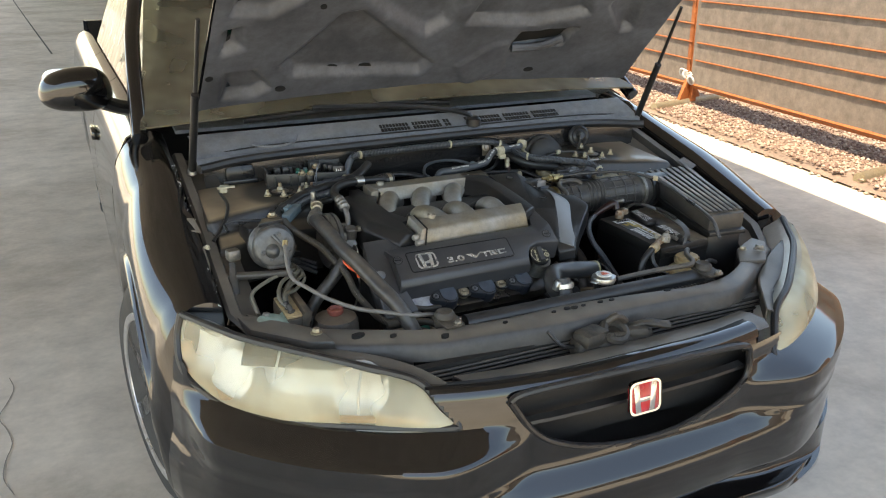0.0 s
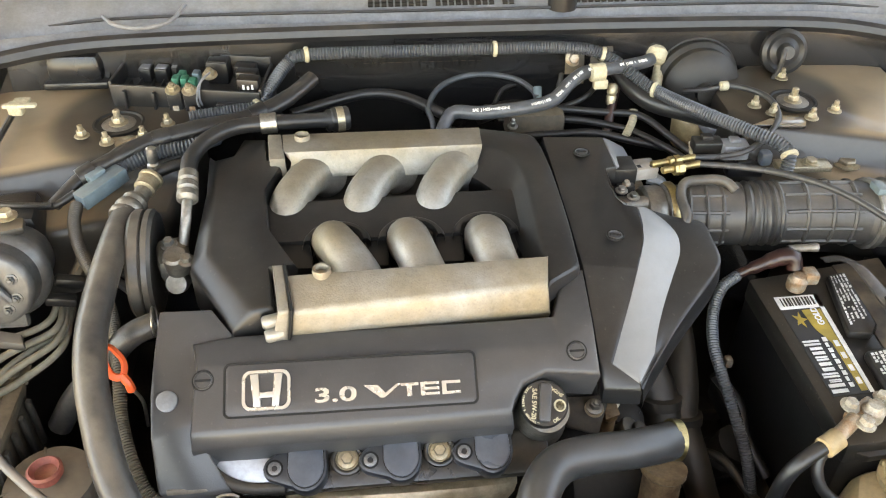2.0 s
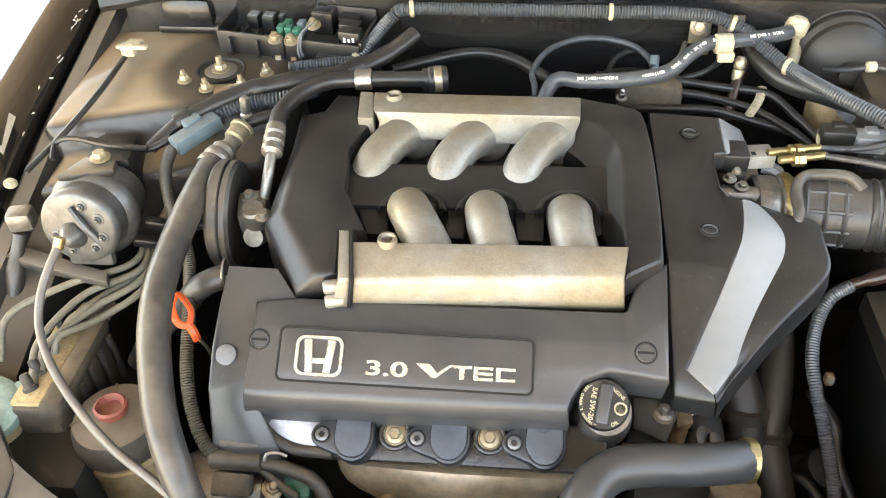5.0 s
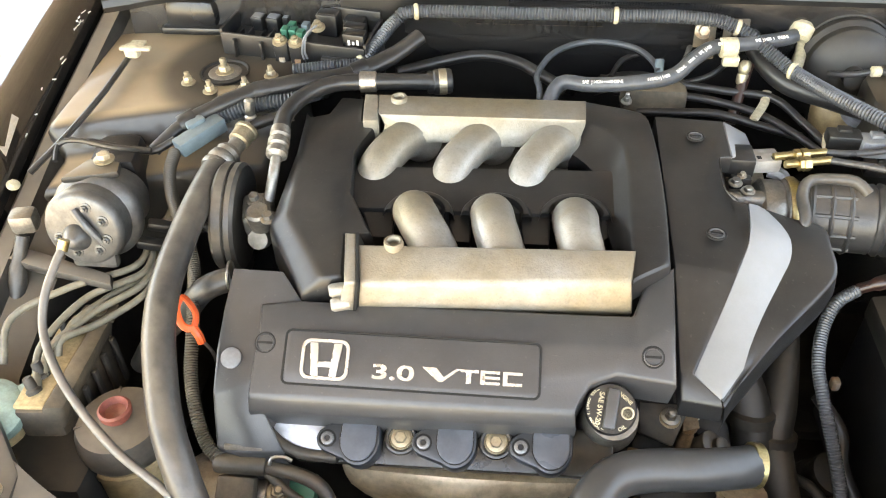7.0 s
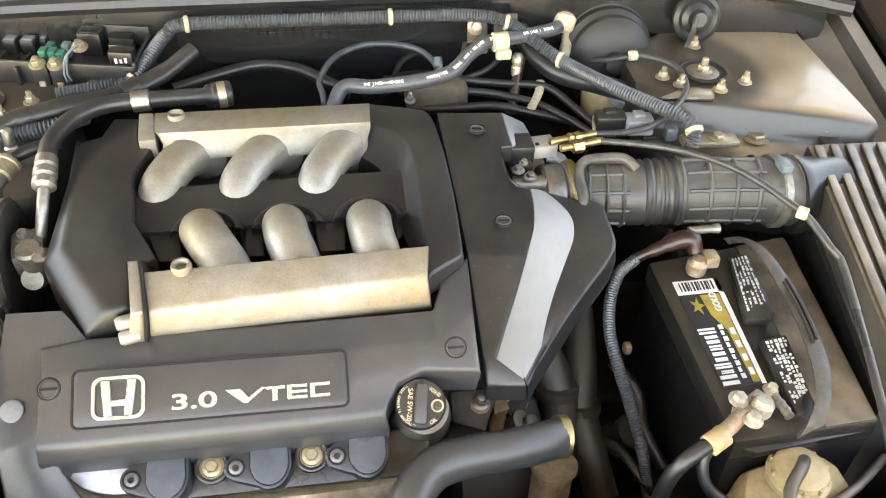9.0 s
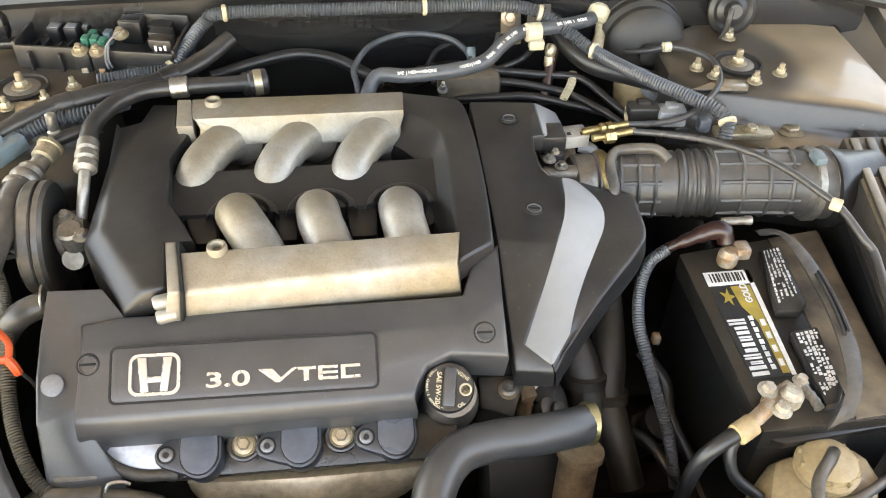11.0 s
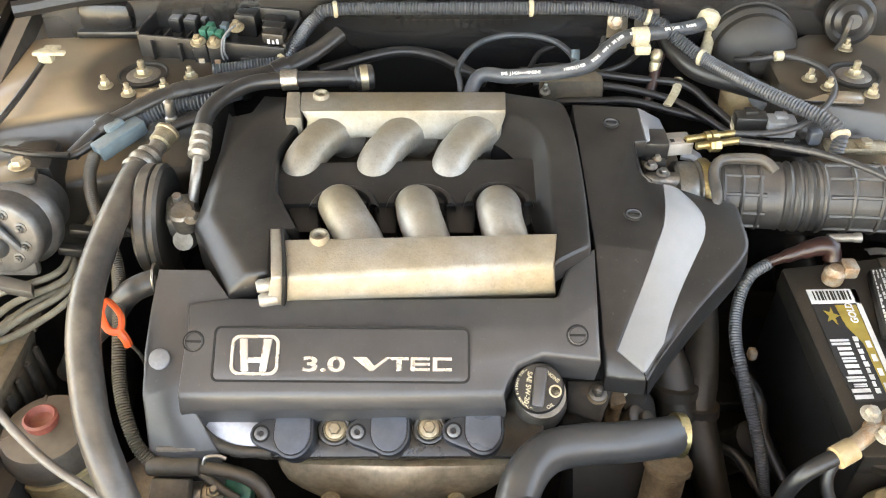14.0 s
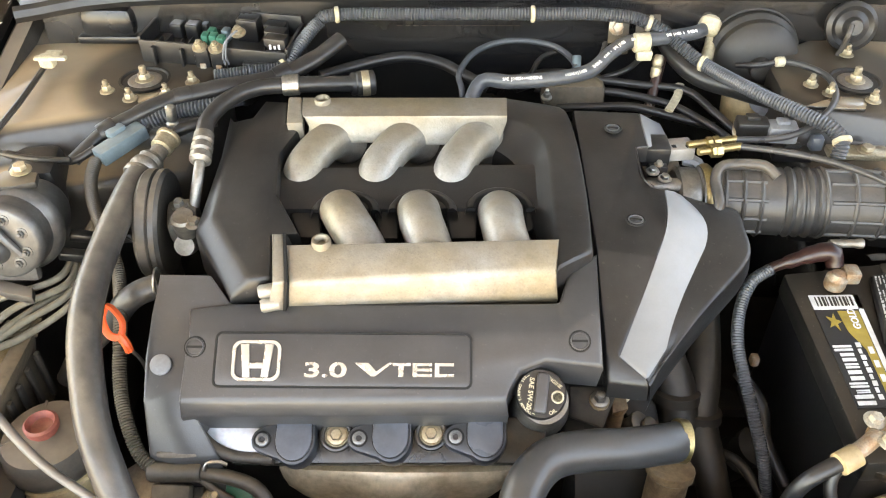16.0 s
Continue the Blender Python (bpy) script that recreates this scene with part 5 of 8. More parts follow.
for r, o in list(zip(right, rim)) + [(right[-1].lerp(V(TIP), k), rim[-1].lerp(V(TIP) + V(0.003, -0.003, -0.006), k)) for k in (0.25, 0.5, 0.75, 1.0)]:
    out = (o - r)
    out.z = 0
    out.normalize()
    rows.append([r - V(0, 0, 0.0006), r.lerp(o, 0.06) - V(0, 0, 0.0004), r.lerp(o, 0.5), o - out * 0.004 + V(0, 0, 0.0006), o - out * 0.0015, o + out * 0.0006 - V(0, 0, 0.0016), o + out * 0.0012 - V(0, 0, 0.005), o + out * 0.004 - V(0, 0, 0.024), o + out * 0.002 - V(0, 0, 0.040)])
part("side_facet", sheet(rows), black_cover, side)
part("chamfer_patch", slab([(0.178, 0.812, 0.7875), (0.209, 0.817, 0.768), (0.219, 0.785, 0.755), (0.179, 0.744, 0.7815)], 0.006, 0.0012), lit_chamfer, side, "chamfer with its sheen coloured pale grey")
part("pocket_lip", tube([(0.178, 0.744, 0.7815), (0.166, 0.7425, 0.7815), (0.1625, 0.736, 0.7812), (0.1618, 0.700, 0.7785), (0.1640, 0.680, 0.7775), (0.172, 0.668, 0.7768)], 0.0012, 6, 0.003), black_cover, side)
for p in ((0.140, 0.779, 0.785), (0.143, 0.611, 0.773)):
    m = Matrix.Translation(p)
    part("cap_screw", lathe([(0.0085, -0.002), (0.0085, 0.0012), (0.0075, 0.002), (0.0065, 0.0008), (0, 0.0008)], m, 24), grey_cover, engine)
    part("screw_slot", box(m @ pose(0, 0, 0.0006, 0, 0, 80), 0.0020, 0.013, 0.0014, 0), hole_black, engine)
    part("screw_ring", torus(m, 0.0094, 0.0014, 28, 6), hole_black, engine)

# valve cover in front
vc = {"a": (-0.290, 0.516, 0.736), "b": (-0.119, 0.515, 0.736), "c": (0.054, 0.518, 0.738), "d": (0.065, 0.547, 0.750), "e": (0.098, 0.574, 0.758), "a2": (-0.324, 0.474, 0.731), "b2": (-0.116, 0.476, 0.732), "c2": (0.054, 0.477, 0.733), "e2": (0.093, 0.498, 0.747), "f": (0.096, 0.442, 0.699), "g": (0.094, 0.449, 0.715), "h": (0.036, 0.454, 0.718), "i": (0.011, 0.445, 0.713), "j": (0.001, 0.431, 0.703), "k": (-0.002, 0.422, 0.697), "l": (-0.328, 0.418, 0.695), "m": (-0.326, 0.455, 0.719), "n": (-0.331, 0.508, 0.735),
      "o": (-0.329, 0.413, 0.677), "p": (-0.165, 0.414, 0.678), "q": (0.000, 0.417, 0.680), "r": (0.006, 0.427, 0.681), "s": (-0.165, 0.420, 0.696), "t": (0.052, 0.444, 0.692), "u": (-0.315, 0.546, 0.748), "v": (-0.370, 0.548, 0.747), "w": (-0.371, 0.506, 0.724), "x": (-0.373, 0.470, 0.703), "y": (-0.373, 0.437, 0.672), "z": (-0.343, 0.469, 0.704), "z2": (-0.341, 0.510, 0.731), "z3": (-0.343, 0.434, 0.675)}
bm = shell(vc, ["a b b2 a2 n", "b c c2 b2", "c d e e2 c2", "a2 b2 c2 e2 g h i j k s l m", "l s p o", "s k q p"], 0.05, 0.0045, down=(0, 0.35, -1))
wing = {"a": (-0.369, 0.546, 0.750), "b": (-0.313, 0.544, 0.751), "c": (-0.289, 0.518, 0.734), "d": (-0.284, 0.457, 0.694), "e": (-0.312, 0.418, 0.667), "f": (-0.293, 0.400, 0.628), "g": (-0.343, 0.398, 0.623), "h": (-0.370, 0.405, 0.620), "i": (-0.374, 0.436, 0.672), "j": (-0.375, 0.472, 0.701), "k": (-0.373, 0.509, 0.726)}
bm = shell(wing, ["a b c d i j k", "d e f g h i"], 0.06, 0.004, bm=bm)
valve = part("valve_cover", bm, grey_cover, engine, "charcoal plastic valve cover")
nB = V(0, -0.65, 1).normalized()
yB = V(0, 1, 0.65).normalized()


def on_cover(p, lift=0.0):
    """A pose lying on the sloping front cover, y up the slope."""
    return Matrix.Translation(Vector(p) + nB * lift) @ Matrix(((1, 0, 0), (0, yB.y, nB.y), (0, yB.z, nB.z))).to_4x4()


m = on_cover((-0.166, 0.453, 0.718), 0.0006)
part("badge_groove", ribbon(m, rounded(0.2586, 0.0566, 0.0072), rounded(0.2542, 0.0522, 0.0056), 0.0009), hole_black, valve)
part("badge_panel", plate(m, rounded(0.2535, 0.0515, 0.0056), 0.0012, 0.001), grey_cover, valve)
m = on_cover((-0.252, 0.452, 0.717), 0.0014)
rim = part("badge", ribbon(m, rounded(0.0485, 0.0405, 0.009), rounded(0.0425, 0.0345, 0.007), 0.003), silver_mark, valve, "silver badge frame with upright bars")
for s in (-1, 1):
    part("badge_bar", plate(m, [(s * 0.0165, 0.0165), (s * 0.0080, 0.0165), (s * 0.0055, -0.0165), (s * 0.0125, -0.0165)][::-s], 0.003, 0.0005), silver_mark, rim)
part("badge_bar", plate(m, [(-0.008, -0.0075), (0.008, -0.0075), (0.009, -0.002), (-0.009, -0.002)], 0.003, 0.0005), silver_mark, rim)
part("lettering", lettering("3.0", on_cover((-0.183, 0.444, 0.712), 0.0022) @ Matrix.Diagonal((1.75, 1, 1, 1)), 0.0205, 0.0009), silver_mark, valve)
# the silver mark after the number, as plain strokes
m = on_cover((-0.104, 0.445, 0.713), 0.0016)
bm = None
for q in ([(-0.050, 0.0068), (-0.036, 0.0068), (-0.028, -0.002), (-0.016, 0.0068), (-0.012, 0.0068), (-0.029, -0.0068), (-0.033, -0.0068)], [(-0.014, 0.0068), (0.006, 0.0068), (0.006, 0.004), (-0.011, 0.004)], [(-0.006, 0.004), (-0.001, 0.004), (-0.001, -0.0068), (-0.006, -0.0068)],
          [(0.008, 0.0068), (0.027, 0.0068), (0.027, 0.004), (0.008, 0.004)], [(0.008, 0.0014), (0.027, 0.0014), (0.027, -0.0014), (0.008, -0.0014)], [(0.008, -0.004), (0.027, -0.004), (0.027, -0.0068), (0.008, -0.0068)], [(0.008, 0.004), (0.0125, 0.004), (0.0125, -0.004), (0.008, -0.004)],
          [(0.030, 0.0068), (0.049, 0.0068), (0.049, 0.004), (0.030, 0.004)], [(0.030, -0.004), (0.049, -0.004), (0.049, -0.0068), (0.030, -0.0068)], [(0.030, 0.004), (0.0345, 0.004), (0.0345, -0.004), (0.030, -0.004)]):
    part("mark_stroke", plate(m, q, 0.0012, 0), silver_mark, valve)
for p, r in (((-0.316, 0.464, 0.724), 0.0095), ((0.071, 0.471, 0.729), 0.0095)):
    m = on_cover(p)
    part("cap_screw", lathe([(r, -0.002), (r, 0.0010), (r * 0.9, 0.0018), (r * 0.8, 0.0005), (0, 0.0005)], m, 24), grey_cover, valve)
    part("screw_slot", box(m @ pose(0, 0, 0.0004), 0.016, 0.0024, 0.0010, 0), hole_black, valve)
    part("screw_ring", torus(m, r * 1.08, 0.0011, 28, 6), hole_black, valve)
part("plug", lathe([(0.011, -0.002), (0.011, 0.001), (0.0095, 0.002), (0, 0.002)], on_cover((-0.357, 0.464, 0.697)), 24), trim_grey, valve)

# aluminium runners and their two rails
front_rail = {"a": (-0.232, 0.554, 0.785), "b": (0.055, 0.566, 0.785), "c": (0.051, 0.534, 0.768), "d": (-0.225, 0.511, 0.768), "f": (0.054, 0.524, 0.737), "g": (-0.229, 0.509, 0.737)}
bm = shell(front_rail, ["a b c d", "d c f g"], 0.035, 0.006, down=(0, 0.6, -1))
rails = part("front_rail", bm, cast_metal, engine, "cast aluminium front runner rail")
part("gasket", shell({"a": (-0.2352, 0.566, 0.7897), "b": (-0.2322, 0.566, 0.7897), "c": (-0.2236, 0.5075, 0.7737), "d": (-0.2262, 0.5075, 0.7737), "e": (-0.2292, 0.5040, 0.7365), "f": (-0.2320, 0.5040, 0.7365)}, ["a b c d", "d c e f"], 0.03, 0, down=(0, 0.6, -1)), hole_black, rails, "thin black gasket")
part("flange", shell({"a": (-0.247, 0.566, 0.789), "b": (-0.235, 0.566, 0.789), "c": (-0.226, 0.508, 0.773), "d": (-0.239, 0.506, 0.773), "e": (-0.232, 0.505, 0.736), "f": (-0.249, 0.504, 0.736)}, ["a b c d", "d c e f"], 0.035, 0.003, down=(0, 0.6, -1)), cast_metal, rails)
for p in ((-0.194, 0.556, 0.786), (-0.224, 0.816, 0.802)):
    part("lug", lathe([(0.0100, -0.010), (0.0105, 0.000), (0.0095, 0.0035), (0.0072, 0.0035), (0.0055, 0.0015), (0.005, -0.003), (0, -0.003)], facing(p, (0, 0, 1)), 22), cast_metal, rails)
for p in ((-0.249, 0.517, 0.752), (-0.246, 0.507, 0.742)):
    part("flange_bolt", lathe([(0.0075, -0.01), (0.0075, 0.006), (0.0055, 0.009), (0, 0.009)], facing(p, (-1, -0.3, 0)), 14), cast_metal, rails)
rear_rail = {"a": (-0.251, 0.827, 0.800), "b": (0.010, 0.828, 0.800), "c": (0.009, 0.787, 0.798), "d": (-0.244, 0.784, 0.798), "e": (0.009, 0.790, 0.790), "f": (-0.001, 0.777, 0.765), "g": (-0.091, 0.776, 0.765), "h": (-0.169, 0.776, 0.768), "i": (-0.243, 0.774, 0.765), "j": (-0.237, 0.776, 0.790), "k": (-0.247, 0.791, 0.799)}
bm = shell(rear_rail, ["a b c d k", "c e f g h i j k d"], 0.003, 0.004)
bm = slab([(-0.269, 0.825, 0.802), (-0.252, 0.825, 0.802), (-0.244, 0.772, 0.796), (-0.264, 0.772, 0.796)], 0.03, 0.002, 0, bm)
part("rear_rail", bm, cast_metal, engine, "cast aluminium rear runner rail")


def runner_form(i, n):
    """Flared where it leaves the rail, narrowing a little at its far end."""
    t = i / n
    return 1.0 + 0.16 * max(0.0, 1 - t / 0.30) ** 2 - 0.20 * max(0.0, (t - 0.72) / 0.28) ** 2


def rear_form(i, n):
    """A wide fillet where the rear runner grows out of its rail."""
    t = i / n
    return 1.0 + 0.48 * max(0.0, 1 - t / 0.46) ** 2 - 0.18 * max(0.0, (t - 0.72) / 0.28) ** 2


for tip, root in ((-0.236, -0.211), (-0.145, -0.118), (-0.054, -0.027)):
    line = [(root + 0.012, 0.808, 0.752), (root, 0.788, 0.763), ((root + tip) / 2 + 0.001, 0.762, 0.767), (tip, 0.736, 0.762), (tip - 0.006, 0.719, 0.752), (tip - 0.008, 0.708, 0.734)]
    part("runner", tube(line, 0.0242, 28, 0.004, flat=0.94, ring=rear_form), cast_metal, engine, "cast aluminium intake runner")
for root, tip in ((-0.154, -0.184), (-0.081, -0.096), (0.004, -0.003)):
    line = [(root + 0.004, 0.556, 0.742), (root, 0.580, 0.755), ((root + tip) / 2 - 0.003, 0.610, 0.767), (tip, 0.638, 0.763), (tip - 0.002, 0.654, 0.750), (tip - 0.002, 0.661, 0.726)]
    part("runner", tube(line, 0.0245, 28, 0.004, flat=0.94, ring=runner_form), cast_metal, engine, "cast aluminium intake runner")
# shade below the runners, put in as a near-black floor
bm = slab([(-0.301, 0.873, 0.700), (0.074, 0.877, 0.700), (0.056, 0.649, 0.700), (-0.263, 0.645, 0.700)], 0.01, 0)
part("valley", bm, near_black, engine)

# ignition coils, cover bolts, filler cap
dusty_lip = surface("dusty lip plastic", (0.16, 0.135, 0.11), 0.7, second=(0.12, 0.10, 0.085), scale=30)
nC = V(0, -0.5, 1).normalized()
yC = V(0, 1, 0.5).normalized()


def on_coils(p, lift=0.0):
    return Matrix.Translation(Vector(p) + nC * lift) @ Matrix(((1, 0, 0), (0, yC.y, nC.y), (0, yC.z, nC.z))).to_4x4()


rim = [(-0.318, 0.432, 0.649), (-0.315, 0.425, 0.644), (-0.308, 0.419, 0.639), (-0.298, 0.413, 0.634), (-0.285, 0.408, 0.631), (-0.269, 0.406, 0.628), (-0.238, 0.405, 0.628)]
part("head_cover", slab(rim + [(-0.240, 0.436, 0.651)], 0.03, 0.002, 0, None, (0, -0.5, 1)), surface("pale painted alloy", (0.40, 0.42, 0.455), 0.32, 0.2, second=(0.34, 0.36, 0.395), scale=8, speckle=0.05), engine, "pale grey alloy head")
part("head_rim", tube([Vector(p) + V(-0.002, -0.003, -0.004) for p in rim], 0.0062, 10, 0.006), grime, engine, "dark oily rim")
part("cover_lip", slab([(-0.362, 0.405, 0.628), (-0.318, 0.403, 0.631), (-0.318, 0.400, 0.626), (-0.361, 0.402, 0.622)], 0.006, 0.002), dusty_lip, engine, "tan dusted lip of the cover")
bm = slab([(-0.291, 0.442, 0.640), (0.042, 0.445, 0.642), (0.040, 0.404, 0.618), (-0.286, 0.401, 0.616)], 0.03, 0.003)
part("head", bm, oily, engine, "oily black cylinder head cover")
D = [(0.0195, 0.0225), (-0.0195, 0.0225)] + [(0.0205 * math.cos(radians(a)), -0.002 + 0.0235 * math.sin(radians(a))) for a in range(180, 361, 12)]
for p, e in (((-0.217, 0.412, 0.644), (-0.249, 0.413, 0.638)), ((-0.119, 0.416, 0.645), (-0.151, 0.415, 0.639)), ((-0.023, 0.417, 0.646), (-0.053, 0.417, 0.640))):
    coil = part("ignition_coil", plate(on_coils(p, -0.026), [(x * 1.07, y * 1.07) for x, y in D], 0.0315, 0.0035), coil_dark, engine, "slate blue coil cap")
    me = on_coils(e, -0.008)
    d = me.inverted() @ Vector(p)
    bm = plate(me, [(d.x - 0.013, d.y + 0.0240), (-0.004, 0.0125), (-0.010, 0.0085), (-0.0130, 0.0), (-0.010, -0.0085), (-0.003, -0.0125), (d.x - 0.004, d.y - 0.0255), (d.x + 0.004, d.y)], 0.0185, 0.004)
    part("coil_ear", bm, coil_dark, coil)
    part("screw_well", lathe([(0.0090, 0.0055), (0.0090, 0.0072), (0.0074, 0.0072), (0.0070, 0.0050), (0, 0.0050)], on_coils(e, 0.004), 22), hole_black, coil)
    part("socket_screw", lathe([(0.0066, 0.004), (0.0066, 0.0088), (0.0058, 0.0094), (0.0034, 0.0094), (0.0030, 0.006), (0, 0.006)], on_coils(e, 0.004), 18), screw_steel, coil, "dark steel socket screw")
    part("face", plate(on_coils(p, 0.0054), [(x * 0.89, y * 0.89) for x, y in D], 0.0024, 0.0009), coil_blue, coil, "flat blue grey face")
    part("face_groove", plate(on_coils(p, 0.0052), [(x * 0.935, y * 0.935) for x, y in D], 0.0009, 0), hole_black, coil)
    part("plug_top", box(on_coils(p, -0.014) @ pose(0, 0.034, 0), 0.032, 0.012, 0.012, 0.002), coil_dark, coil)
    part("plug_latch", box(on_coils(p, -0.006) @ pose(0.002, 0.030, 0), 0.026, 0.003, 0.004, 0.001), screw_steel, coil, "pale latch edge")
for p in ((-0.175, 0.418, 0.643), (-0.078, 0.420, 0.644)):
    part("cover_bolt", bolt(Vector(p), nC, 0.0065, 0.006, 0, lathe([(0.0125, -0.012), (0.0125, 0.0005), (0.0112, 0.0015), (0.0102, 0.0003)], on_coils(p), 24)), zinc, engine, "dull brass coloured cover bolt")
    part("bolt_well", torus(on_coils(p, 0.0), 0.0148, 0.0028, 28, 8), oily, engine, "oily black collar round the bolt")
neck = (0.034, 0.440, 0.679)
m = on_cover(neck)
part("filler_neck", lathe([(0.034, -0.062), (0.031, -0.045), (0.0275, -0.025), (0.0255, -0.005), (0.0245, 0.006)], m @ pose(0.002, -0.003, 0), 32), rough_metal, engine)
m = on_cover((0.033, 0.439, 0.691))
ring = [(0.031, -0.002)] + [(0.031, 0.006), (0.029, 0.009), (0, 0.009)]
m = m @ pose(-0.001, -0.004, 0.0) @ Matrix.Scale(0.82, 4)
cap = part("oil_cap", lathe(ring, m, 36), black_cover, engine, "black oil filler cap")
part("grip", box(m @ pose(0.0, 0, 0.008, 0, 0, -8), 0.015, 0.048, 0.010, 0.003), grey_cover, cap)
part("lettering", lettering("SAE 5W-20", m @ pose(-0.0135, 0.0, 0.0095, 0, 0, -98), 0.0082, 0.0003), cream, cap)
part("lettering", lettering("ENGINE", m @ pose(0.016, 0.014, 0.0095, 0, 0, -40), 0.0060, 0.0003), cream, cap)
part("lettering", lettering("OIL", m @ pose(0.013, -0.022, 0.0095, 0, 0, 30), 0.0062, 0.0003), cream, cap)
part("seal_mark", torus(m @ pose(0.0195, -0.004, 0.009), 0.0068, 0.0012, 24, 6), cream, cap)
print_text = "SEE OWNER'S MANUAL"
for k, ch in enumerate(print_text):
    a = radians(134 + 6.2 * k)
    if ch != " ":
        part("lettering", lettering(ch, m @ pose(0.0262 * math.cos(a), 0.0262 * math.sin(a), 0.0091, 0, 0, math.degrees(a) + 90) @ pose(0, -0.0012, 0), 0.0042, 0.0003), cream, cap)
for a in (126, 247):
    part("print_dash", box(m @ pose(0.0262 * math.cos(radians(a)), 0.0262 * math.sin(radians(a)), 0.0091, 0, 0, a), 0.0007, 0.0035, 0.0004, 0), cream, cap)

# heat shield over the front manifold
rows = []
for y, z, x0, x1 in ((0.440, 0.562, -0.243, 0.008), (0.434, 0.573, -0.247, 0.012), (0.427, 0.5775, -0.249, 0.014), (0.419, 0.5775, -0.248, 0.013), (0.413, 0.571, -0.244, 0.009), (0.410, 0.558, -0.238, 0.000), (0.409, 0.542, -0.224, -0.014), (0.411, 0.522, -0.205, -0.034), (0.414, 0.498, -0.188, -0.052), (0.420, 0.470, -0.172, -0.068), (0.430, 0.440, -0.160, -0.080)):
    row = []
    for k in range(33):
        w = k / 32 * 2 - 1
        lobe = 0.006 * math.cos(w * math.pi * 1.5) * min(1.0, max(0.0, (0.58 - z) / 0.03))
        row.append((x0 + (x1 - x0) * k / 32, y - lobe + 0.016 * abs(w) ** 7, z - 0.018 * abs(w) ** 9))
    rows.append(row)
sh = part("heat_shield", sheet(rows, thick=0.002), shield_metal, engine, "tarnished bronze heat shield")
for p in ((-0.190, 0.409, 0.522), (-0.050, 0.409, 0.522)):
    part("shield_bolt", bolt(p, (0, -0.6, 1), 0.008, 0.010), zinc, sh)
# ---------------------------------------------------------------- things in the bay
def hose(name, pts, r, mat, label, category="hose", **more):
    group = more.pop("group", "")
    return solo(name, tube(pts, r, more.pop("seg", 14), more.pop("step", 0.008), **more), mat, label, category, group)


def clip(p, r, d, w=0.012):
    """A short band round a hose."""
    m = facing(p, d)
    return lathe([(r, -w / 2), (r + 0.002, -w / 2 + 0.001), (r + 0.002, w / 2 - 0.001), (r, w / 2)], m, 18)


# main loom along the bulkhead, in ribbed conduit with cream tapes
LOOM = [(-0.380, 0.891, 0.795), (-0.330, 0.901, 0.797), (-0.288, 0.911, 0.799), (-0.273, 0.939, 0.812), (-0.249, 0.978, 0.830), (-0.221, 0.980, 0.842), (-0.08, 0.974, 0.846), (0.05, 0.974, 0.846), (0.150, 0.979, 0.843), (0.212, 0.975, 0.832), (0.282, 0.928, 0.796), (0.328, 0.845, 0.800), (0.375, 0.788, 0.800), (0.399, 0.765, 0.797), (0.413, 0.752, 0.785), (0.411, 0.745, 0.765)]
loom = thing("wiring_loom", "grey ribbed conduit loom with cream tape bands", "loom", LOOM[0])
part("conduit", tube(LOOM, 0.0086, 16, 0.0021, ribs=0.0019), conduit, loom)
for p, d in (((-0.288, 0.911, 0.799), (0.5, 0.4, 0.2)), ((-0.221, 0.980, 0.842), (1, 0.2, 0)), ((0.05, 0.974, 0.846), (1, 0, 0)), ((0.212, 0.975, 0.832), (1, -0.2, -0.2)), ((0.282, 0.928, 0.796), (0.7, -0.6, 0)), ((0.413, 0.752, 0.785), (0.1, -1, -0.6))):
    part("tape_band", clip(p, 0.0094, d, 0.0065), cream, loom)
LOOM2 = [(-0.458, 0.798, 0.775), (-0.417, 0.814, 0.785), (-0.364, 0.826, 0.790), (-0.338, 0.852, 0.785)]
conn = thing("loom_branch", "ribbed conduit branch with a blue grey connector", "loom", LOOM2[0])
part("conduit", tube(LOOM2, 0.0092, 16, 0.0023, ribs=0.0020), conduit, conn)
a, b = Vector((-0.495, 0.739, 0.765)), Vector((-0.452, 0.791, 0.775))
m = Matrix.Translation((a + b) / 2) @ (b - a).to_track_quat("X", "Z").to_matrix().to_4x4()
sleeve = part("connector", box(m @ pose(0, 0, -0.010), (b - a).length, 0.022, 0.020, 0.0025), blue_clip, conn)
part("latch", box(m @ pose(0.005, 0.012, 0.004), 0.024, 0.014, 0.012, 0.003), blue_clip, sleeve)
part("conduit", tube([(-0.499, 0.738, 0.762), (-0.495, 0.703, 0.755), (-0.478, 0.661, 0.745), (-0.451, 0.617, 0.730), (-0.434, 0.582, 0.710), (-0.419, 0.522, 0.690), (-0.413, 0.476, 0.660), (-0.400, 0.439, 0.640), (-0.383, 0.411, 0.620), (-0.364, 0.396, 0.610)], 0.0072, 14, 0.0015, ribs=0.0014), brown_loom, conn)

hose("heater_hose", [(-0.040, 0.868, 0.735), (-0.036, 0.874, 0.765), (-0.019, 0.889, 0.790), (0.018, 0.877, 0.795), (0.077, 0.878, 0.800), (0.122, 0.889, 0.805), (0.152, 0.923, 0.812), (0.178, 0.948, 0.816), (0.206, 0.953, 0.818), (0.247, 0.966, 0.817), (0.287, 0.988, 0.814), (0.309, 1.018, 0.811)], 0.0098, hose_blue, "grey rubber heater hose with worn white print")
bm = None
random.seed(3)
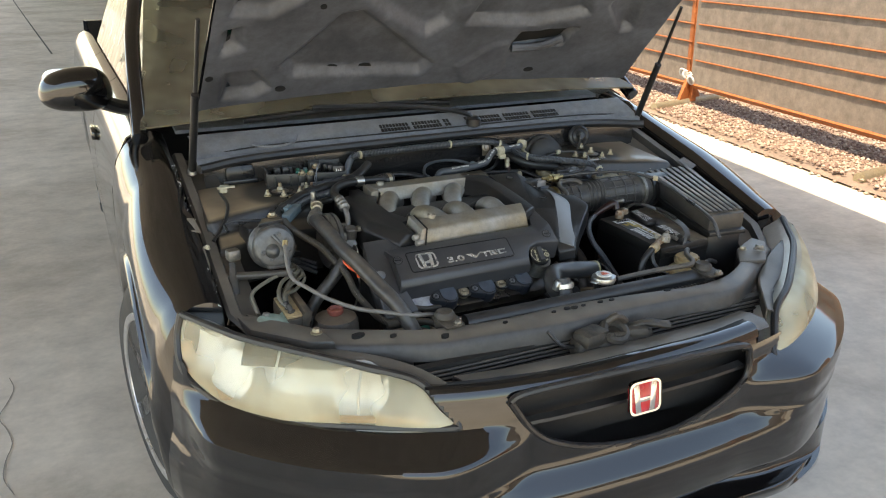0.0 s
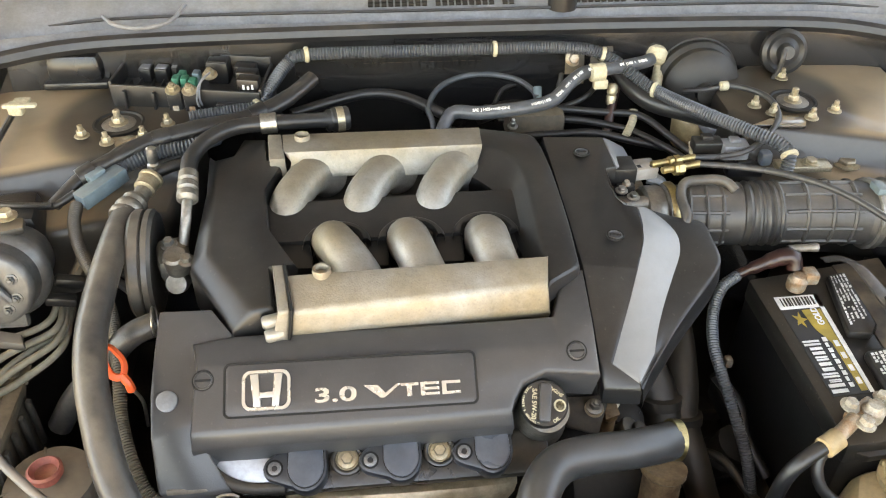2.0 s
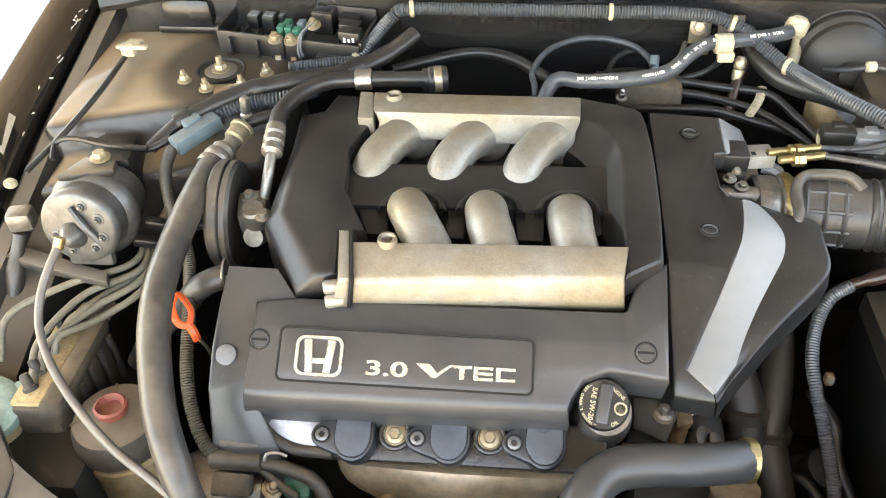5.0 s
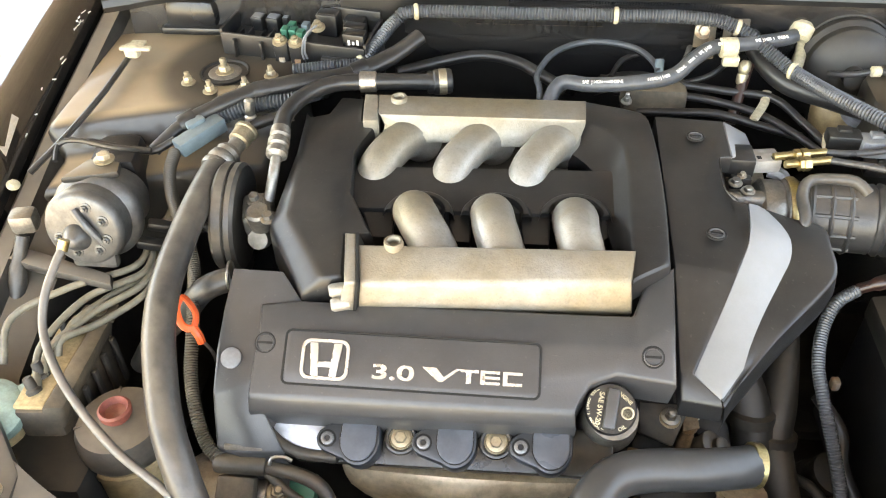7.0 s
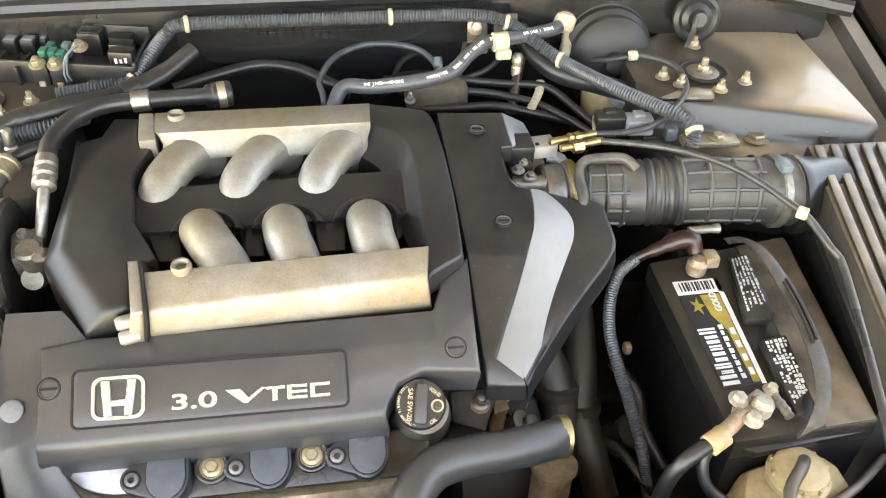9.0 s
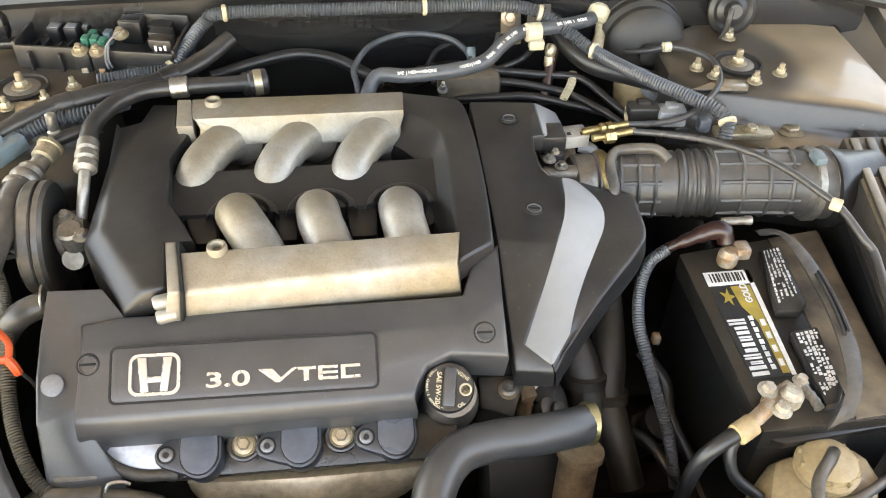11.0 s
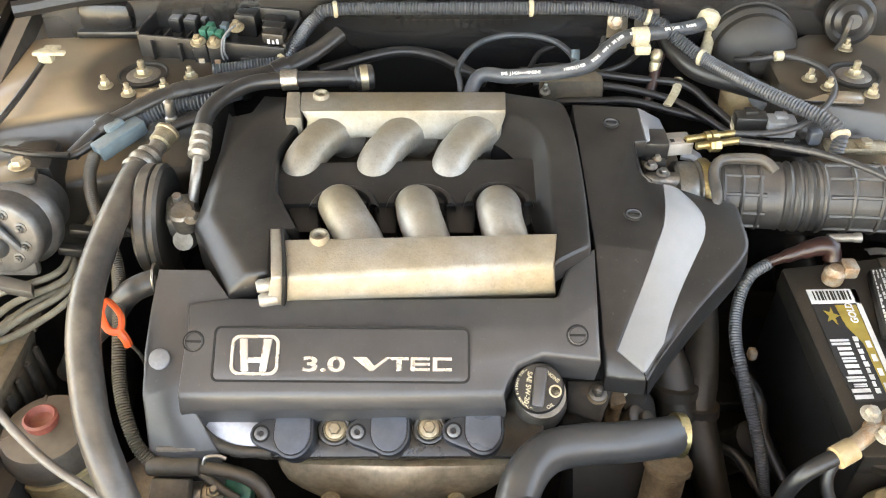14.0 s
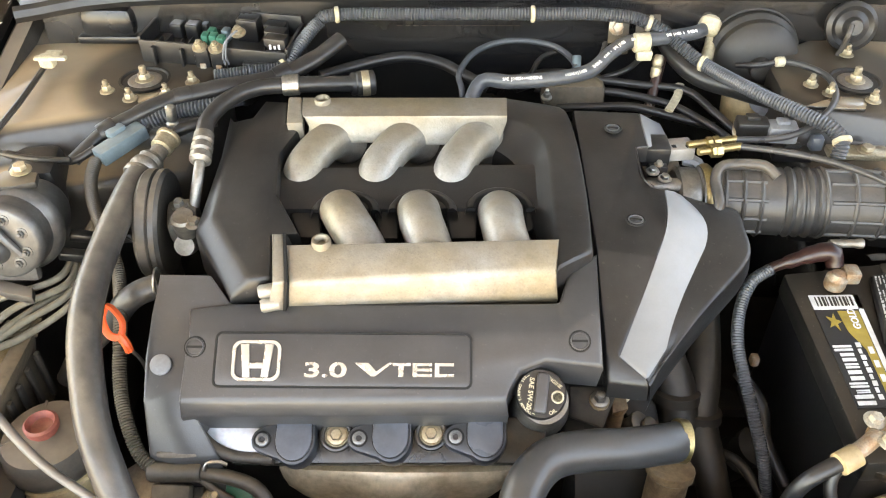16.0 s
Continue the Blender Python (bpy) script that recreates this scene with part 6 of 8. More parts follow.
path = glide([(0.002, 0.868, 0.805), (0.075, 0.868, 0.810), (0.120, 0.879, 0.815), (0.152, 0.915, 0.822), (0.177, 0.938, 0.826), (0.210, 0.943, 0.828), (0.278, 0.972, 0.824)], 0.0027)
words = "  SAE J1403    ENGINE             SAE J1403    ENGINE          "
for k, (p, q) in enumerate(zip(path, path[1:])):
    d = (q - p).normalized()
    n = V(0, -0.55, 0.83)
    n = (n - d * n.dot(d)).normalized()
    side = n.cross(d)
    m = Matrix((( d.x, side.x, n.x, p.x), (d.y, side.y, n.y, p.y), (d.z, side.z, n.z, p.z), (0, 0, 0, 1))) @ Matrix.Translation((0, -0.0015, 0))
    ch = words[k % len(words)]
    if ch != " ":
        lt = lettering(ch, m, 0.0062, 0.0003)
        bm = join(bm, lt) if bm else lt
    elif (k // 8) % 3 == 1 and random.random() < 0.85:
        bm = box(m, random.uniform(0.0009, 0.0019), random.uniform(0.002, 0.0040), 0.0005, 0, bm)
solo("hose_print", bm, white_mark, "worn white lettering printed along the heater hose", "print", kind="stuff")
bm = clip((0.198, 0.946, 0.818), 0.011, (1, 0.15, 0), w=0.022)
bm = box(Matrix.Translation((0.203, 0.940, 0.795)), 0.022, 0.012, 0.014, 0.003, bm)
solo("hose_clip", bm, cream, "cream plastic clip holding the heater hose", "clip")
bm = lathe([(0.011, -0.014), (0.016, -0.01), (0.017, 0.006), (0.012, 0.012), (0, 0.012)], facing((0.304, 1.005, 0.815), (0.3, 0.6, 0.7)), 20)
bm = tube([(0.314, 1.016, 0.805), (0.309, 0.993, 0.790), (0.299, 0.971, 0.775)], 0.009, 10, 0.01, bm=bm)
solo("hose_elbow", bm, cream, "cream plastic elbow at the hose's end", "elbow")
hose("vacuum_tube", [(-0.046, 0.880, 0.735), (-0.047, 0.891, 0.775), (-0.051, 0.925, 0.780), (-0.033, 0.964, 0.790), (-0.001, 0.994, 0.792), (0.040, 1.002, 0.793), (0.084, 0.991, 0.790), (0.106, 0.966, 0.785), (0.113, 0.946, 0.780)], 0.0042, hose_blue, "thin grey vacuum tube looping behind the engine", "tube")
solo("tube_joint", lathe([(0.006, -0.012), (0.0065, 0.01), (0.005, 0.012)], facing((0.114, 0.952, 0.782), (0, 0.5, 1)), 14), blue_clip, "teal plastic tube joint", "joint")
hose("vacuum_tube", [(0.053, 0.972, 0.755), (0.071, 1.005, 0.765), (0.109, 1.022, 0.770), (0.142, 1.030, 0.775)], 0.0038, rubber, "thin black vacuum tube", "tube")
hose("vacuum_tube", [(0.158, 1.043, 0.800), (0.161, 1.009, 0.790), (0.155, 0.996, 0.770)], 0.0038, grey_rubber, "thin grey vacuum tube", "tube")
hose("bulkhead_pipe", [(-0.248, 0.947, 0.765), (-0.186, 0.975, 0.770), (-0.131, 0.992, 0.772), (-0.081, 0.980, 0.770), (-0.045, 0.953, 0.765), (-0.009, 0.940, 0.750)], 0.008, rubber, "black pipe curving across the bulkhead", "pipe")
hose("bulkhead_pipe", [(0.030, 0.984, 0.730), (0.077, 1.001, 0.735), (0.119, 1.002, 0.730), (0.137, 0.963, 0.715)], 0.012, rubber, "black hose behind the intake", "pipe")
hose("ground_strap", [(0.141, 1.035, 0.795), (0.124, 1.039, 0.800), (0.145, 1.047, 0.805), (0.157, 1.028, 0.800)], 0.003, grey_rubber, "short pale looped wire", "wire")
for pts, r in (([(0.040, 0.985, 0.745), (0.095, 0.965, 0.752), (0.144, 0.957, 0.755), (0.206, 0.942, 0.755), (0.269, 0.935, 0.750), (0.301, 0.892, 0.740), (0.325, 0.858, 0.730)], 0.0055), ([(0.060, 0.965, 0.735), (0.125, 0.950, 0.742), (0.182, 0.935, 0.745), (0.243, 0.914, 0.740), (0.283, 0.878, 0.735), (0.319, 0.853, 0.720)], 0.0055), ([(0.230, 1.012, 0.780), (0.193, 0.972, 0.765), (0.153, 0.960, 0.755)], 0.004), ([(0.090, 0.930, 0.725), (0.145, 0.915, 0.735), (0.194, 0.906, 0.740), (0.256, 0.893, 0.730), (0.301, 0.880, 0.725)], 0.006)):
    hose("small_hose", pts, r, rubber, "small black hose behind the throttle side", "hose", group="small hoses")
hose("harness_sleeve", [(0.235, 1.022, 0.810), (0.252, 0.967, 0.790), (0.282, 0.930, 0.775), (0.338, 0.910, 0.765), (0.396, 0.890, 0.755)], 0.014, rubber, "smooth black loom sleeve below the conduit", "loom")
a, b = (0.235, 0.965, 0.785), (0.215, 0.916, 0.720)
dt = thing("dipstick_tube", "maroon dipstick tube with a metal collar", "dipstick", b)
part("tube", tube([a, Vector(a).lerp(Vector(b), 0.5), b], 0.0072, 10, 0.01), maroon, dt)
part("collar", lathe([(0.008, -0.018), (0.0095, -0.014), (0.0095, -0.002), (0.0075, 0), (0.0095, 0.004), (0.0095, 0.014), (0.006, 0.02)], facing((0.228, 0.955, 0.776), (0.1, 0.4, 1)) @ Matrix.Scale(0.85, 4), 14), zinc, dt)
bm = tube([(0.262, 0.945, 0.755), (0.255, 0.923, 0.748), (0.237, 0.891, 0.742)], 0.006, 6, 0.006, flat=0.4)
solo("cable_tie", bm, cream, "yellowed plastic strap hanging from the loom", "strap")

# air conditioning and steering pipes
ac = thing("refrigerant_hose", "black refrigerant hose with crimped alloy ends", "hose", (-0.356, 0.719, 0.794))
part("hose_body", tube([(-0.359, 0.741, 0.797), (-0.360, 0.774, 0.800), (-0.345, 0.814, 0.803), (-0.314, 0.841, 0.805), (-0.269, 0.850, 0.805), (-0.226, 0.862, 0.800), (-0.177, 0.881, 0.790)], 0.0105, 14, 0.008), rubber, ac)
part("band", clip((-0.269, 0.850, 0.805), 0.0115, (1, 0.1, 0), w=0.022), steel, ac)
m = facing((-0.357, 0.706, 0.785), Vector((-0.359, 0.745, 0.797)) - Vector((-0.357, 0.706, 0.785)))
part("crimp", lathe([(0.008, -0.004), (0.013, 0.0), (0.013, 0.008), (0.010, 0.011), (0.013, 0.014), (0.013, 0.022), (0.010, 0.025), (0.0125, 0.028), (0.012, 0.040)], m, 18), rough_metal, ac)
part("alloy_pipe", tube([(-0.357, 0.706, 0.785), (-0.358, 0.684, 0.770), (-0.363, 0.668, 0.745)], 0.0065, 12, 0.01), rough_metal, ac)
m = facing((-0.184, 0.881, 0.790), (1, 0.2, 0)) @ Matrix.Scale(0.74, 4)
bm = lathe([(0.012, -0.018), (0.019, -0.016), (0.021, -0.012), (0.020, -0.006), (0.0225, -0.003), (0.0225, 0.024), (0.020, 0.028), (0.010, 0.030), (0, 0.030)], m, 28)
rg = solo("hose_grommet", bm, rubber, "black rubber grommet with a brass coloured band", "grommet")
part("band", lathe([(0.0225, 0.004), (0.0233, 0.005), (0.0233, 0.017), (0.0225, 0.018)], m, 28), zinc, rg)

ps = thing("steering_hose", "fat grey steering return hose with brass coloured fitting", "hose", (-0.433, 0.707, 0.767))
part("hose_body", tube([(-0.432, 0.704, 0.767), (-0.433, 0.653, 0.768), (-0.432, 0.573, 0.764), (-0.429, 0.507, 0.755), (-0.419, 0.454, 0.745), (-0.406, 0.411, 0.728), (-0.392, 0.373, 0.708), (-0.376, 0.344, 0.688), (-0.360, 0.320, 0.660), (-0.343, 0.298, 0.620)], 0.0165, 18, 0.01), grey_rubber, ps)
d = Vector((-0.421, 0.736, 0.772)) - Vector((-0.436, 0.699, 0.765))
m = facing((-0.434, 0.702, 0.766), d)
part("crimp", lathe([(0.017, -0.006), (0.0185, -0.003), (0.0185, 0.003), (0.0165, 0.006), (0.0185, 0.010), (0.0175, 0.018), (0.0155, 0.020), (0.0165, 0.026), (0.013, 0.032)], m, 22), rough_metal, ps)
part("alloy_pipe", tube([(-0.424, 0.720, 0.770), (-0.417, 0.741, 0.775), (-0.412, 0.765, 0.778)], 0.0105, 14, 0.008), rough_metal, ps)
m = facing((-0.414, 0.752, 0.778), Vector((-0.407, 0.777, 0.782)) - Vector((-0.419, 0.736, 0.774)))
part("union", lathe([(0.010, -0.010), (0.0135, -0.008), (0.0135, 0.008), (0.0155, 0.009), (0.0155, 0.013), (0.010, 0.015)], m, 20), zinc, ps)
part("valve_cap", lathe([(0.0075, 0), (0.0075, 0.008), (0.0055, 0.010), (0.0065, 0.013), (0.0065, 0.030), (0.004, 0.032), (0, 0.032)], facing((-0.412, 0.787, 0.778), (0.05, 0.1, 1)), 16), steel, ps)
part("branch_pipe", tube([(-0.410, 0.781, 0.776), (-0.390, 0.791, 0.780), (-0.361, 0.804, 0.780)], 0.008, 10, 0.01), rubber, ps)
line = [(-0.528, 0.741, 0.760), (-0.502, 0.777, 0.775), (-0.473, 0.797, 0.785), (-0.425, 0.827, 0.795), (-0.364, 0.850, 0.800), (-0.302, 0.873, 0.800), (-0.250, 0.906, 0.810), (-0.211, 0.942, 0.825)]
ls = thing("loom_sleeve", "smooth black taped loom sleeve over the tower", "loom", line[0])
part("sleeve", tube(line, [0.0095, 0.0105, 0.012, 0.013, 0.0135, 0.0135, 0.013, 0.012], 16, 0.006, flat=0.8), rubber, ls)
for a, b in ((1, 2), (3, 4), (5, 6)):
    p, q = V(line[a]), V(line[b])
    part("tape_wrap", lathe([(0.0126, -0.011), (0.0132, -0.009), (0.0134, 0.009), (0.0126, 0.011)], facing(p.lerp(q, 0.3), q - p) @ Matrix.Diagonal((0.98, 0.98, 1, 1)), 18), rubber, ls)
hose("loom_sleeve", [(-0.608, 0.740, 0.770), (-0.568, 0.738, 0.765), (-0.527, 0.738, 0.762), (-0.502, 0.753, 0.770)], 0.005, rubber, "thin dusty black cable", "cable")

# pulley, tensioner, pipes low on the belt side
pl = thing("pulley", "black belt pulley with ribbed rim", "pulley", (-0.399, 0.661, 0.729))
m = facing(Vector((-0.399, 0.667, 0.720)), (-1, -0.06, 0.05))
part("rim", lathe([(0.030, 0.0), (0.062, -0.004), (0.066, 0.0), (0.066, 0.006), (0.063, 0.008), (0.066, 0.010), (0.066, 0.020), (0.062, 0.024), (0.052, 0.018), (0.03, 0.012), (0, 0.014)], m, 40), grey_rubber, pl)
part("hub", lathe([(0.022, 0.010), (0.022, 0.02), (0.010, 0.022), (0, 0.022)], m, 18), rough_metal, pl)
tn = thing("pipe_union", "dull alloy pipe union block with bolts", "union", (-0.369, 0.654, 0.735))
part("body", box(facing((-0.374, 0.659, 0.715), (0, -0.1, 1), 12), 0.036, 0.046, 0.035, 0.008), rough_metal, tn)
for p in ((-0.377, 0.661, 0.752), (-0.351, 0.627, 0.752)):
    part("bolt", bolt(p, (0, -0.2, 1), 0.0065, 0.008), rough_metal, tn)
part("boss", lathe([(0.014, -0.02), (0.015, 0.004), (0.012, 0.007), (0, 0.007)], facing((-0.366, 0.637, 0.750), (0, -0.2, 1)), 18), rough_metal, tn)
part("stub", lathe([(0.012, -0.03), (0.014, 0), (0.012, 0.012), (0, 0.012)], facing((-0.369, 0.636, 0.715), (0, -0.8, 0.4)), 16), rough_metal, tn)
hose("bypass_hose", [(-0.382, 0.564, 0.715), (-0.402, 0.556, 0.712), (-0.419, 0.552, 0.700), (-0.443, 0.550, 0.670), (-0.484, 0.543, 0.630), (-0.510, 0.535, 0.590)], 0.014, grey_rubber, "grey bypass hose leaving the engine cover", "hose")
bm = torus(facing((-0.382, 0.561, 0.722), (1, 0.1, 0)), 0.016, 0.0015, 20, 6)
solo("hose_spring_clip", bm, steel, "bright steel spring clip", "clip")
# red pull ring
m = facing((-0.417, 0.508, 0.715), (0.15, -0.75, 0.65), 0)
dp = thing("dipstick", "orange red dipstick with a pull ring", "dipstick", (-0.417, 0.508, 0.715))
bm = tube([Vector(q) for q in ((-0.423, 0.519, 0.728), (-0.424, 0.504, 0.722), (-0.415, 0.491, 0.712), (-0.405, 0.493, 0.708), (-0.405, 0.506, 0.716), (-0.416, 0.516, 0.726), (-0.423, 0.519, 0.728))], 0.0042, 8, 0.003, flat=0.6)
part("ring", bm, red_plastic, dp)
part("stem", tube([(-0.407, 0.495, 0.708), (-0.400, 0.490, 0.700), (-0.399, 0.490, 0.690)], 0.005, 8, 0.005), red_plastic, dp)
part("rod", tube([(-0.400, 0.492, 0.692), (-0.395, 0.500, 0.660), (-0.405, 0.519, 0.600)], 0.0022, 6, 0.01), steel, dp)
for k, pts in enumerate(([(-0.499, 0.776, 0.660), (-0.469, 0.759, 0.655), (-0.428, 0.736, 0.640)], [(-0.502, 0.758, 0.655), (-0.468, 0.741, 0.650), (-0.432, 0.719, 0.635)], [(-0.502, 0.741, 0.650), (-0.473, 0.727, 0.645), (-0.436, 0.702, 0.630)])):
    hose("belt_side_pipe", pts, 0.006, rubber, "thin black pipe beside the pulley", "pipe", group="belt side pipes")

# cruise actuator: dusty metal drum on a bracket
cr = thing("cruise_actuator", "dusty grey drum shaped actuator on a bracket", "actuator", (-0.609, 0.618, 0.700))
ax = Vector((0.0, -0.97, 0.22)).normalized()
c = Vector((-0.558, 0.593, 0.752))
m = facing(c, ax) @ Matrix.Scale(0.88, 4)
part("face", lathe([(0.052, -0.012), (0.053, -0.004), (0.050, 0.002), (0.046, 0.004), (0.030, 0.004), (0, 0.004)], m, 48), drum, cr)
part("drum", lathe([(0.0, -0.115), (0.040, -0.112), (0.046, -0.10), (0.048, -0.052), (0.060, -0.050), (0.061, -0.040), (0.058, -0.034), (0.052, -0.030), (0.052, -0.008)], m, 48), drum, cr)
part("skirt", box(m @ pose(0.006, -0.036, -0.014), 0.062, 0.042, 0.016, 0.006), drum, cr)
part("hub", lathe([(0.019, 0.003), (0.017, 0.010), (0.013, 0.016), (0.008, 0.022), (0.005, 0.024), (0, 0.024)], m @ pose(-0.008, -0.010, 0), 22), drum, cr)
part("rib", tube([m @ V(-0.004, 0.030, 0.006), m @ V(0.010, 0.010, 0.010), m @ V(0.026, -0.016, 0.006)], 0.0045, 8, 0.006), drum, cr)
for a in (-110, -55, -20, 25, 70, 200):
    part("bolt", bolt(m @ V(0.034 * math.cos(radians(a)), 0.034 * math.sin(radians(a)), 0.004), ax, 0.0045, 0.004, 0.003), drum, cr)
part("bracket", slab([(-0.698, 0.621, 0.700), (-0.641, 0.610, 0.700), (-0.534, 0.577, 0.700), (-0.526, 0.558, 0.700), (-0.635, 0.583, 0.700), (-0.685, 0.598, 0.700)], 0.012, 0.003), slam_paint, cr)
part("top_plate", slab([(-0.585, 0.624, 0.800), (-0.568, 0.664, 0.800), (-0.528, 0.661, 0.800), (-0.523, 0.641, 0.800), (-0.549, 0.635, 0.798)], 0.010, 0.003), dome_paint, cr)
part("top_bolt", bolt((-0.545, 0.658, 0.803), (0, 0, 1), 0.008, 0.008), zinc, cr)
part("motor", box(Matrix.Translation((-0.573, 0.733, 0.700)) @ pose(0, 0, 0, 0, 0, 10), 0.06, 0.07, 0.07, 0.014), plastic, cr)
hose("actuator_cable", [(-0.548, 0.539, 0.775), (-0.552, 0.519, 0.765), (-0.557, 0.491, 0.745), (-0.554, 0.464, 0.722), (-0.529, 0.428, 0.708), (-0.494, 0.394, 0.690), (-0.446, 0.358, 0.675), (-0.398, 0.330, 0.670), (-0.350, 0.304, 0.665), (-0.306, 0.299, 0.660), (-0.269, 0.294, 0.645)], 0.0045, surface("pale grey cable", (0.16, 0.153, 0.145), 0.40, dust=TAN, settled=0.3), "pale grey control cable arching to the slam panel", "cable")
solo("cable_ferrule", lathe([(0.006, -0.006), (0.006, 0.006)], facing((-0.548, 0.538, 0.776), (0.2, 0.4, 0.6)), 12), brass, "small brass cable end ferrule", "ferrule")
sb = thing("side_sensor", "dusty grey bracket with a hanging pipe", "bracket", (-0.656, 0.627, 0.720))
part("block", box(Matrix.Translation((-0.647, 0.620, 0.725)) @ pose(0, 0, 0, 0, 0, 12), 0.030, 0.026, 0.026, 0.006), rough_metal, sb)
part("pipe", tube([(-0.652, 0.612, 0.720), (-0.657, 0.589, 0.690), (-0.660, 0.562, 0.650), (-0.677, 0.551, 0.600)], [0.008, 0.011, 0.011, 0.009], 12, 0.01), grey_rubber, sb)
solo("panel_bolt", bolt((-0.693, 0.683, 0.740), (0.4, -0.2, 1), 0.0055, 0.006), cream, "cream headed plastic fastener on the inner wing", "fastener")
bm = slab([(-0.707, 0.715, 0.775), (-0.719, 0.767, 0.790), (-0.705, 0.758, 0.790), (-0.699, 0.701, 0.772), (-0.718, 0.718, 0.775)], 0.002, 0, 0, None, (0.6, 0, 0.8))
solo("panel_label", bm, dusty_lip, "faded cream sticker on the inner wing", "label")
bm = slab([(0.752, 0.795, 0.775), (0.748, 0.733, 0.765), (0.724, 0.728, 0.755), (0.728, 0.790, 0.768)], 0.002, 0, 0, None, (-0.6, 0, 0.8))
solo("panel_label", bm, trim_grey, "faded grey sticker on the inner wing", "label")
solo("trim_bracket", tube([(-0.639, 0.703, 0.765), (-0.642, 0.726, 0.775), (-0.616, 0.729, 0.780), (-0.573, 0.723, 0.776), (-0.522, 0.724, 0.772)], 0.0035, 8), rubber, "thin dusty black wire looped behind the actuator", "wire")

# brake pipes and their block
blk = thing("brake_block", "dust caked brake pressure block with pipe unions", "brake part", (-0.614, 0.520, 0.550))
dust_cake = surface("caked pale dust", (0.44, 0.32, 0.17), 0.9, second=(0.22, 0.155, 0.085), scale=30, bump=0.4, grain=140)
dusty = surface("dust caked casting", (0.060, 0.049, 0.037), 0.75, second=(0.125, 0.096, 0.064), amount=0.9, scale=18, dust=TAN, settled=0.40, bump=0.3, grain=120)
top = [Vector(q) for q in ((-0.585, 0.406, 0.655), (-0.588, 0.528, 0.655), (-0.535, 0.541, 0.655), (-0.538, 0.410, 0.655))]
part("body", slab(top, 0.10, 0.006), dusty, blk)
part("top_plate", slab([(-0.584, 0.410, 0.661), (-0.586, 0.524, 0.661), (-0.549, 0.530, 0.661), (-0.551, 0.412, 0.661)], 0.006, 0.002), dust_cake, blk, "thick pale dust on the block's top")
part("lower_body", box(Matrix.Translation((top[0] + top[3]) / 2 + V(0.01, -0.02, -0.15)), 0.11, 0.09, 0.11, 0.012), near_black, blk)
part("side_plate", slab([(-0.548, 0.405, 0.667), (-0.546, 0.535, 0.667), (-0.530, 0.546, 0.662), (-0.528, 0.412, 0.662)], 0.05, 0.004), dusty, blk, "brown dusted folded side plate")
part("mount_ear", slab([(-0.575, 0.530, 0.663), (-0.570, 0.562, 0.662), (-0.530, 0.566, 0.662), (-0.528, 0.540, 0.661)], 0.006, 0.002), dusty, blk)
part("ear_bolt", bolt((-0.549, 0.552, 0.662), (0, 0, 1), 0.006, 0.006), zinc, blk)
for k in range(5):
    part("body_rib", box(Matrix.Translation((-0.5325 + 0.004, 0.430 + 0.024 * k, 0.575)), 0.006, 0.008, 0.070, 0.002), grime, blk)
for p in ((-0.568, 0.513, 0.660), (-0.573, 0.487, 0.660), (-0.570, 0.452, 0.660), (-0.569, 0.431, 0.660), (-0.557, 0.522, 0.660)):
    part("union", lathe([(0.0085, 0), (0.0085, 0.004), (0.0060, 0.006), (0.0055, 0.016), (0.0045, 0.019), (0, 0.019)], facing(p, (-0.35, 0.30, 1)), 10), grime, blk, "grimy union nut")
pipe_mat = surface("olive coated pipe", (0.165, 0.155, 0.122), 0.42, second=(0.24, 0.215, 0.165), scale=16, dust=TAN, settled=0.35)
for k, (st, a1, a2, e1, e2) in enumerate((((-0.515, 0.649, 0.690), (-0.518, 0.601, 0.690), (-0.579, 0.561, 0.690), (-0.632, 0.516, 0.680), (-0.631, 0.474, 0.650)), ((-0.513, 0.649, 0.685), (-0.507, 0.597, 0.685), (-0.557, 0.549, 0.685), (-0.582, 0.481, 0.675), (-0.566, 0.433, 0.662)),
                                           ((-0.511, 0.655, 0.680), (-0.501, 0.588, 0.680), (-0.545, 0.537, 0.675), (-0.571, 0.480, 0.675), (-0.566, 0.449, 0.662)), ((-0.508, 0.656, 0.675), (-0.498, 0.582, 0.672), (-0.534, 0.531, 0.668), (-0.563, 0.495, 0.675), (-0.566, 0.481, 0.662)),
                                           ((-0.505, 0.651, 0.670), (-0.504, 0.607, 0.672), (-0.536, 0.566, 0.675), (-0.560, 0.516, 0.678), (-0.566, 0.510, 0.662)))):
    hose("brake_pipe", [st, a1, a2, e1, e2], 0.0042, pipe_mat, "olive coated steel brake pipe", "pipe", group="brake pipes")
bm = None
for p in ((-0.509, 0.634, 0.692), (-0.503, 0.659, 0.700)):
    bm = box(Matrix.Translation(p) @ pose(0, 0, 0, 0, 20, 15), 0.034, 0.014, 0.012, 0.003, bm)
solo("pipe_clip", bm, plastic, "black plastic clip gathering the brake pipes", "clip")
solo("dusty_hose", tube([(-0.504, 0.665, 0.700), (-0.494, 0.676, 0.710), (-0.494, 0.698, 0.715)], 0.007, 8), dusty, "short dusty hose above the pipe clip", "hose")

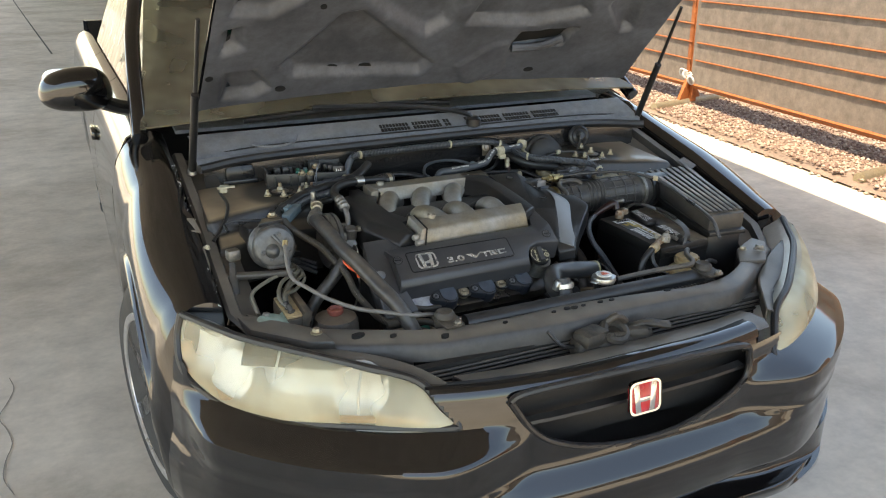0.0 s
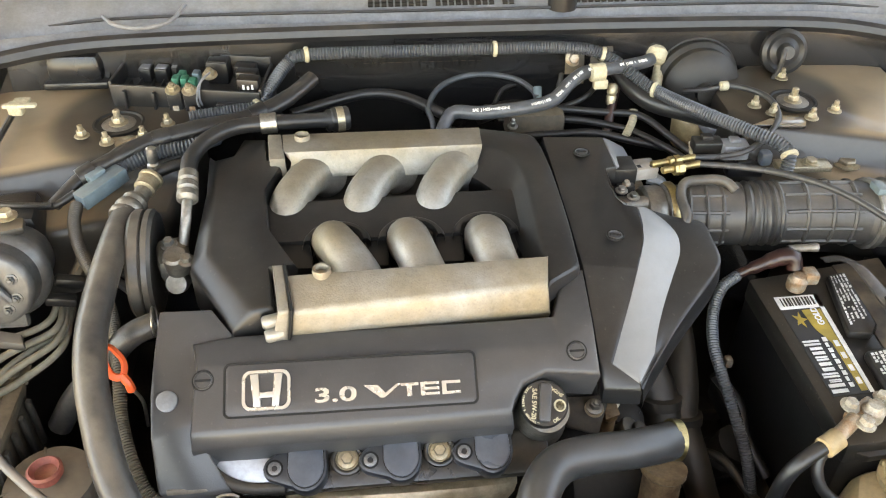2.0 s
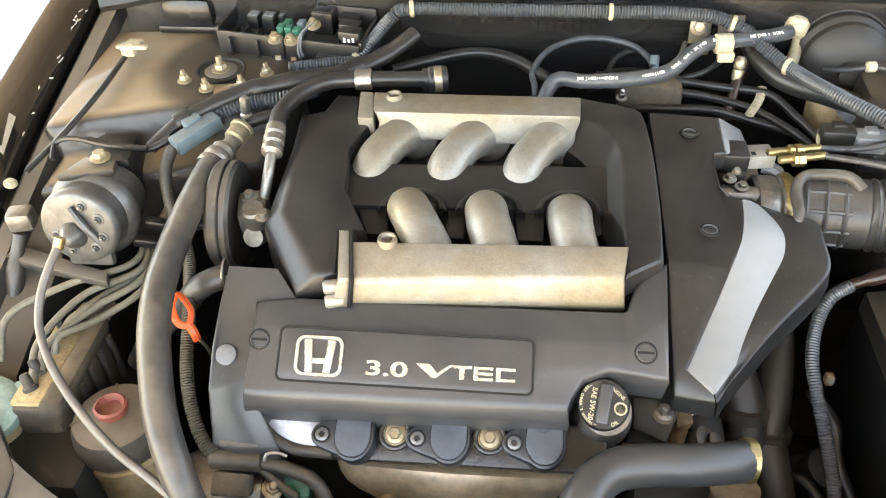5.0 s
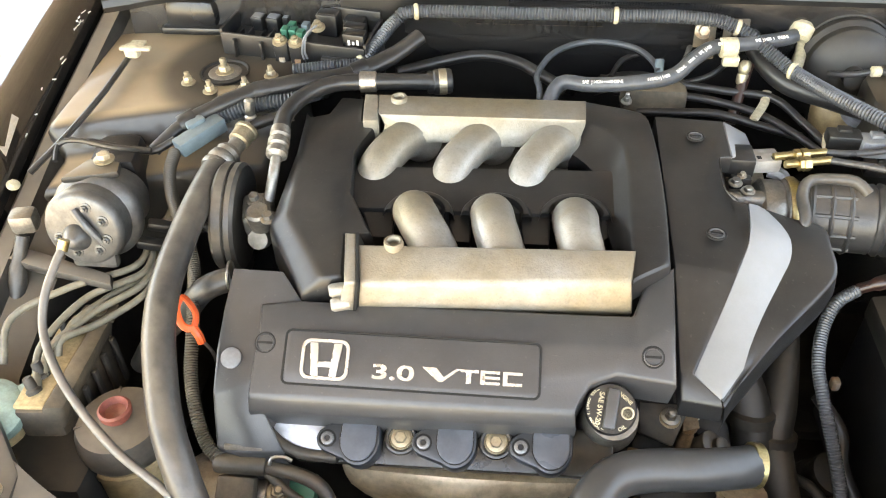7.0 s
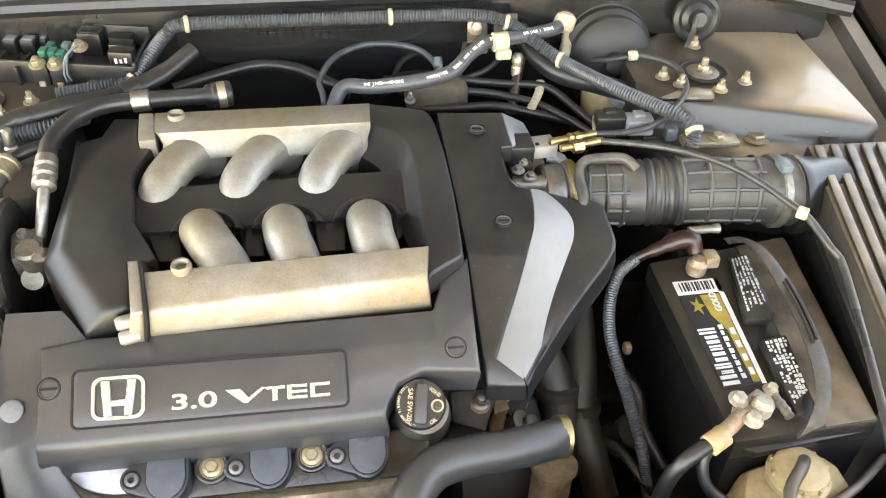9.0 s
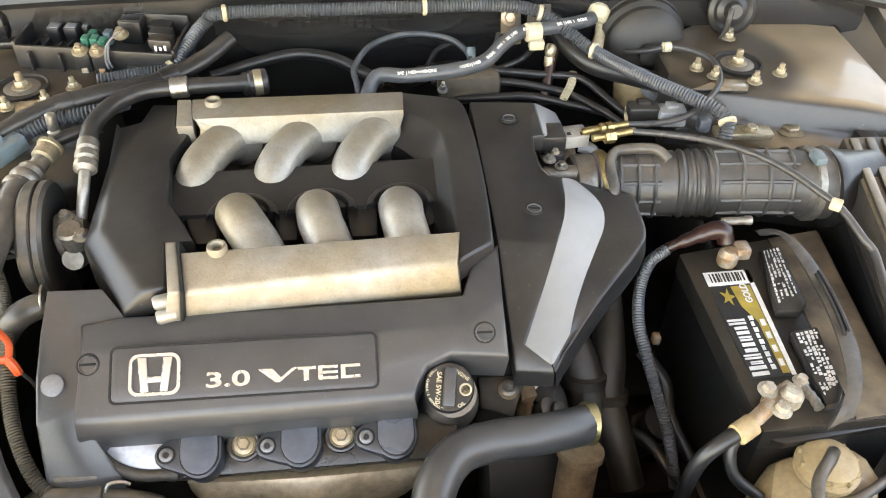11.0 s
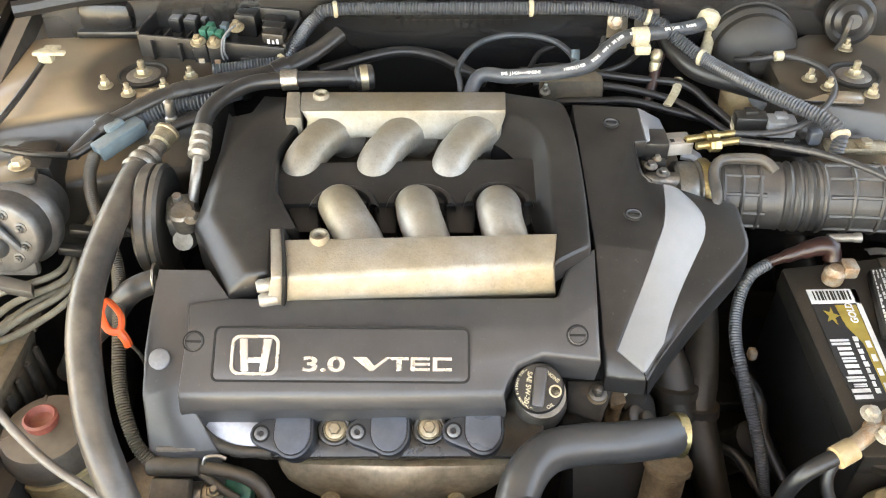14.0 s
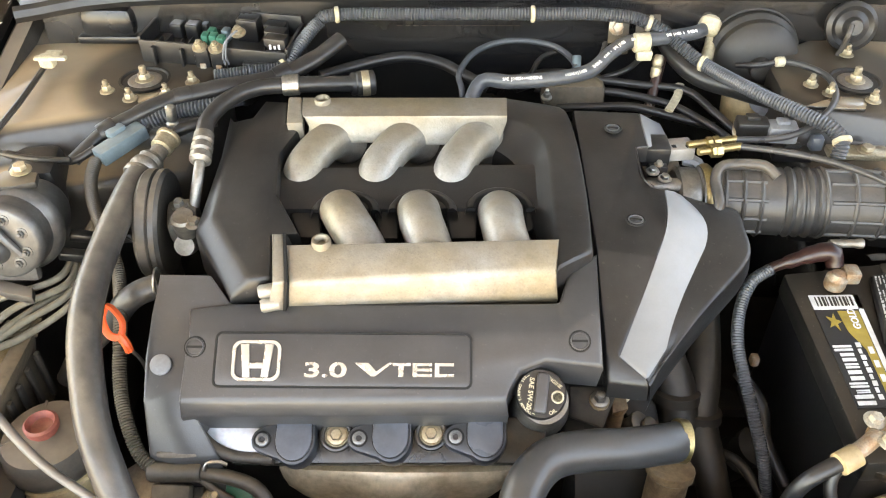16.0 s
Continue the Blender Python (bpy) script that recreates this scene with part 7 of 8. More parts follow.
# steering fluid reservoir
rs = thing("steering_reservoir", "yellowed fluid reservoir with dusty black lid and red cap", "reservoir", (-0.533, 0.465, 0.520))
c = Vector((-0.478, 0.420, 0.640))
m = Matrix.Translation((c.x, c.y, 0.50))
part("tank", lathe([(0.0, 0.0), (0.040, 0.0), (0.046, 0.02), (0.047, 0.09), (0.043, 0.105), (0.046, 0.112)], m, 36), yellow_tank, rs)
part("lid", lathe([(0.048, 0.104), (0.0495, 0.108), (0.0495, 0.118), (0.048, 0.120), (0.048, 0.130), (0.044, 0.138), (0.020, 0.144), (0, 0.145)], m, 36), lid_dust, rs)
for k in range(4):
    part("lid_rib", box(m @ pose(0, 0, 0.129, 0, 0, 20 + 90 * k) @ pose(0.030, 0, 0, 0, 8, 0), 0.030, 0.003, 0.012, 0.001), lid_dust, rs)
part("cap", lathe([(0.014, 0.140), (0.0145, 0.147), (0.017, 0.149), (0.0175, 0.156), (0.0148, 0.158), (0.011, 0.151), (0, 0.149)], m, 28), faded_red, rs)
part("clamp", clip((c.x, c.y, 0.592), 0.047, (0, 0, 1), 0.010), yellow_tank, rs)

# washer filler with pale green cap, beside the wing
wf = thing("washer_filler", "yellowed filler neck with a pale green flip cap", "filler", (-0.709, 0.470, 0.500))
c = Vector((-0.615, 0.411, 0.648))
part("neck", tube([(c.x - 0.01, c.y + 0.01, 0.45), (c.x, c.y, 0.56), (c.x, c.y, 0.632)], [0.02, 0.024, 0.03], 18, 0.02), yellow_tank, wf)
part("cap", lathe([(0.034, -0.016), (0.037, -0.008), (0.037, 0.002), (0.030, 0.008), (0.012, 0.010), (0, 0.010)], facing(c, (0.1, -0.3, 1)), 28), mint, wf)
part("tab", box(facing(c, (0.1, -0.3, 1)) @ pose(0.034, 0.014, -0.004, 0, 0, 25), 0.035, 0.022, 0.007, 0.003), mint, wf)

# low front left: bracket, connectors, hoses
al = thing("alternator", "dirty alloy alternator housing low at the front", "alternator", (-0.399, 0.469, 0.420))
part("housing", lathe([(0.0, -0.05), (0.045, -0.048), (0.055, -0.03), (0.055, 0.03), (0.045, 0.045), (0.0, 0.05)], facing((-0.369, 0.411, 0.520), (1, 0.1, 0)), 30), rough_metal, al)
part("band", clip((-0.329, 0.394, 0.555), 0.02, (1, 0, 0), 0.02), steel, al)
part("terminal", bolt((-0.307, 0.386, 0.575), (0.3, -0.4, 1), 0.008, 0.01, 0.01), zinc, al)
part("plate", slab([(-0.368, 0.387, 0.600), (-0.327, 0.386, 0.600), (-0.327, 0.367, 0.585), (-0.369, 0.365, 0.585)], 0.02, 0.004), dusty, al)
solo("green_plug", box(facing((-0.282, 0.404, 0.560), (0, -0.6, 1)), 0.03, 0.03, 0.02, 0.004), green_fuse, "green plug on the loom below the coils", "plug")
hose("front_loom", [(-0.364, 0.396, 0.610), (-0.329, 0.398, 0.605), (-0.288, 0.395, 0.600), (-0.259, 0.388, 0.590), (-0.242, 0.371, 0.570)], 0.0078, brown_loom, "taped brown dusty loom along the engine's foot", "loom")
hose("front_loom", [(-0.323, 0.397, 0.602), (-0.299, 0.384, 0.590), (-0.275, 0.374, 0.580)], 0.0045, brown_loom, "thin brown loom branch", "loom")
solo("loom_joint", lathe([(0.009, -0.026), (0.0105, -0.023), (0.0105, 0.026), (0.009, 0.029)], facing((-0.345, 0.396, 0.608), (1, 0.0, 0)), 16), brown_loom, "brown taped loom joint", "joint")
solo("spring_hook", tube([(-0.311, 0.393, 0.615), (-0.308, 0.397, 0.622), (-0.296, 0.399, 0.622), (-0.288, 0.398, 0.618)], 0.002, 6, 0.004), steel, "bent bright steel wire hook", "hook")

# fuse box against the bulkhead, its lid off
fb = thing("fuse_box", "open black fuse box with relays and brass studs", "fuse box", (-0.374, 0.965, 0.800))
q = [Vector((-0.489, 0.938, 0.828)), Vector((-0.284, 0.914, 0.820)), Vector((-0.268, 0.972, 0.835)), Vector((-0.478, 1.021, 0.845))]
u = (q[1] - q[0]).normalized()
w = u.cross(V(0, 0, 1)).normalized() * -1
L, Wd = (q[1] - q[0]).length, 0.085
m = Matrix.Translation(q[0] - V(0, 0, 0.06)) @ Matrix((u, w, V(0, 0, 1))).transposed().to_4x4()
part("base", box(m @ pose(L / 2, Wd / 2, 0), L, Wd, 0.04, 0.003), plastic, fb)
part("front_wall", box(m @ pose(L / 2, 0.0, 0.0), L, 0.005, 0.058, 0.0015), plastic, fb)
part("back_wall", box(m @ pose(L / 2, Wd, 0.0), L, 0.005, 0.072, 0.0015), plastic, fb)
part("end_wall", box(m @ pose(0, Wd / 2, 0.0), 0.005, Wd, 0.062, 0.0015), plastic, fb)
part("end_wall", box(m @ pose(L, Wd / 2, 0.0), 0.005, Wd, 0.062, 0.0015), plastic, fb)
turn = m.to_3x3().to_4x4()
for x, y, sx, sy, h in ((-0.451, 0.991, 0.017, 0.020, 0.026), (-0.428, 0.989, 0.018, 0.020, 0.026), (-0.348, 0.990, 0.030, 0.026, 0.034), (-0.412, 0.998, 0.009, 0.016, 0.022)):
    rl = part("relay", box(Matrix.Translation((x, y, 0.800)) @ turn, sx, sy, h, 0.002), plastic, fb, "black relay")
    part("relay_top", box(Matrix.Translation((x, y, 0.800 + h - 0.0006)) @ turn, sx * 0.8, sy * 0.75, 0.0014, 0.0005), trim_grey if h < 0.03 else gloss_black, rl)
for k, (x, y) in enumerate(((-0.310, 0.988), (-0.305, 0.962), (-0.300, 0.934))):
    rl = part("relay", box(Matrix.Translation((x, y, 0.798)) @ turn, 0.030, 0.020, 0.028 + 0.003 * k, 0.002), gloss_black, fb, "black relay")
    for j in range(3):
        part("print_bar", box(Matrix.Translation((x - 0.007 + 0.006 * j, y - 0.0105, 0.812 + 0.003 * k)) @ turn, 0.003, 0.0008, 0.007 - 0.002 * (j % 2), 0), white_mark if k == 2 else trim_grey, rl)
for k in range(5):
    part("partition", box(Matrix.Translation((-0.470 + 0.016 * k, 0.957 - 0.004 * k, 0.800)) @ turn, 0.002, 0.030, 0.016 + 0.004 * (k % 2), 0.0006), plastic, fb)
for k in range(4):
    part("wall_rib", box(m @ pose(0.150 + 0.018 * k, -0.012, 0.008), 0.003, 0.006, 0.030, 0.001), plastic, fb)
for x, y, mt in ((-0.404, 0.960, green_fuse), (-0.392, 0.958, green_fuse), (-0.380, 0.951, green_fuse), (-0.398, 0.974, green_fuse), (-0.378, 0.974, blue_clip)):
    part("fuse", box(Matrix.Translation((x, y, 0.806)) @ turn, 0.010, 0.015, 0.018, 0.0015), mt, fb, "green fuse" if mt is green_fuse else "pale blue fuse")
for p in ((-0.402, 0.921, 0.822), (-0.379, 0.917, 0.822), (-0.355, 0.952, 0.828)):
    part("stud_nut", bolt(p, (0, -0.3, 1), 0.007, 0.008, 0.004), zinc, fb)
for p in ((-0.402, 0.928, 0.812), (-0.379, 0.924, 0.812)):
    part("fusible_link", box(Matrix.Translation(Vector(p) + V(0, -0.004, -0.035)), 0.020, 0.008, 0.042, 0.002), plastic, fb)
    part("link_blade", box(Matrix.Translation(Vector(p) + V(0, -0.009, -0.035)), 0.008, 0.003, 0.022, 0.0008), copper, fb)
for k in range(2):
    part("wire", tube([(-0.351, 0.935, 0.840), (-0.362, 0.920, 0.835), (-0.366, 0.911, 0.815), (-0.365, 0.916, 0.800)] if k else [(-0.352, 0.928, 0.842), (-0.363, 0.909, 0.835), (-0.370, 0.912, 0.812), (-0.369, 0.913, 0.800)], 0.0014, 6, 0.004), trim_grey, fb)
for x in (0.02, 0.06):
    part("wall_rib", box(m @ pose(x, -0.006, 0.012), 0.004, 0.008, 0.04, 0.001), plastic, fb)
bm = box(m @ pose(0.19, -0.006, 0.006), 0.09, 0.010, 0.036, 0.003)
part("cover_flap", bm, plastic, fb)
p = Vector((-0.549, 0.971, 0.800))
rb = thing("relay_box", "small glossy black relay box by the bulkhead", "relay box", (p.x, p.y, 0.76))
part("body", box(Matrix.Translation((p.x, p.y + 0.040, 0.803)), 0.082, 0.062, 0.046, 0.015, taper=0.93), gloss_black, rb)
part("rim", box(Matrix.Translation((p.x, p.y + 0.040, 0.798)), 0.090, 0.068, 0.012, 0.004), gloss_black, rb)
gl = thing("hood_hinge_block", "dusty steel hinge bracket beside the bulkhead", "hinge", (-0.719, 1.062, 0.800))
part("body", lathe([(0.024, -0.02), (0.024, 0.012), (0.018, 0.018), (0, 0.018)], Matrix.Translation((-0.724, 1.062, 0.800)), 20), dusty, gl)
part("arm", box(Matrix.Translation((-0.705, 1.075, 0.785)), 0.07, 0.04, 0.02, 0.006), dusty, gl)

# right of the bulkhead: booster, master cylinder, gland
bb = thing("brake_booster", "dull black brake servo drum on the bulkhead", "brake servo", (0.357, 1.002, 0.750))
ax = V(-0.03, -1, 0.12).normalized()
m = facing((0.370, 1.020, 0.771), ax) @ Matrix.Scale(0.9, 4)
part("drum", lathe([(0.0, -0.012), (0.072, -0.012), (0.076, -0.006), (0.076, 0.004), (0.0735, 0.007), (0.0735, 0.022), (0.071, 0.0245), (0.0715, 0.027), (0.0715, 0.040), (0.066, 0.045), (0.0645, 0.046), (0.0645, 0.062), (0.058, 0.070), (0.035, 0.078), (0.016, 0.080), (0.016, 0.095), (0, 0.095)], m, 56), booster_paint, bb)
part("rim", torus(m @ pose(0, 0, 0.0245), 0.0735, 0.0022, 56, 8), booster_paint, bb)
part("rim", torus(m @ pose(0, 0, 0.0005), 0.0765, 0.0025, 56, 8), booster_paint, bb)
mc = thing("master_cylinder", "alloy brake master cylinder with a yellowed pot", "master cylinder", (0.370, 0.975, 0.700))
part("body", lathe([(0.018, -0.06), (0.02, 0.05), (0.012, 0.056), (0, 0.056)], facing((0.380, 0.951, 0.700), (0.1, -1, 0)), 20), rough_metal, mc)
part("pot", lathe([(0.024, -0.02), (0.028, 0.0), (0.030, 0.028), (0.026, 0.034), (0, 0.036)], Matrix.Translation((0.354, 0.942, 0.715)), 24), yellow_tank, mc)
part("filler_cap", lathe([(0.020, 0), (0.021, 0.014), (0.016, 0.018), (0, 0.018)], facing((0.371, 0.912, 0.742), (0.25, -0.5, 1)), 20), trim_grey, mc)
cp = thing("connector_pair", "black and grey wiring plugs on a bracket", "connector", (0.365, 0.866, 0.730))
for p, sx, sy, h, mt in (((0.320, 0.802, 0.768), 0.040, 0.024, 0.022, plastic), ((0.355, 0.792, 0.768), 0.036, 0.026, 0.022, trim_grey), ((0.387, 0.826, 0.768), 0.026, 0.036, 0.02, plastic), ((0.371, 0.782, 0.745), 0.05, 0.02, 0.016, plastic)):
    b = part("plug", box(Matrix.Translation(p) @ pose(0, 0, -0.006, 0, 0, -4), sx, sy, h, 0.003), mt, cp)
    part("plug_latch", box(Matrix.Translation(p) @ pose(0, 0.004, h - 0.007), sx * 0.4, sy * 0.5, 0.005, 0.001), mt, b)
for k in range(3):
    part("wire", tube([Vector((0.305, 0.811, 0.768)) + V(0, 0.006 * k, 0), (0.296, 0.789, 0.768), Vector((0.300, 0.778, 0.760)) + V(0.004 * k, 0, 0)], 0.0018, 6, 0.004), cream, cp)
bm = box(Matrix.Translation((0.446, 0.769, 0.752)) @ pose(0, 0, 0, 0, 0, -3), 0.075, 0.024, 0.010, 0.003)
zb = solo("zinc_bracket", bm, zinc, "yellow zinc plated bracket on the inner wing", "bracket")
part("bolt", bolt((0.454, 0.764, 0.764), (0, 0, 1), 0.008, 0.006), zinc, zb)
solo("blue_plug", box(Matrix.Translation((0.396, 0.780, 0.755)), 0.016, 0.016, 0.020, 0.004), coil_blue, "pale blue plug near the master cylinder", "plug")
gl = thing("bulkhead_gland", "ribbed black rubber gland with a cable through it", "gland", (0.529, 1.049, 0.790))
m = facing(Vector((0.490, 0.972, 0.829)), (-0.1, -1, 0.3))
part("cup", lathe([(0.034, -0.01), (0.034, 0.0), (0.028, 0.004), (0.022, 0.0), (0.014, 0.004), (0.010, 0.014), (0, 0.014)], m, 30), rubber, gl)
part("cable", tube([(0.482, 0.958, 0.838), (0.478, 0.950, 0.828), (0.478, 0.955, 0.805), (0.473, 0.960, 0.782)], 0.004, 8, 0.006), grey_rubber, gl)
bm = box(Matrix.Translation((0.172, 0.985, 0.817)) @ pose(0, 0, 0, 78, 0, 0), 0.027, 0.036, 0.003, 0.0014)
bm = box(Matrix.Translation((0.182, 0.980, 0.810)) @ pose(0, 0, 0, 78, 0, 12), 0.010, 0.050, 0.003, 0.0014, bm)
bm = box(Matrix.Translation((0.212, 0.980, 0.822)) @ pose(0, 0, 0, 70, 0, 0), 0.034, 0.038, 0.003, 0.0014, bm)
solo("bracket_tab", bm, dusty, "dusty steel tab bolted to the bulkhead", "bracket")
solo("tab_bolt", bolt((0.170, 0.982, 0.824), (0, -0.95, 0.3), 0.008, 0.007), copper, "rusty bolt on the bulkhead tab", "bolt")
cs = thing("casting", "dirty brown casting behind the intake", "casting", (0.113, 0.996, 0.700))
part("body", box(Matrix.Translation((0.112, 0.954, 0.715)), 0.09, 0.05, 0.045, 0.012), dusty, cs)
part("stud", bolt((0.069, 0.897, 0.760), (0, -0.2, 1), 0.005, 0.008, 0.006), steel, cs)

# throttle linkage, cables and the intake trunk
tb = thing("throttle_linkage", "alloy throttle bracket with a black and grey plug", "throttle", (0.212, 0.773, 0.720))
part("pocket", slab([(0.181, 0.808, 0.735), (0.232, 0.815, 0.735), (0.233, 0.718, 0.725), (0.188, 0.718, 0.725)], 0.02, 0.002), rough_metal, tb)
part("black_plug", box(Matrix.Translation((0.191, 0.761, 0.752)) @ pose(0, 0, 0, 0, 0, 0), 0.034, 0.036, 0.026, 0.003), plastic, tb)
part("grey_plug", box(Matrix.Translation((0.221, 0.763, 0.756)) @ pose(0, 0, 0, 0, 0, 8), 0.034, 0.028, 0.018, 0.003), pale_plug, tb)
part("plug_lid", box(Matrix.Translation((0.190, 0.767, 0.7655)), 0.036, 0.022, 0.006, 0.0015), plastic, tb)
part("plug_lug", box(Matrix.Translation((0.193, 0.741, 0.742)), 0.024, 0.014, 0.016, 0.002), plastic, tb)
part("sensor_screw", bolt((0.194, 0.740, 0.758), (0, -0.1, 1), 0.0038, 0.005), copper, tb, "small coppery screw")
part("plug_latch", box(Matrix.Translation((0.222, 0.768, 0.7660)) @ pose(0, 0, 0, 0, 0, 8), 0.026, 0.009, 0.004, 0.001), pale_plug, tb)
for x in (0.213, 0.230):
    part("plug_notch", box(Matrix.Translation((x, 0.756, 0.7715)) @ pose(0, 0, 0, 0, 0, 8), 0.005, 0.006, 0.003, 0), hole_black, tb)
part("wire_boot", tube([(0.230, 0.764, 0.750), (0.246, 0.758, 0.748), (0.253, 0.746, 0.735)], 0.008, 8, 0.006), trim_grey, tb)
for p in ((0.185, 0.729, 0.755), (0.198, 0.718, 0.752)):
    part("screw", bolt(p, (0, -0.1, 1), 0.0055, 0.006), steel, tb)
part("spindle", lathe([(0.010, -0.03), (0.012, 0.02), (0.008, 0.03)], facing((0.207, 0.721, 0.738), (1, -0.1, 0)), 16), rough_metal, tb)
part("throttle_ring", lathe([(0.034, -0.02), (0.038, -0.016), (0.038, 0.004), (0.036, 0.008), (0.040, 0.010), (0.040, 0.022), (0.034, 0.026)], facing((0.235, 0.731, 0.715), (1, 0.02, 0)), 30), rough_metal, tb)
part("brass_band", lathe([(0.0405, 0.012), (0.042, 0.014), (0.042, 0.022), (0.0405, 0.024)], facing((0.235, 0.731, 0.715), (1, 0.02, 0)), 30), brass, tb)
part("cable_stay", slab([(0.224, 0.757, 0.740), (0.256, 0.760, 0.740), (0.255, 0.747, 0.730), (0.227, 0.744, 0.730)], 0.004, 0.001), copper, tb)
for (a, b, nut), route in ((((0.229, 0.756, 0.776), (0.291, 0.767, 0.778), (0.264, 0.759, 0.777)), [(0.290, 0.766, 0.778), (0.326, 0.766, 0.778), (0.364, 0.772, 0.782), (0.400, 0.795, 0.790), (0.429, 0.832, 0.798), (0.433, 0.874, 0.803), (0.417, 0.904, 0.803), (0.391, 0.925, 0.800), (0.361, 0.934, 0.790), (0.337, 0.952, 0.780)]),
                           (((0.239, 0.741, 0.776), (0.293, 0.751, 0.778), (0.263, 0.743, 0.777)), [(0.291, 0.750, 0.778), (0.328, 0.730, 0.785), (0.373, 0.701, 0.792), (0.410, 0.657, 0.800), (0.433, 0.619, 0.802), (0.451, 0.583, 0.800), (0.466, 0.557, 0.795), (0.475, 0.518, 0.785), (0.480, 0.489, 0.775), (0.421, 0.303, 0.770), (0.413, 0.256, 0.735)])):
    a, b, nut = Vector(a), Vector(b), Vector(nut)
    cb = thing("throttle_cable", "black cable with a brass adjuster", "cable", nut)
    part("adjuster", tube([a, (a + b) / 2, b], 0.0048, 12, 0.004, ribs=0.0006), brass, cb)
    part("lock_nut", lathe([(0.009, -0.004), (0.009, 0.004)], facing(nut, b - a), 6), brass, cb)
    part("lock_nut", lathe([(0.0085, -0.003), (0.0085, 0.003)], facing(nut.lerp(a, 0.25), b - a), 6), brass, cb)
    part("sheath", tube(route, 0.0042, 10, 0.008), cable_skin, cb)
for p, d in (((0.385, 0.925, 0.800), (1, 0.1, 0)), ((0.459, 0.560, 0.800), (1, -0.8, 0))):
    solo("cable_band", clip(p, 0.005, d), cream, "cream band on the throttle cable", "band")

tr = thing("intake_trunk", "ribbed black rubber intake trunk with a steel clamp", "intake hose", (0.405, 0.675, 0.680))
TR = [(0.257, 0.729, 0.715), (0.288, 0.723, 0.718), (0.350, 0.713, 0.722), (0.413, 0.706, 0.726), (0.468, 0.699, 0.728), (0.517, 0.692, 0.728), (0.560, 0.687, 0.725)]


def trunk_ring(i, n):
    t = i / n
    if 0.27 < t < 0.41:
        return 1.0 + 0.055 * math.cos((t - 0.27) / 0.14 * 2 * math.pi * 4)
    return 1.0 - (0.08 if t < 0.04 else 0) + (0.05 if 0.80 < t < 0.95 else 0)


part("trunk", tube(TR, 0.0415, 32, 0.0026, ring=trunk_ring), trunk_rubber, tr)
path = glide(TR, 0.004)
n = len(path)
for t in (0.07, 0.135, 0.205, 0.435, 0.53, 0.63, 0.73):
    k = int(t * n)
    part("ring_rib", torus(facing(path[k], path[k + 2] - path[k - 2]), 0.0415, 0.0030, 36, 6), trunk_rubber, tr)
for ang in (100, 68, 36, 4, -28):
    out = V(0, -math.cos(radians(ang)), math.sin(radians(ang))) * 0.0418
    for a, b in ((0.05, 0.24), (0.43, 0.76)):
        part("rib", tube([q + out for q in path[int(a * n):int(b * n):6]], 0.0026, 6, 0.01), trunk_rubber, tr)
p = Vector((0.506, 0.693, 0.728))
part("clamp", clip(p + V(0.022, 0, 0), 0.0450, (1, 0.0, 0), 0.005), rough_metal, tr)
part("clamp", clip(p, 0.0455, (1, 0.0, 0), 0.010), rough_metal, tr)
part("clamp_screw", box(Matrix.Translation((0.501, 0.679, 0.772)), 0.014, 0.022, 0.010, 0.002), blue_clip, tr)
rp = [(0.243, 0.659, 0.735), (0.250, 0.662, 0.755), (0.252, 0.698, 0.765), (0.264, 0.719, 0.770), (0.288, 0.721, 0.772), (0.315, 0.720, 0.770), (0.328, 0.708, 0.762)]
hose("breather_pipe", rp, 0.0066, grey_rubber, "grey breather pipe arching over the trunk", "pipe")

# air filter box with a ridged lid
ab = thing("air_filter_box", "dusty black air filter box with a ridged lid", "air filter", (0.964, 0.854, 0.500))
lid = [Vector(q) for q in ((0.564, 0.739, 0.765), (0.714, 0.737, 0.765), (0.591, 0.364, 0.745), (0.490, 0.376, 0.745))]
part("lid", slab(lid, 0.045, 0.005), lid_plastic, ab, "dusty black ridged lid")
for k in range(7):
    t = (k + 0.5) / 7
    a, b = lid[0].lerp(lid[1], t), lid[3].lerp(lid[2], t)
    a, b = a.lerp(b, 0.03), b.lerp(a, 0.03)
    part("lid_ridge", box(Matrix.Translation((a + b) / 2) @ (b - a).to_track_quat("Y", "Z").to_matrix().to_4x4(), 0.0115, (b - a).length, 0.006, 0.002), lid_plastic, ab)
mid = sum(lid, Vector()) / 4
low = [mid + (p - mid) * 1.06 for p in lid]
part("lid_flange", slab([p - V(0, 0, 0.042) for p in low], 0.012, 0.003), plastic, ab)
part("body", slab([mid + (p - mid) * 0.98 - V(0, 0, 0.053) for p in lid], 0.22, 0.008), plastic, ab)
part("inlet", lathe([(0.046, -0.03), (0.047, 0.02), (0.05, 0.024), (0.05, 0.034)], facing(Vector((0.560, 0.687, 0.725)), (-1, 0, 0)), 30), plastic, ab)
for p in ((0.612, 0.786, 0.760), (0.521, 0.786, 0.745)):
    part("mount_bolt", bolt(p, (0, 0, 1), 0.012, 0.008), zinc, ab)
part("mount_tab", slab([(0.516, 0.797, 0.742), (0.535, 0.795, 0.742), (0.535, 0.763, 0.735), (0.515, 0.761, 0.735)], 0.006, 0.001), dusty, ab)
part("rear_mount", slab([(0.598, 0.803, 0.755), (0.632, 0.807, 0.755), (0.624, 0.746, 0.755), (0.599, 0.741, 0.755)], 0.02, 0.003), plastic, ab)

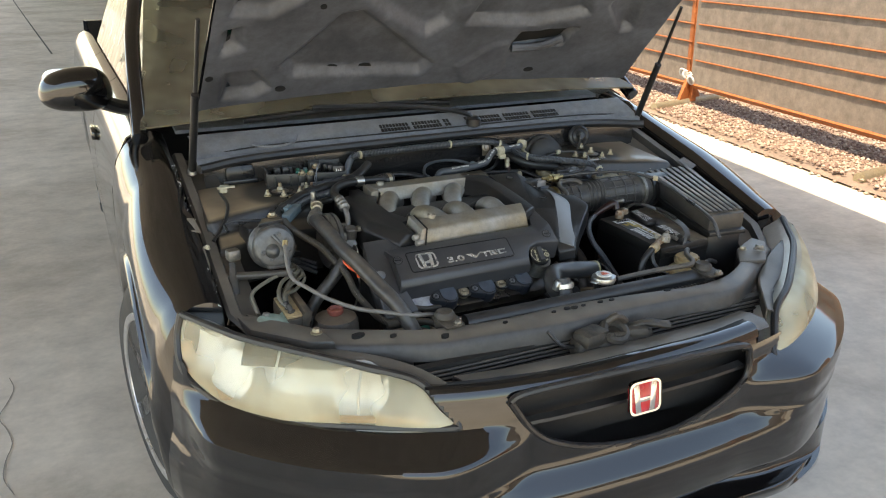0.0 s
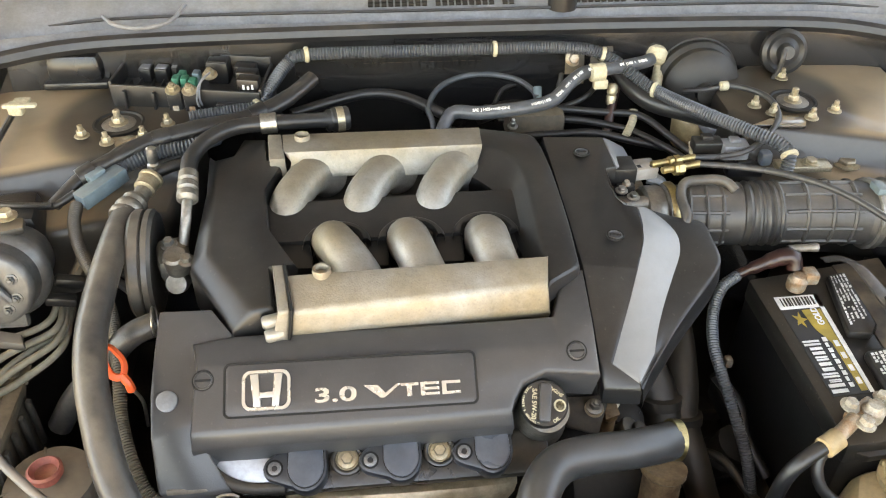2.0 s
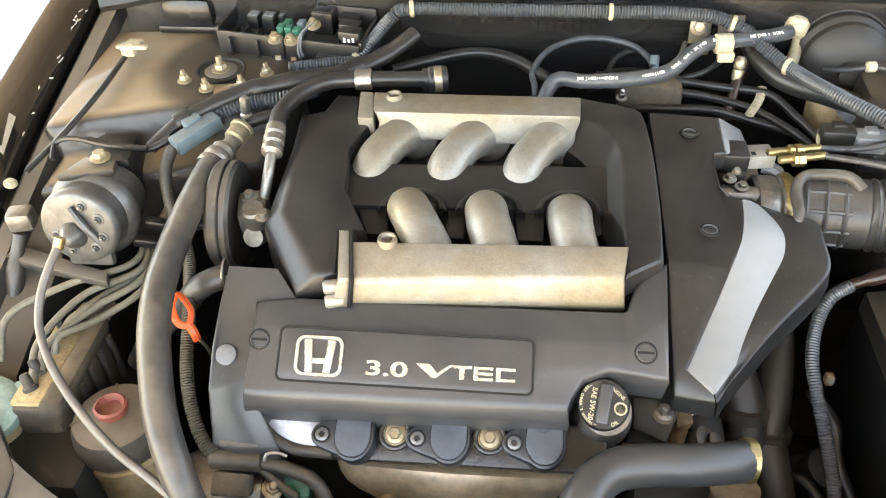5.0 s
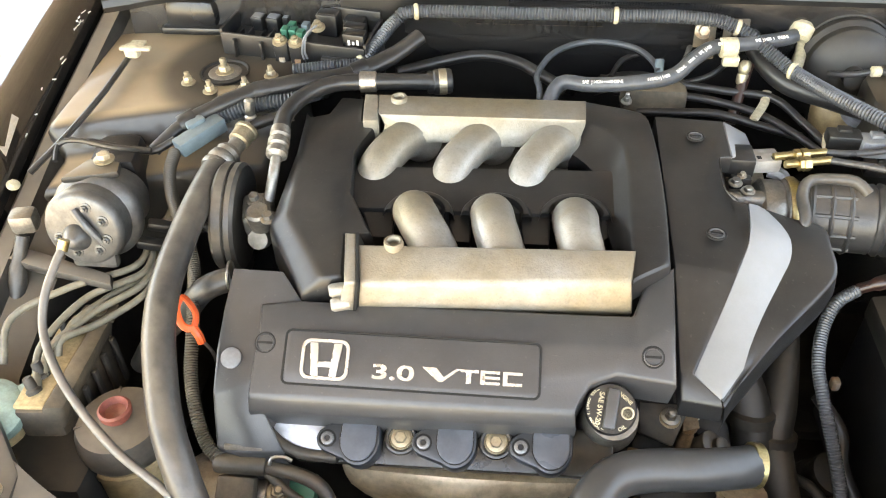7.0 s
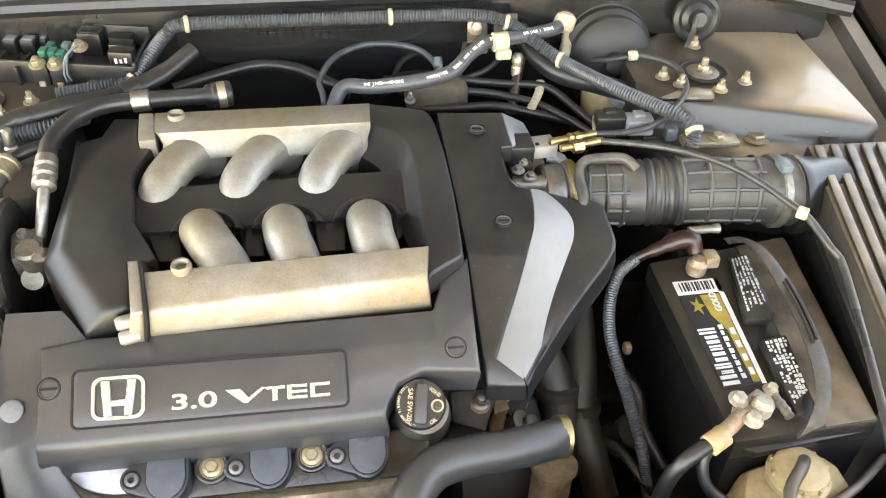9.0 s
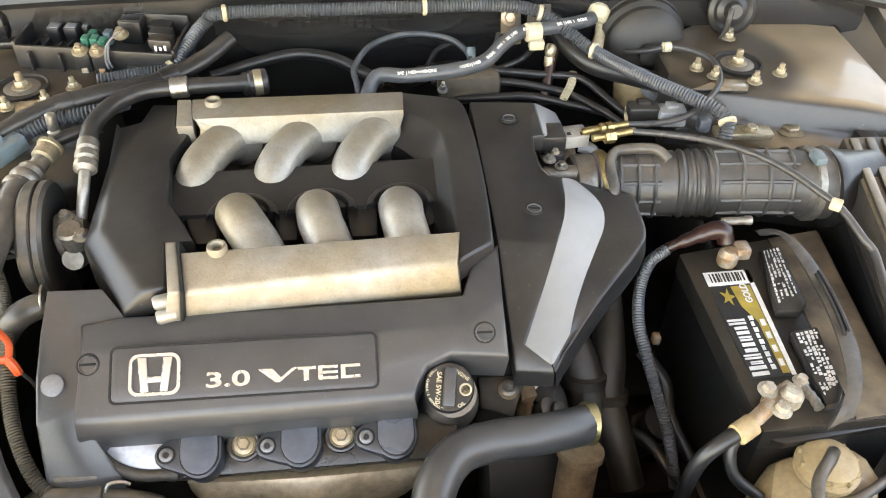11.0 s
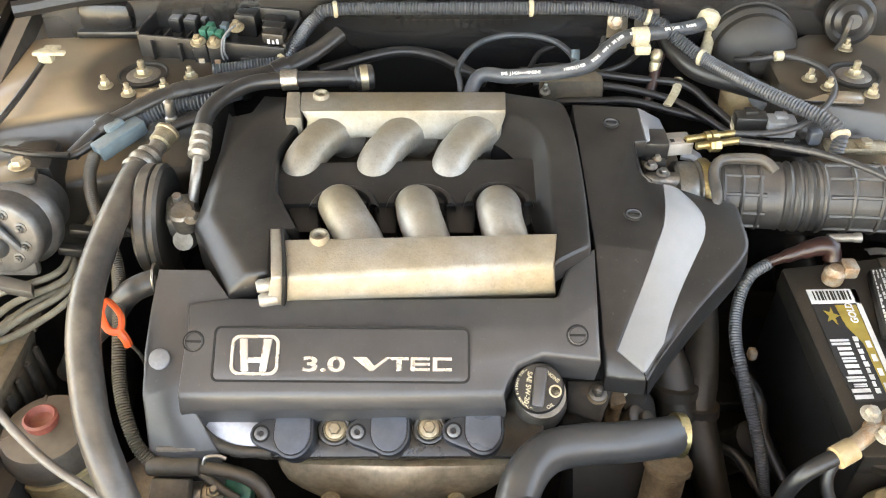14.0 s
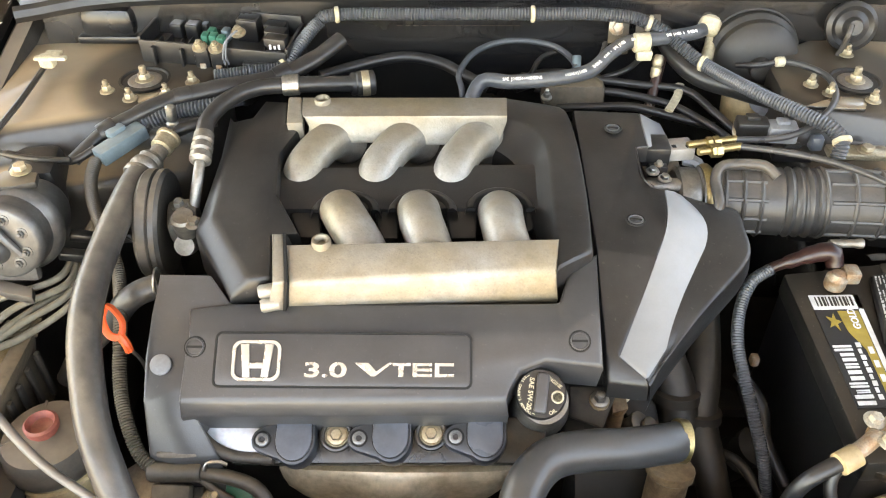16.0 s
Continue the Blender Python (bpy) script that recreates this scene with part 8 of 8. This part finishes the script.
# battery
pale_corrosion = surface("pale corroded lead", (0.40, 0.37, 0.31), 0.55, 0.4, second=(0.26, 0.20, 0.14), amount=1.0, scale=90, bump=0.3)
q = [Vector((0.329, 0.618, 0.688)), Vector((0.329, 0.359, 0.688)), Vector((0.483, 0.367, 0.688)), Vector((0.516, 0.648, 0.688))]
bt = thing("battery", "black lead acid car battery with gold label and clamps", "battery", (sum(q, Vector()) / 4) - V(0, 0, 0.21))
case = surface("battery case plastic", (0.005, 0.005, 0.006), 0.34, second=(0.009, 0.009, 0.008), scale=6, dust=(0.20, 0.155, 0.105), settled=0.08, bump=0.08, grain=200)
part("case", slab([p - V(0, 0, 0.012) for p in q], 0.195, 0.004), case, bt)
ctr = sum(q, Vector()) / 4
part("lid", slab([ctr + (p - ctr) * 1.012 for p in q], 0.030, 0.004), battery_lid, bt)
part("tray", slab([ctr + (p - ctr) * 1.08 - V(0, 0, 0.185) for p in q], 0.03, 0.004), near_black, bt)
hi = [a.lerp(b, t) + V(0, 0, 0.0022) for a, b, t in ((q[0], q[3], 0.62), (q[1], q[2], 0.62), (q[1], q[2], 0.985), (q[0], q[3], 0.985))]
part("lid_panel", slab(hi, 0.006, 0.002), lid_plastic, bt, "tan dusted part of the lid")
part("lid_step", slab([(0.323, 0.367, 0.676), (0.484, 0.374, 0.676), (0.481, 0.365, 0.674), (0.352, 0.352, 0.674), (0.330, 0.362, 0.675)], 0.012, 0.002), case, bt)
lab = [Vector(p) for p in ((0.344, 0.581, 0.689), (0.400, 0.583, 0.689), (0.390, 0.424, 0.689), (0.342, 0.421, 0.689))]
ln_ = part("label", slab(lab, 0.0012, 0), surface("black label", (0.016, 0.015, 0.014), 0.35), bt, "black and gold label with a white border")


def on_label(u, v, h=0.0006):
    """u across the label, v along it from the barcode end."""
    return lab[0].lerp(lab[1], u).lerp(lab[3].lerp(lab[2], u), v) + V(0, 0, h)


def patch(us, vs, mat, name, label="", h=0.0006):
    return part(name, slab([on_label(us[0], vs[0], h), on_label(us[1], vs[0], h), on_label(us[1], vs[1], h), on_label(us[0], vs[1], h)], 0.0006, 0), mat, ln_, label)


patch((0.0, 1.0), (0.0, 0.14), white_mark, "barcode_field")
for k in range(11):
    patch((0.10 + 0.07 * k, 0.125 + 0.07 * k + 0.012 * (k % 3)), (0.02, 0.11), near_black, "barcode_bar", h=0.0012)
patch((0.90, 1.0), (0.0, 1.0), white_mark, "border")
part("gold_field", slab([on_label(0.45, 0.16), on_label(0.88, 0.16), on_label(0.88, 0.98), on_label(0.72, 0.98), on_label(0.70, 0.52), on_label(0.50, 0.36)], 0.0006, 0), gold_mark, ln_, "gold flash")
part("gold_star", slab([on_label(0.30 + (0.16 if k % 2 == 0 else 0.06) * math.cos(k * math.pi / 5), 0.26 + (0.09 if k % 2 == 0 else 0.035) * math.sin(k * math.pi / 5)) for k in range(10)], 0.0006, 0), gold_mark, ln_)
# white brand mark as plain blocks
for v0, v1, u0, u1 in ((0.48, 0.53, 0.04, 0.42), (0.55, 0.62, 0.12, 0.40), (0.64, 0.68, 0.12, 0.40), (0.70, 0.78, 0.12, 0.40), (0.80, 0.84, 0.04, 0.42), (0.86, 0.885, 0.12, 0.40), (0.90, 0.98, 0.04, 0.42)):
    for a, b in ((0.0, 0.36), (0.62, 1.0)):
        patch((u0, u1), (v0 + (v1 - v0) * a, v0 + (v1 - v0) * b), white_mark, "brand_block", h=0.001)
for k in range(9):
    patch((0.52, 0.62 - 0.03 * (k % 2)), (0.46 + 0.055 * k, 0.50 + 0.055 * k), white_mark, "print_bar", h=0.001)
for k in range(4):
    patch((0.74, 0.84), (0.50 + 0.12 * k, 0.56 + 0.12 * k), white_mark, "print_bar", h=0.001)
e = (on_label(0.66, 0.40) - on_label(0.66, 0.10)).normalized()
mt = Matrix.Translation(on_label(0.72, 0.24, 0.0012)) @ Matrix((-e, V(0, 0, 1).cross(-e), V(0, 0, 1))).transposed().to_4x4()
part("lettering", lettering("GOLD", mt, 0.011, 0.0003), white_mark, ln_)
for pts in ([(0.421, 0.607, 0.700), (0.447, 0.613, 0.700), (0.439, 0.515, 0.700), (0.425, 0.501, 0.700), (0.399, 0.505, 0.700)], [(0.402, 0.475, 0.700), (0.435, 0.480, 0.700), (0.422, 0.392, 0.700), (0.411, 0.377, 0.700), (0.395, 0.374, 0.700)]):
    vc_ = part("vent_cap", slab(pts, 0.012, 0.004), plastic, bt, "black vent cover with white warning print")
    p0, p1, p2, p3 = (Vector(pts[i]) + V(0, 0, 0.0006) for i in (0, 1, 2, 4))
    random.seed(len(vc_.name))
    bm = None
    for j in range(5):
        s0 = 0.06
        while s0 < 0.86:
            w0 = random.uniform(0.015, 0.06)
            a, b = p0.lerp(p1, 0.12 + 0.16 * j), p3.lerp(p2, 0.12 + 0.16 * j)
            c0, c1 = a.lerp(b, s0), a.lerp(b, s0 + w0)
            wv = (p1 - p0) * random.choice((0.05, 0.08, 0.11))
            bm = slab([c0, c0 + wv, c1 + wv, c1], 0.0005, 0, 0, bm, (0, 0, 1))
            s0 += w0 + random.uniform(0.008, 0.03) + (0.08 if random.random() < 0.12 else 0)
    tagged(part("print", bm, white_mark, vc_, "small unreadable white print"), kind="stuff")
outer = glide([(0.427, 0.640, 0.700), (0.440, 0.623, 0.716), (0.454, 0.594, 0.722), (0.459, 0.545, 0.722), (0.457, 0.484, 0.720), (0.448, 0.426, 0.718), (0.430, 0.382, 0.716), (0.411, 0.353, 0.706), (0.413, 0.355, 0.685)], 0.008)
inner = glide([(0.430, 0.629, 0.700), (0.439, 0.614, 0.714), (0.443, 0.590, 0.720), (0.442, 0.543, 0.722), (0.440, 0.486, 0.720), (0.430, 0.428, 0.718), (0.416, 0.386, 0.716), (0.397, 0.358, 0.706), (0.391, 0.355, 0.685)], 0.008)
n = min(len(outer), len(inner))
rows = [[inner[i], inner[i].lerp(outer[i], 0.5) + V(0, 0, 0.002), outer[i]] for i in range(n)]
strap = thing("battery_strap", "grey black carry strap arching over the battery", "strap", inner[0])
part("band", sheet(rows, thick=0.004), trunk_rubber, strap)
for side in (0.34, 0.62):
    line = [inner[i].lerp(outer[i], side) + V(0, 0, 0.0042) for i in range(int(n * 0.35), int(n * 0.66))]
    part("slot", tube(line, 0.0022, 6, 0.008), near_black, strap)
for nm, c, kind in (("positive", (0.377, 0.595, 0.700), 1), ("negative", (0.365, 0.388, 0.700), 0)):
    c = Vector(c)
    cl = thing("terminal_clamp", "corroded battery terminal clamp" + (" with maroon boot" if kind else " with pale corrosion"), "clamp", c - V(0, 0, 0.012))
    part("collar", lathe([(0.013, -0.012), (0.0145, -0.008), (0.0145, 0.006), (0.011, 0.009), (0.009, 0.014), (0, 0.015)], Matrix.Translation(c) @ Matrix.Scale(0.82, 4), 22), copper if kind else pale_corrosion, cl)
    if kind:
        part("jaw", box(Matrix.Translation(Vector((0.393, 0.599, 0.698))), 0.018, 0.020, 0.016, 0.003), copper, cl)
        part("boot", tube([(0.310, 0.616, 0.700), (0.331, 0.615, 0.712), (0.357, 0.617, 0.722), (0.372, 0.614, 0.725), (0.376, 0.607, 0.712)], [0.006, 0.008, 0.010, 0.011, 0.010], 14, 0.005), maroon, cl)
        part("stud", lathe([(0.005, 0), (0.005, 0.03), (0.006, 0.032), (0.006, 0.038)], facing((0.374, 0.630, 0.725), (1, 0.02, 0)), 12), rough_metal, cl)
    else:
        for p, r in (((0.343, 0.395, 0.703), 0.0075), ((0.347, 0.371, 0.703), 0.008), ((0.381, 0.404, 0.702), 0.006)):
            part("clamp_bolt", bolt(p, (0.1, -0.1, 1), r * 0.9, 0.008), pale_corrosion, cl)
        part("jaw", box(Matrix.Translation(Vector((0.357, 0.391, 0.692))) @ pose(0, 0, 0, 0, 0, 30), 0.042, 0.020, 0.010, 0.003), copper, cl)
        part("screw", tube([(0.382, 0.399, 0.700), (0.386, 0.384, 0.700), (0.387, 0.372, 0.700)], 0.005, 8, 0.004, ribs=0.001), steel, cl)
        part("lug", tube([(0.342, 0.381, 0.700), (0.327, 0.370, 0.698), (0.313, 0.362, 0.695)], 0.008, 10, 0.006), copper, cl)
        part("tape", clip((0.309, 0.359, 0.692), 0.009, Vector((0.298, 0.354, 0.690)) - Vector((0.323, 0.366, 0.695)), 0.022), yellow_tank, cl)
hose("battery_lead", [(0.309, 0.614, 0.700), (0.287, 0.603, 0.690), (0.273, 0.582, 0.670), (0.265, 0.547, 0.650), (0.268, 0.512, 0.630), (0.277, 0.478, 0.600), (0.288, 0.444, 0.560), (0.300, 0.423, 0.500)], 0.0070, conduit, "ribbed conduit battery lead dropping beside the battery", "cable", step=0.0016, ribs=0.0008)
hose("battery_lead", [(0.309, 0.359, 0.692), (0.284, 0.350, 0.685), (0.267, 0.346, 0.665), (0.259, 0.342, 0.630), (0.258, 0.341, 0.580)], 0.0078, rubber, "black earth cable from the battery clamp", "cable")
hose("battery_lead", [(0.305, 0.358, 0.690), (0.296, 0.349, 0.672), (0.301, 0.335, 0.650), (0.327, 0.323, 0.630)], 0.006, rubber, "thin black earth cable looping down", "cable")

# washer bottle in front of the battery
wb = thing("coolant_bottle", "yellowed plastic overflow bottle with a hose", "bottle", (0.507, 0.438, 0.450))
q = [Vector(p) for p in ((0.345, 0.357, 0.655), (0.440, 0.366, 0.655), (0.456, 0.325, 0.650), (0.425, 0.278, 0.640), (0.313, 0.288, 0.640))]
part("body", slab(q, 0.17, 0.034), yellow_tank, wb)
m = Matrix.Translation((0.391, 0.334, 0.655))
part("cap", lathe([(0.030, -0.004), (0.031, 0.004), (0.026, 0.006), (0.026, 0.014), (0.018, 0.018), (0, 0.018)], m, 30), yellow_tank, wb)
for k in range(10):
    a = 36 * k
    part("cap_rib", box(m @ pose(0, 0, 0.006, 0, 0, a) @ pose(0.027, 0, 0), 0.004, 0.003, 0.007, 0.0008), yellow_tank, wb)
hose("overflow_hose", [(0.396, 0.340, 0.672), (0.377, 0.320, 0.690), (0.355, 0.297, 0.690), (0.333, 0.253, 0.685), (0.262, 0.279, 0.672), (0.144, 0.281, 0.668)], 0.0062, grey_rubber, "thin grey overflow hose to the radiator neck", "hose")
hose("overflow_hose", [(0.384, 0.306, 0.600), (0.395, 0.299, 0.642), (0.417, 0.304, 0.652), (0.452, 0.322, 0.650), (0.516, 0.367, 0.620)], 0.005, grey_rubber, "thin grey hose over the bottle", "hose")

# radiator: top tank, crimped seam, neck, hose, brackets
rd = thing("radiator", "black plastic radiator top tank with a crimped seam", "radiator", (0.03, 0.22, 0.25))
TA, TBk = Vector((-0.254, 0.249, 0.650)), Vector((0.388, 0.249, 0.650))
part("tank", tube([TA, TA.lerp(TBk, 0.35), TA.lerp(TBk, 0.7), TBk], 0.019, 20, 0.03), rubber, rd)
part("core", slab([TA + V(-0.02, 0.02, -0.02), TBk + V(0.02, 0.02, -0.02), TBk + V(0.02, -0.02, -0.02), TA + V(-0.02, -0.02, -0.02)], 0.36, 0.002), near_black, rd)
bm = None
for k in range(70):
    p = TA.lerp(TBk, (k + 0.5) / 70) + V(0, -0.021, -0.012)
    bm = box(Matrix.Translation(p), 0.004, 0.006, 0.006, 0, bm)
tagged(part("crimp_teeth", bm, rough_metal, rd, "row of pale crimp teeth"), kind="stuff")
NK = Vector((0.011, 0.290, 0.665))
part("neck", tube([NK + V(0, -0.01, -0.03), NK + V(0, 0.0, -0.01), NK + V(0, 0.012, 0.02)], 0.019, 16, 0.008), rubber, rd)
part("cap_seat", lathe([(0.022, -0.025), (0.022, 0.0)], Matrix.Translation((0.109, 0.281, 0.672)), 20), rubber, rd)
cp = Matrix.Translation((0.108, 0.281, 0.676))
rc = part("radiator_cap", lathe([(0.026, -0.006), (0.028, 0.0), (0.026, 0.006), (0.018, 0.010), (0, 0.011)], cp, 28), steel, rd, "bright metal radiator cap with a red label")
part("cap_ear", box(cp @ pose(0, 0, -0.004, 0, 0, 15), 0.072, 0.018, 0.006, 0.003), steel, rc)
part("cap_label", lathe([(0.018, 0.0100), (0.018, 0.0122), (0, 0.0122)], cp, 24), white_mark, rc)
for k in range(3):
    part("print_bar", box(cp @ pose(0.0, -0.005 + 0.005 * k, 0.0126), 0.018 - 0.004 * k, 0.0026, 0.0006, 0), red_plastic, rc)
rust_brown = surface("rust brown casting", (0.22, 0.15, 0.085), 0.7, 0.2, second=(0.11, 0.07, 0.04), amount=1.0, scale=40, dust=TAN, settled=0.3, bump=0.35, grain=180)
rh = thing("radiator_hose", "fat black upper radiator hose with clamps", "hose", (0.063, 0.403, 0.620))
part("hose_body", tube([NK + V(0, 0.004, 0.004), (0.004, 0.313, 0.655), (0.013, 0.343, 0.668), (0.037, 0.373, 0.668), (0.075, 0.388, 0.662), (0.115, 0.396, 0.655), (0.156, 0.409, 0.645), (0.176, 0.418, 0.638)], 0.0205, 24, 0.008), hose_black, rh)
part("clamp", clip(NK + V(0, 0.004, 0.006), 0.021, (0, 0.3, 1), 0.012), steel, rh)
part("clamp_screw", box(Matrix.Translation(NK + V(-0.024, 0.0, 0.0)) @ pose(0, 0, 0, 0, 20, 0), 0.010, 0.016, 0.022, 0.002), steel, rh)
part("clamp", clip((0.177, 0.419, 0.637), 0.0208, (1, 0.05, -0.2), 0.012), brass, rh)
part("outlet", lathe([(0.022, -0.06), (0.022, 0.0), (0.026, 0.004), (0.026, 0.012)], facing((0.176, 0.420, 0.575), (0.1, 0.3, 1)), 18), rust_brown, rh, "rust brown outlet stub")
for x, y, z in (((0.364, 0.237, 0.662)), ((-0.295, 0.249, 0.660))):
    rk = thing("radiator_bracket", "bent black steel radiator bracket with a rubber mount", "bracket", (x, y, z - 0.01), "radiator brackets")
    part("plate", slab([(x - 0.026, y + 0.022, z + 0.012), (x + 0.024, y + 0.022, z + 0.012), (x + 0.026, y - 0.030, z + 0.006), (x - 0.016, y - 0.034, z + 0.006)], 0.006, 0.002), grime, rk)
    part("mount", lathe([(0.020, -0.02), (0.022, -0.008), (0.021, 0.010), (0.016, 0.016), (0.010, 0.012), (0, 0.012)], Matrix.Translation((x, y + 0.012, z + 0.006)), 22), grime, rk)
    part("bolt", bolt((x + 0.01, y - 0.03, z + 0.008), (0, 0, 1), 0.007, 0.007), rough_metal, rk)
fl = thing("filler_panel", "dirty grey steel corner bracket behind the headlamp", "bracket", (-0.645, 0.475, 0.640))
part("plate", slab([(-0.680, 0.467, 0.660), (-0.653, 0.456, 0.660), (-0.601, 0.406, 0.660), (-0.537, 0.334, 0.660), (-0.526, 0.265, 0.660), (-0.575, 0.286, 0.660), (-0.666, 0.388, 0.660)], 0.02, 0.006), slam_paint, fl)
part("bolt", bolt((-0.552, 0.308, 0.664), (0, 0, 1), 0.008, 0.009), zinc, fl)
part("bolt", bolt((-0.622, 0.435, 0.658), (0, 0, 1), 0.008, 0.009), rough_metal, fl)
fr = thing("filler_panel", "dirty grey steel corner bracket behind the headlamp", "bracket", (0.605, 0.322, 0.660))
part("plate", slab([(0.547, 0.333, 0.662), (0.642, 0.381, 0.664), (0.651, 0.341, 0.664), (0.564, 0.249, 0.660), (0.494, 0.266, 0.660)], 0.012, 0.004), slam_paint, fr)
part("bolt", bolt((0.586, 0.297, 0.668), (0, 0, 1), 0.010, 0.010), rough_metal, fr)
hose("latch_cable", [(-0.275, 0.304, 0.645), (-0.262, 0.326, 0.650), (-0.261, 0.301, 0.648), (-0.245, 0.299, 0.640)], 0.0035, rubber, "short black cable end at the slam panel", "cable")

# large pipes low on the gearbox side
# deep bay is black with shade; the casing is coloured near black for it
gx = thing("gearbox", "grimy gearbox casing, blackened for the shade deep beside the engine", "gearbox", (0.24, 0.5, 0.25))
part("casing", box(pose(0.25, 0.52, 0.22), 0.22, 0.34, 0.20, 0.03), near_black, gx)
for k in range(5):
    part("casing_rib", box(pose(0.25, 0.40 + 0.055 * k, 0.424), 0.20, 0.008, 0.018, 0.003), near_black, gx)
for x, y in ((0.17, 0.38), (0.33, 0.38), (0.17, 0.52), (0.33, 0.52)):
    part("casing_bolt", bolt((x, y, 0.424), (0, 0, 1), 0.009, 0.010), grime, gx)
part("bellhousing", lathe([(0.13, -0.05), (0.135, 0.0), (0.12, 0.05), (0.06, 0.07), (0, 0.07)], facing((0.13, 0.52, 0.45), (1, 0, 0)), 30), near_black, gx)
for pts, r in (([(0.192, 0.637, 0.610), (0.194, 0.580, 0.600), (0.205, 0.544, 0.580), (0.212, 0.517, 0.550), (0.212, 0.489, 0.500)], 0.024), ([(0.264, 0.689, 0.610), (0.249, 0.599, 0.600), (0.242, 0.549, 0.575), (0.236, 0.518, 0.550), (0.242, 0.475, 0.520), (0.252, 0.439, 0.480)], 0.020)):
    hose("cooling_pipe", pts, r, deep_pipe, "dusty brown coolant pipe low beside the gearbox", "pipe", group="coolant pipes")
for p, r in (((0.206, 0.531, 0.575), 0.0255), ((0.237, 0.519, 0.553), 0.0215)):
    solo("pipe_collar", clip(p, r, (0, 0.4, 1), 0.014), deep_pipe, "dusty collar on the coolant pipe", "collar")
rusty = surface("rusted steel", (0.20, 0.115, 0.055), 0.8, 0.1, second=(0.10, 0.058, 0.030), amount=1.0, scale=60, dust=TAN, settled=0.3, bump=0.4, grain=200)
sb = thing("engine_bracket", "rusty steel lifting bracket with a bright bolt", "bracket", (0.099, 0.493, 0.600))
part("plate", slab([(0.071, 0.492, 0.635), (0.126, 0.492, 0.635), (0.106, 0.454, 0.610), (0.071, 0.469, 0.610)], 0.01, 0.003), grime, sb)
part("bolt", bolt((0.101, 0.470, 0.640), (0, -0.3, 1), 0.0065, 0.009, 0.004), rough_metal, sb)
part("post", lathe([(0.0085, -0.060), (0.0085, 0.012), (0.0105, 0.014), (0.0105, 0.022), (0.006, 0.025), (0, 0.025)], facing((0.125, 0.482, 0.592), (0.05, 0.15, 1)), 16), rusty, sb, "rusty threaded post")
part("side_tab", slab([(0.118, 0.470, 0.617), (0.136, 0.476, 0.617), (0.134, 0.498, 0.622), (0.119, 0.496, 0.622)], 0.004, 0.001), rusty, sb, "bent rusty tab")
part("washer", lathe([(0.011, 0), (0.011, 0.0015), (0.005, 0.002)], facing((0.101, 0.470, 0.6365), (0, -0.3, 1)), 20), zinc, sb)
# sensor bodies coloured near black for the shade around them
for p, sx, sy, h in (((0.152, 0.509, 0.560), 0.05, 0.05, 0.05), ((0.091, 0.483, 0.550), 0.07, 0.05, 0.04), ((0.297, 0.506, 0.500), 0.06, 0.05, 0.05)):
    solo("sensor_body", lathe([(sx * 0.42, -h), (sx * 0.42, -h * 0.2), (sx * 0.34, -h * 0.1), (sx * 0.34, h * 0.25), (sx * 0.40, h * 0.3), (sx * 0.40, h * 0.5), (sx * 0.22, h * 0.6), (0, h * 0.6)], facing(p, (0.3, -0.35, 1)), 18), near_black, "grimy sensor body, blackened for the shade deep in the bay", "sensor", "deep sensors")
hose("deep_loom", [(0.277, 0.545, 0.600), (0.304, 0.519, 0.570), (0.303, 0.486, 0.550), (0.322, 0.446, 0.520)], 0.008, rubber, "black loom deep beside the battery", "loom")
hose("deep_loom", [(0.255, 0.491, 0.520), (0.274, 0.469, 0.530), (0.292, 0.431, 0.520), (0.312, 0.414, 0.500)], 0.006, rubber, "black loom deep beside the battery", "loom")
solo("orange_tag", box(Matrix.Translation((0.297, 0.558, 0.600)), 0.010, 0.012, 0.014, 0.003), copper, "small orange brown clip on the loom", "clip")
hose("stray_wire", [(-0.503, 1.023, 0.888), (-0.478, 0.989, 0.889), (-0.439, 0.969, 0.892), (-0.401, 0.976, 0.898), (-0.383, 1.005, 0.910)], 0.0028, trim_grey, "thin grey wire lying on the scuttle", "wire")
dc = thing("deep_casting", "rusty brown casting low behind the radiator hose", "casting", (0.095, 0.537, 0.500))
part("body", box(Matrix.Translation((0.087, 0.527, 0.530)) @ pose(0, 0, 0, 0, 0, 12), 0.075, 0.05, 0.05, 0.012), brown_loom, dc)
part("edge", tube([(0.063, 0.480, 0.600), (0.079, 0.482, 0.605), (0.099, 0.483, 0.600)], 0.003, 8, 0.006), shield_metal, dc)
part("stud", bolt((0.137, 0.509, 0.600), (0.1, -0.3, 1), 0.006, 0.008, 0.006), zinc, dc)
for p, r, h in (((0.150, 0.478, 0.585), 0.013, 0.030), ((0.160, 0.474, 0.588), 0.009, 0.020)):
    part("plug_body", lathe([(r, -h), (r, 0), (r * 1.12, 0.002), (r * 1.12, 0.007), (r * 0.8, 0.009), (0, 0.009)], facing(p, (0.55, -0.2, 0.8)), 18), brown_loom, dc, "dirty ringed plug body")
part("pipe_stub", tube([(0.062, 0.452, 0.598), (0.074, 0.447, 0.602), (0.088, 0.447, 0.600)], 0.006, 10, 0.006), rusty, dc)
part("arm", tube([(0.119, 0.501, 0.600), (0.129, 0.489, 0.585), (0.127, 0.481, 0.570)], 0.010, 10, 0.01, flat=0.6), copper, dc)
solo("wing_bolt", bolt((-0.716, 0.911, 0.795), (0.2, 0, 1), 0.009, 0.006), slam_paint, "dusty bolt head on the inner wing ledge", "bolt")
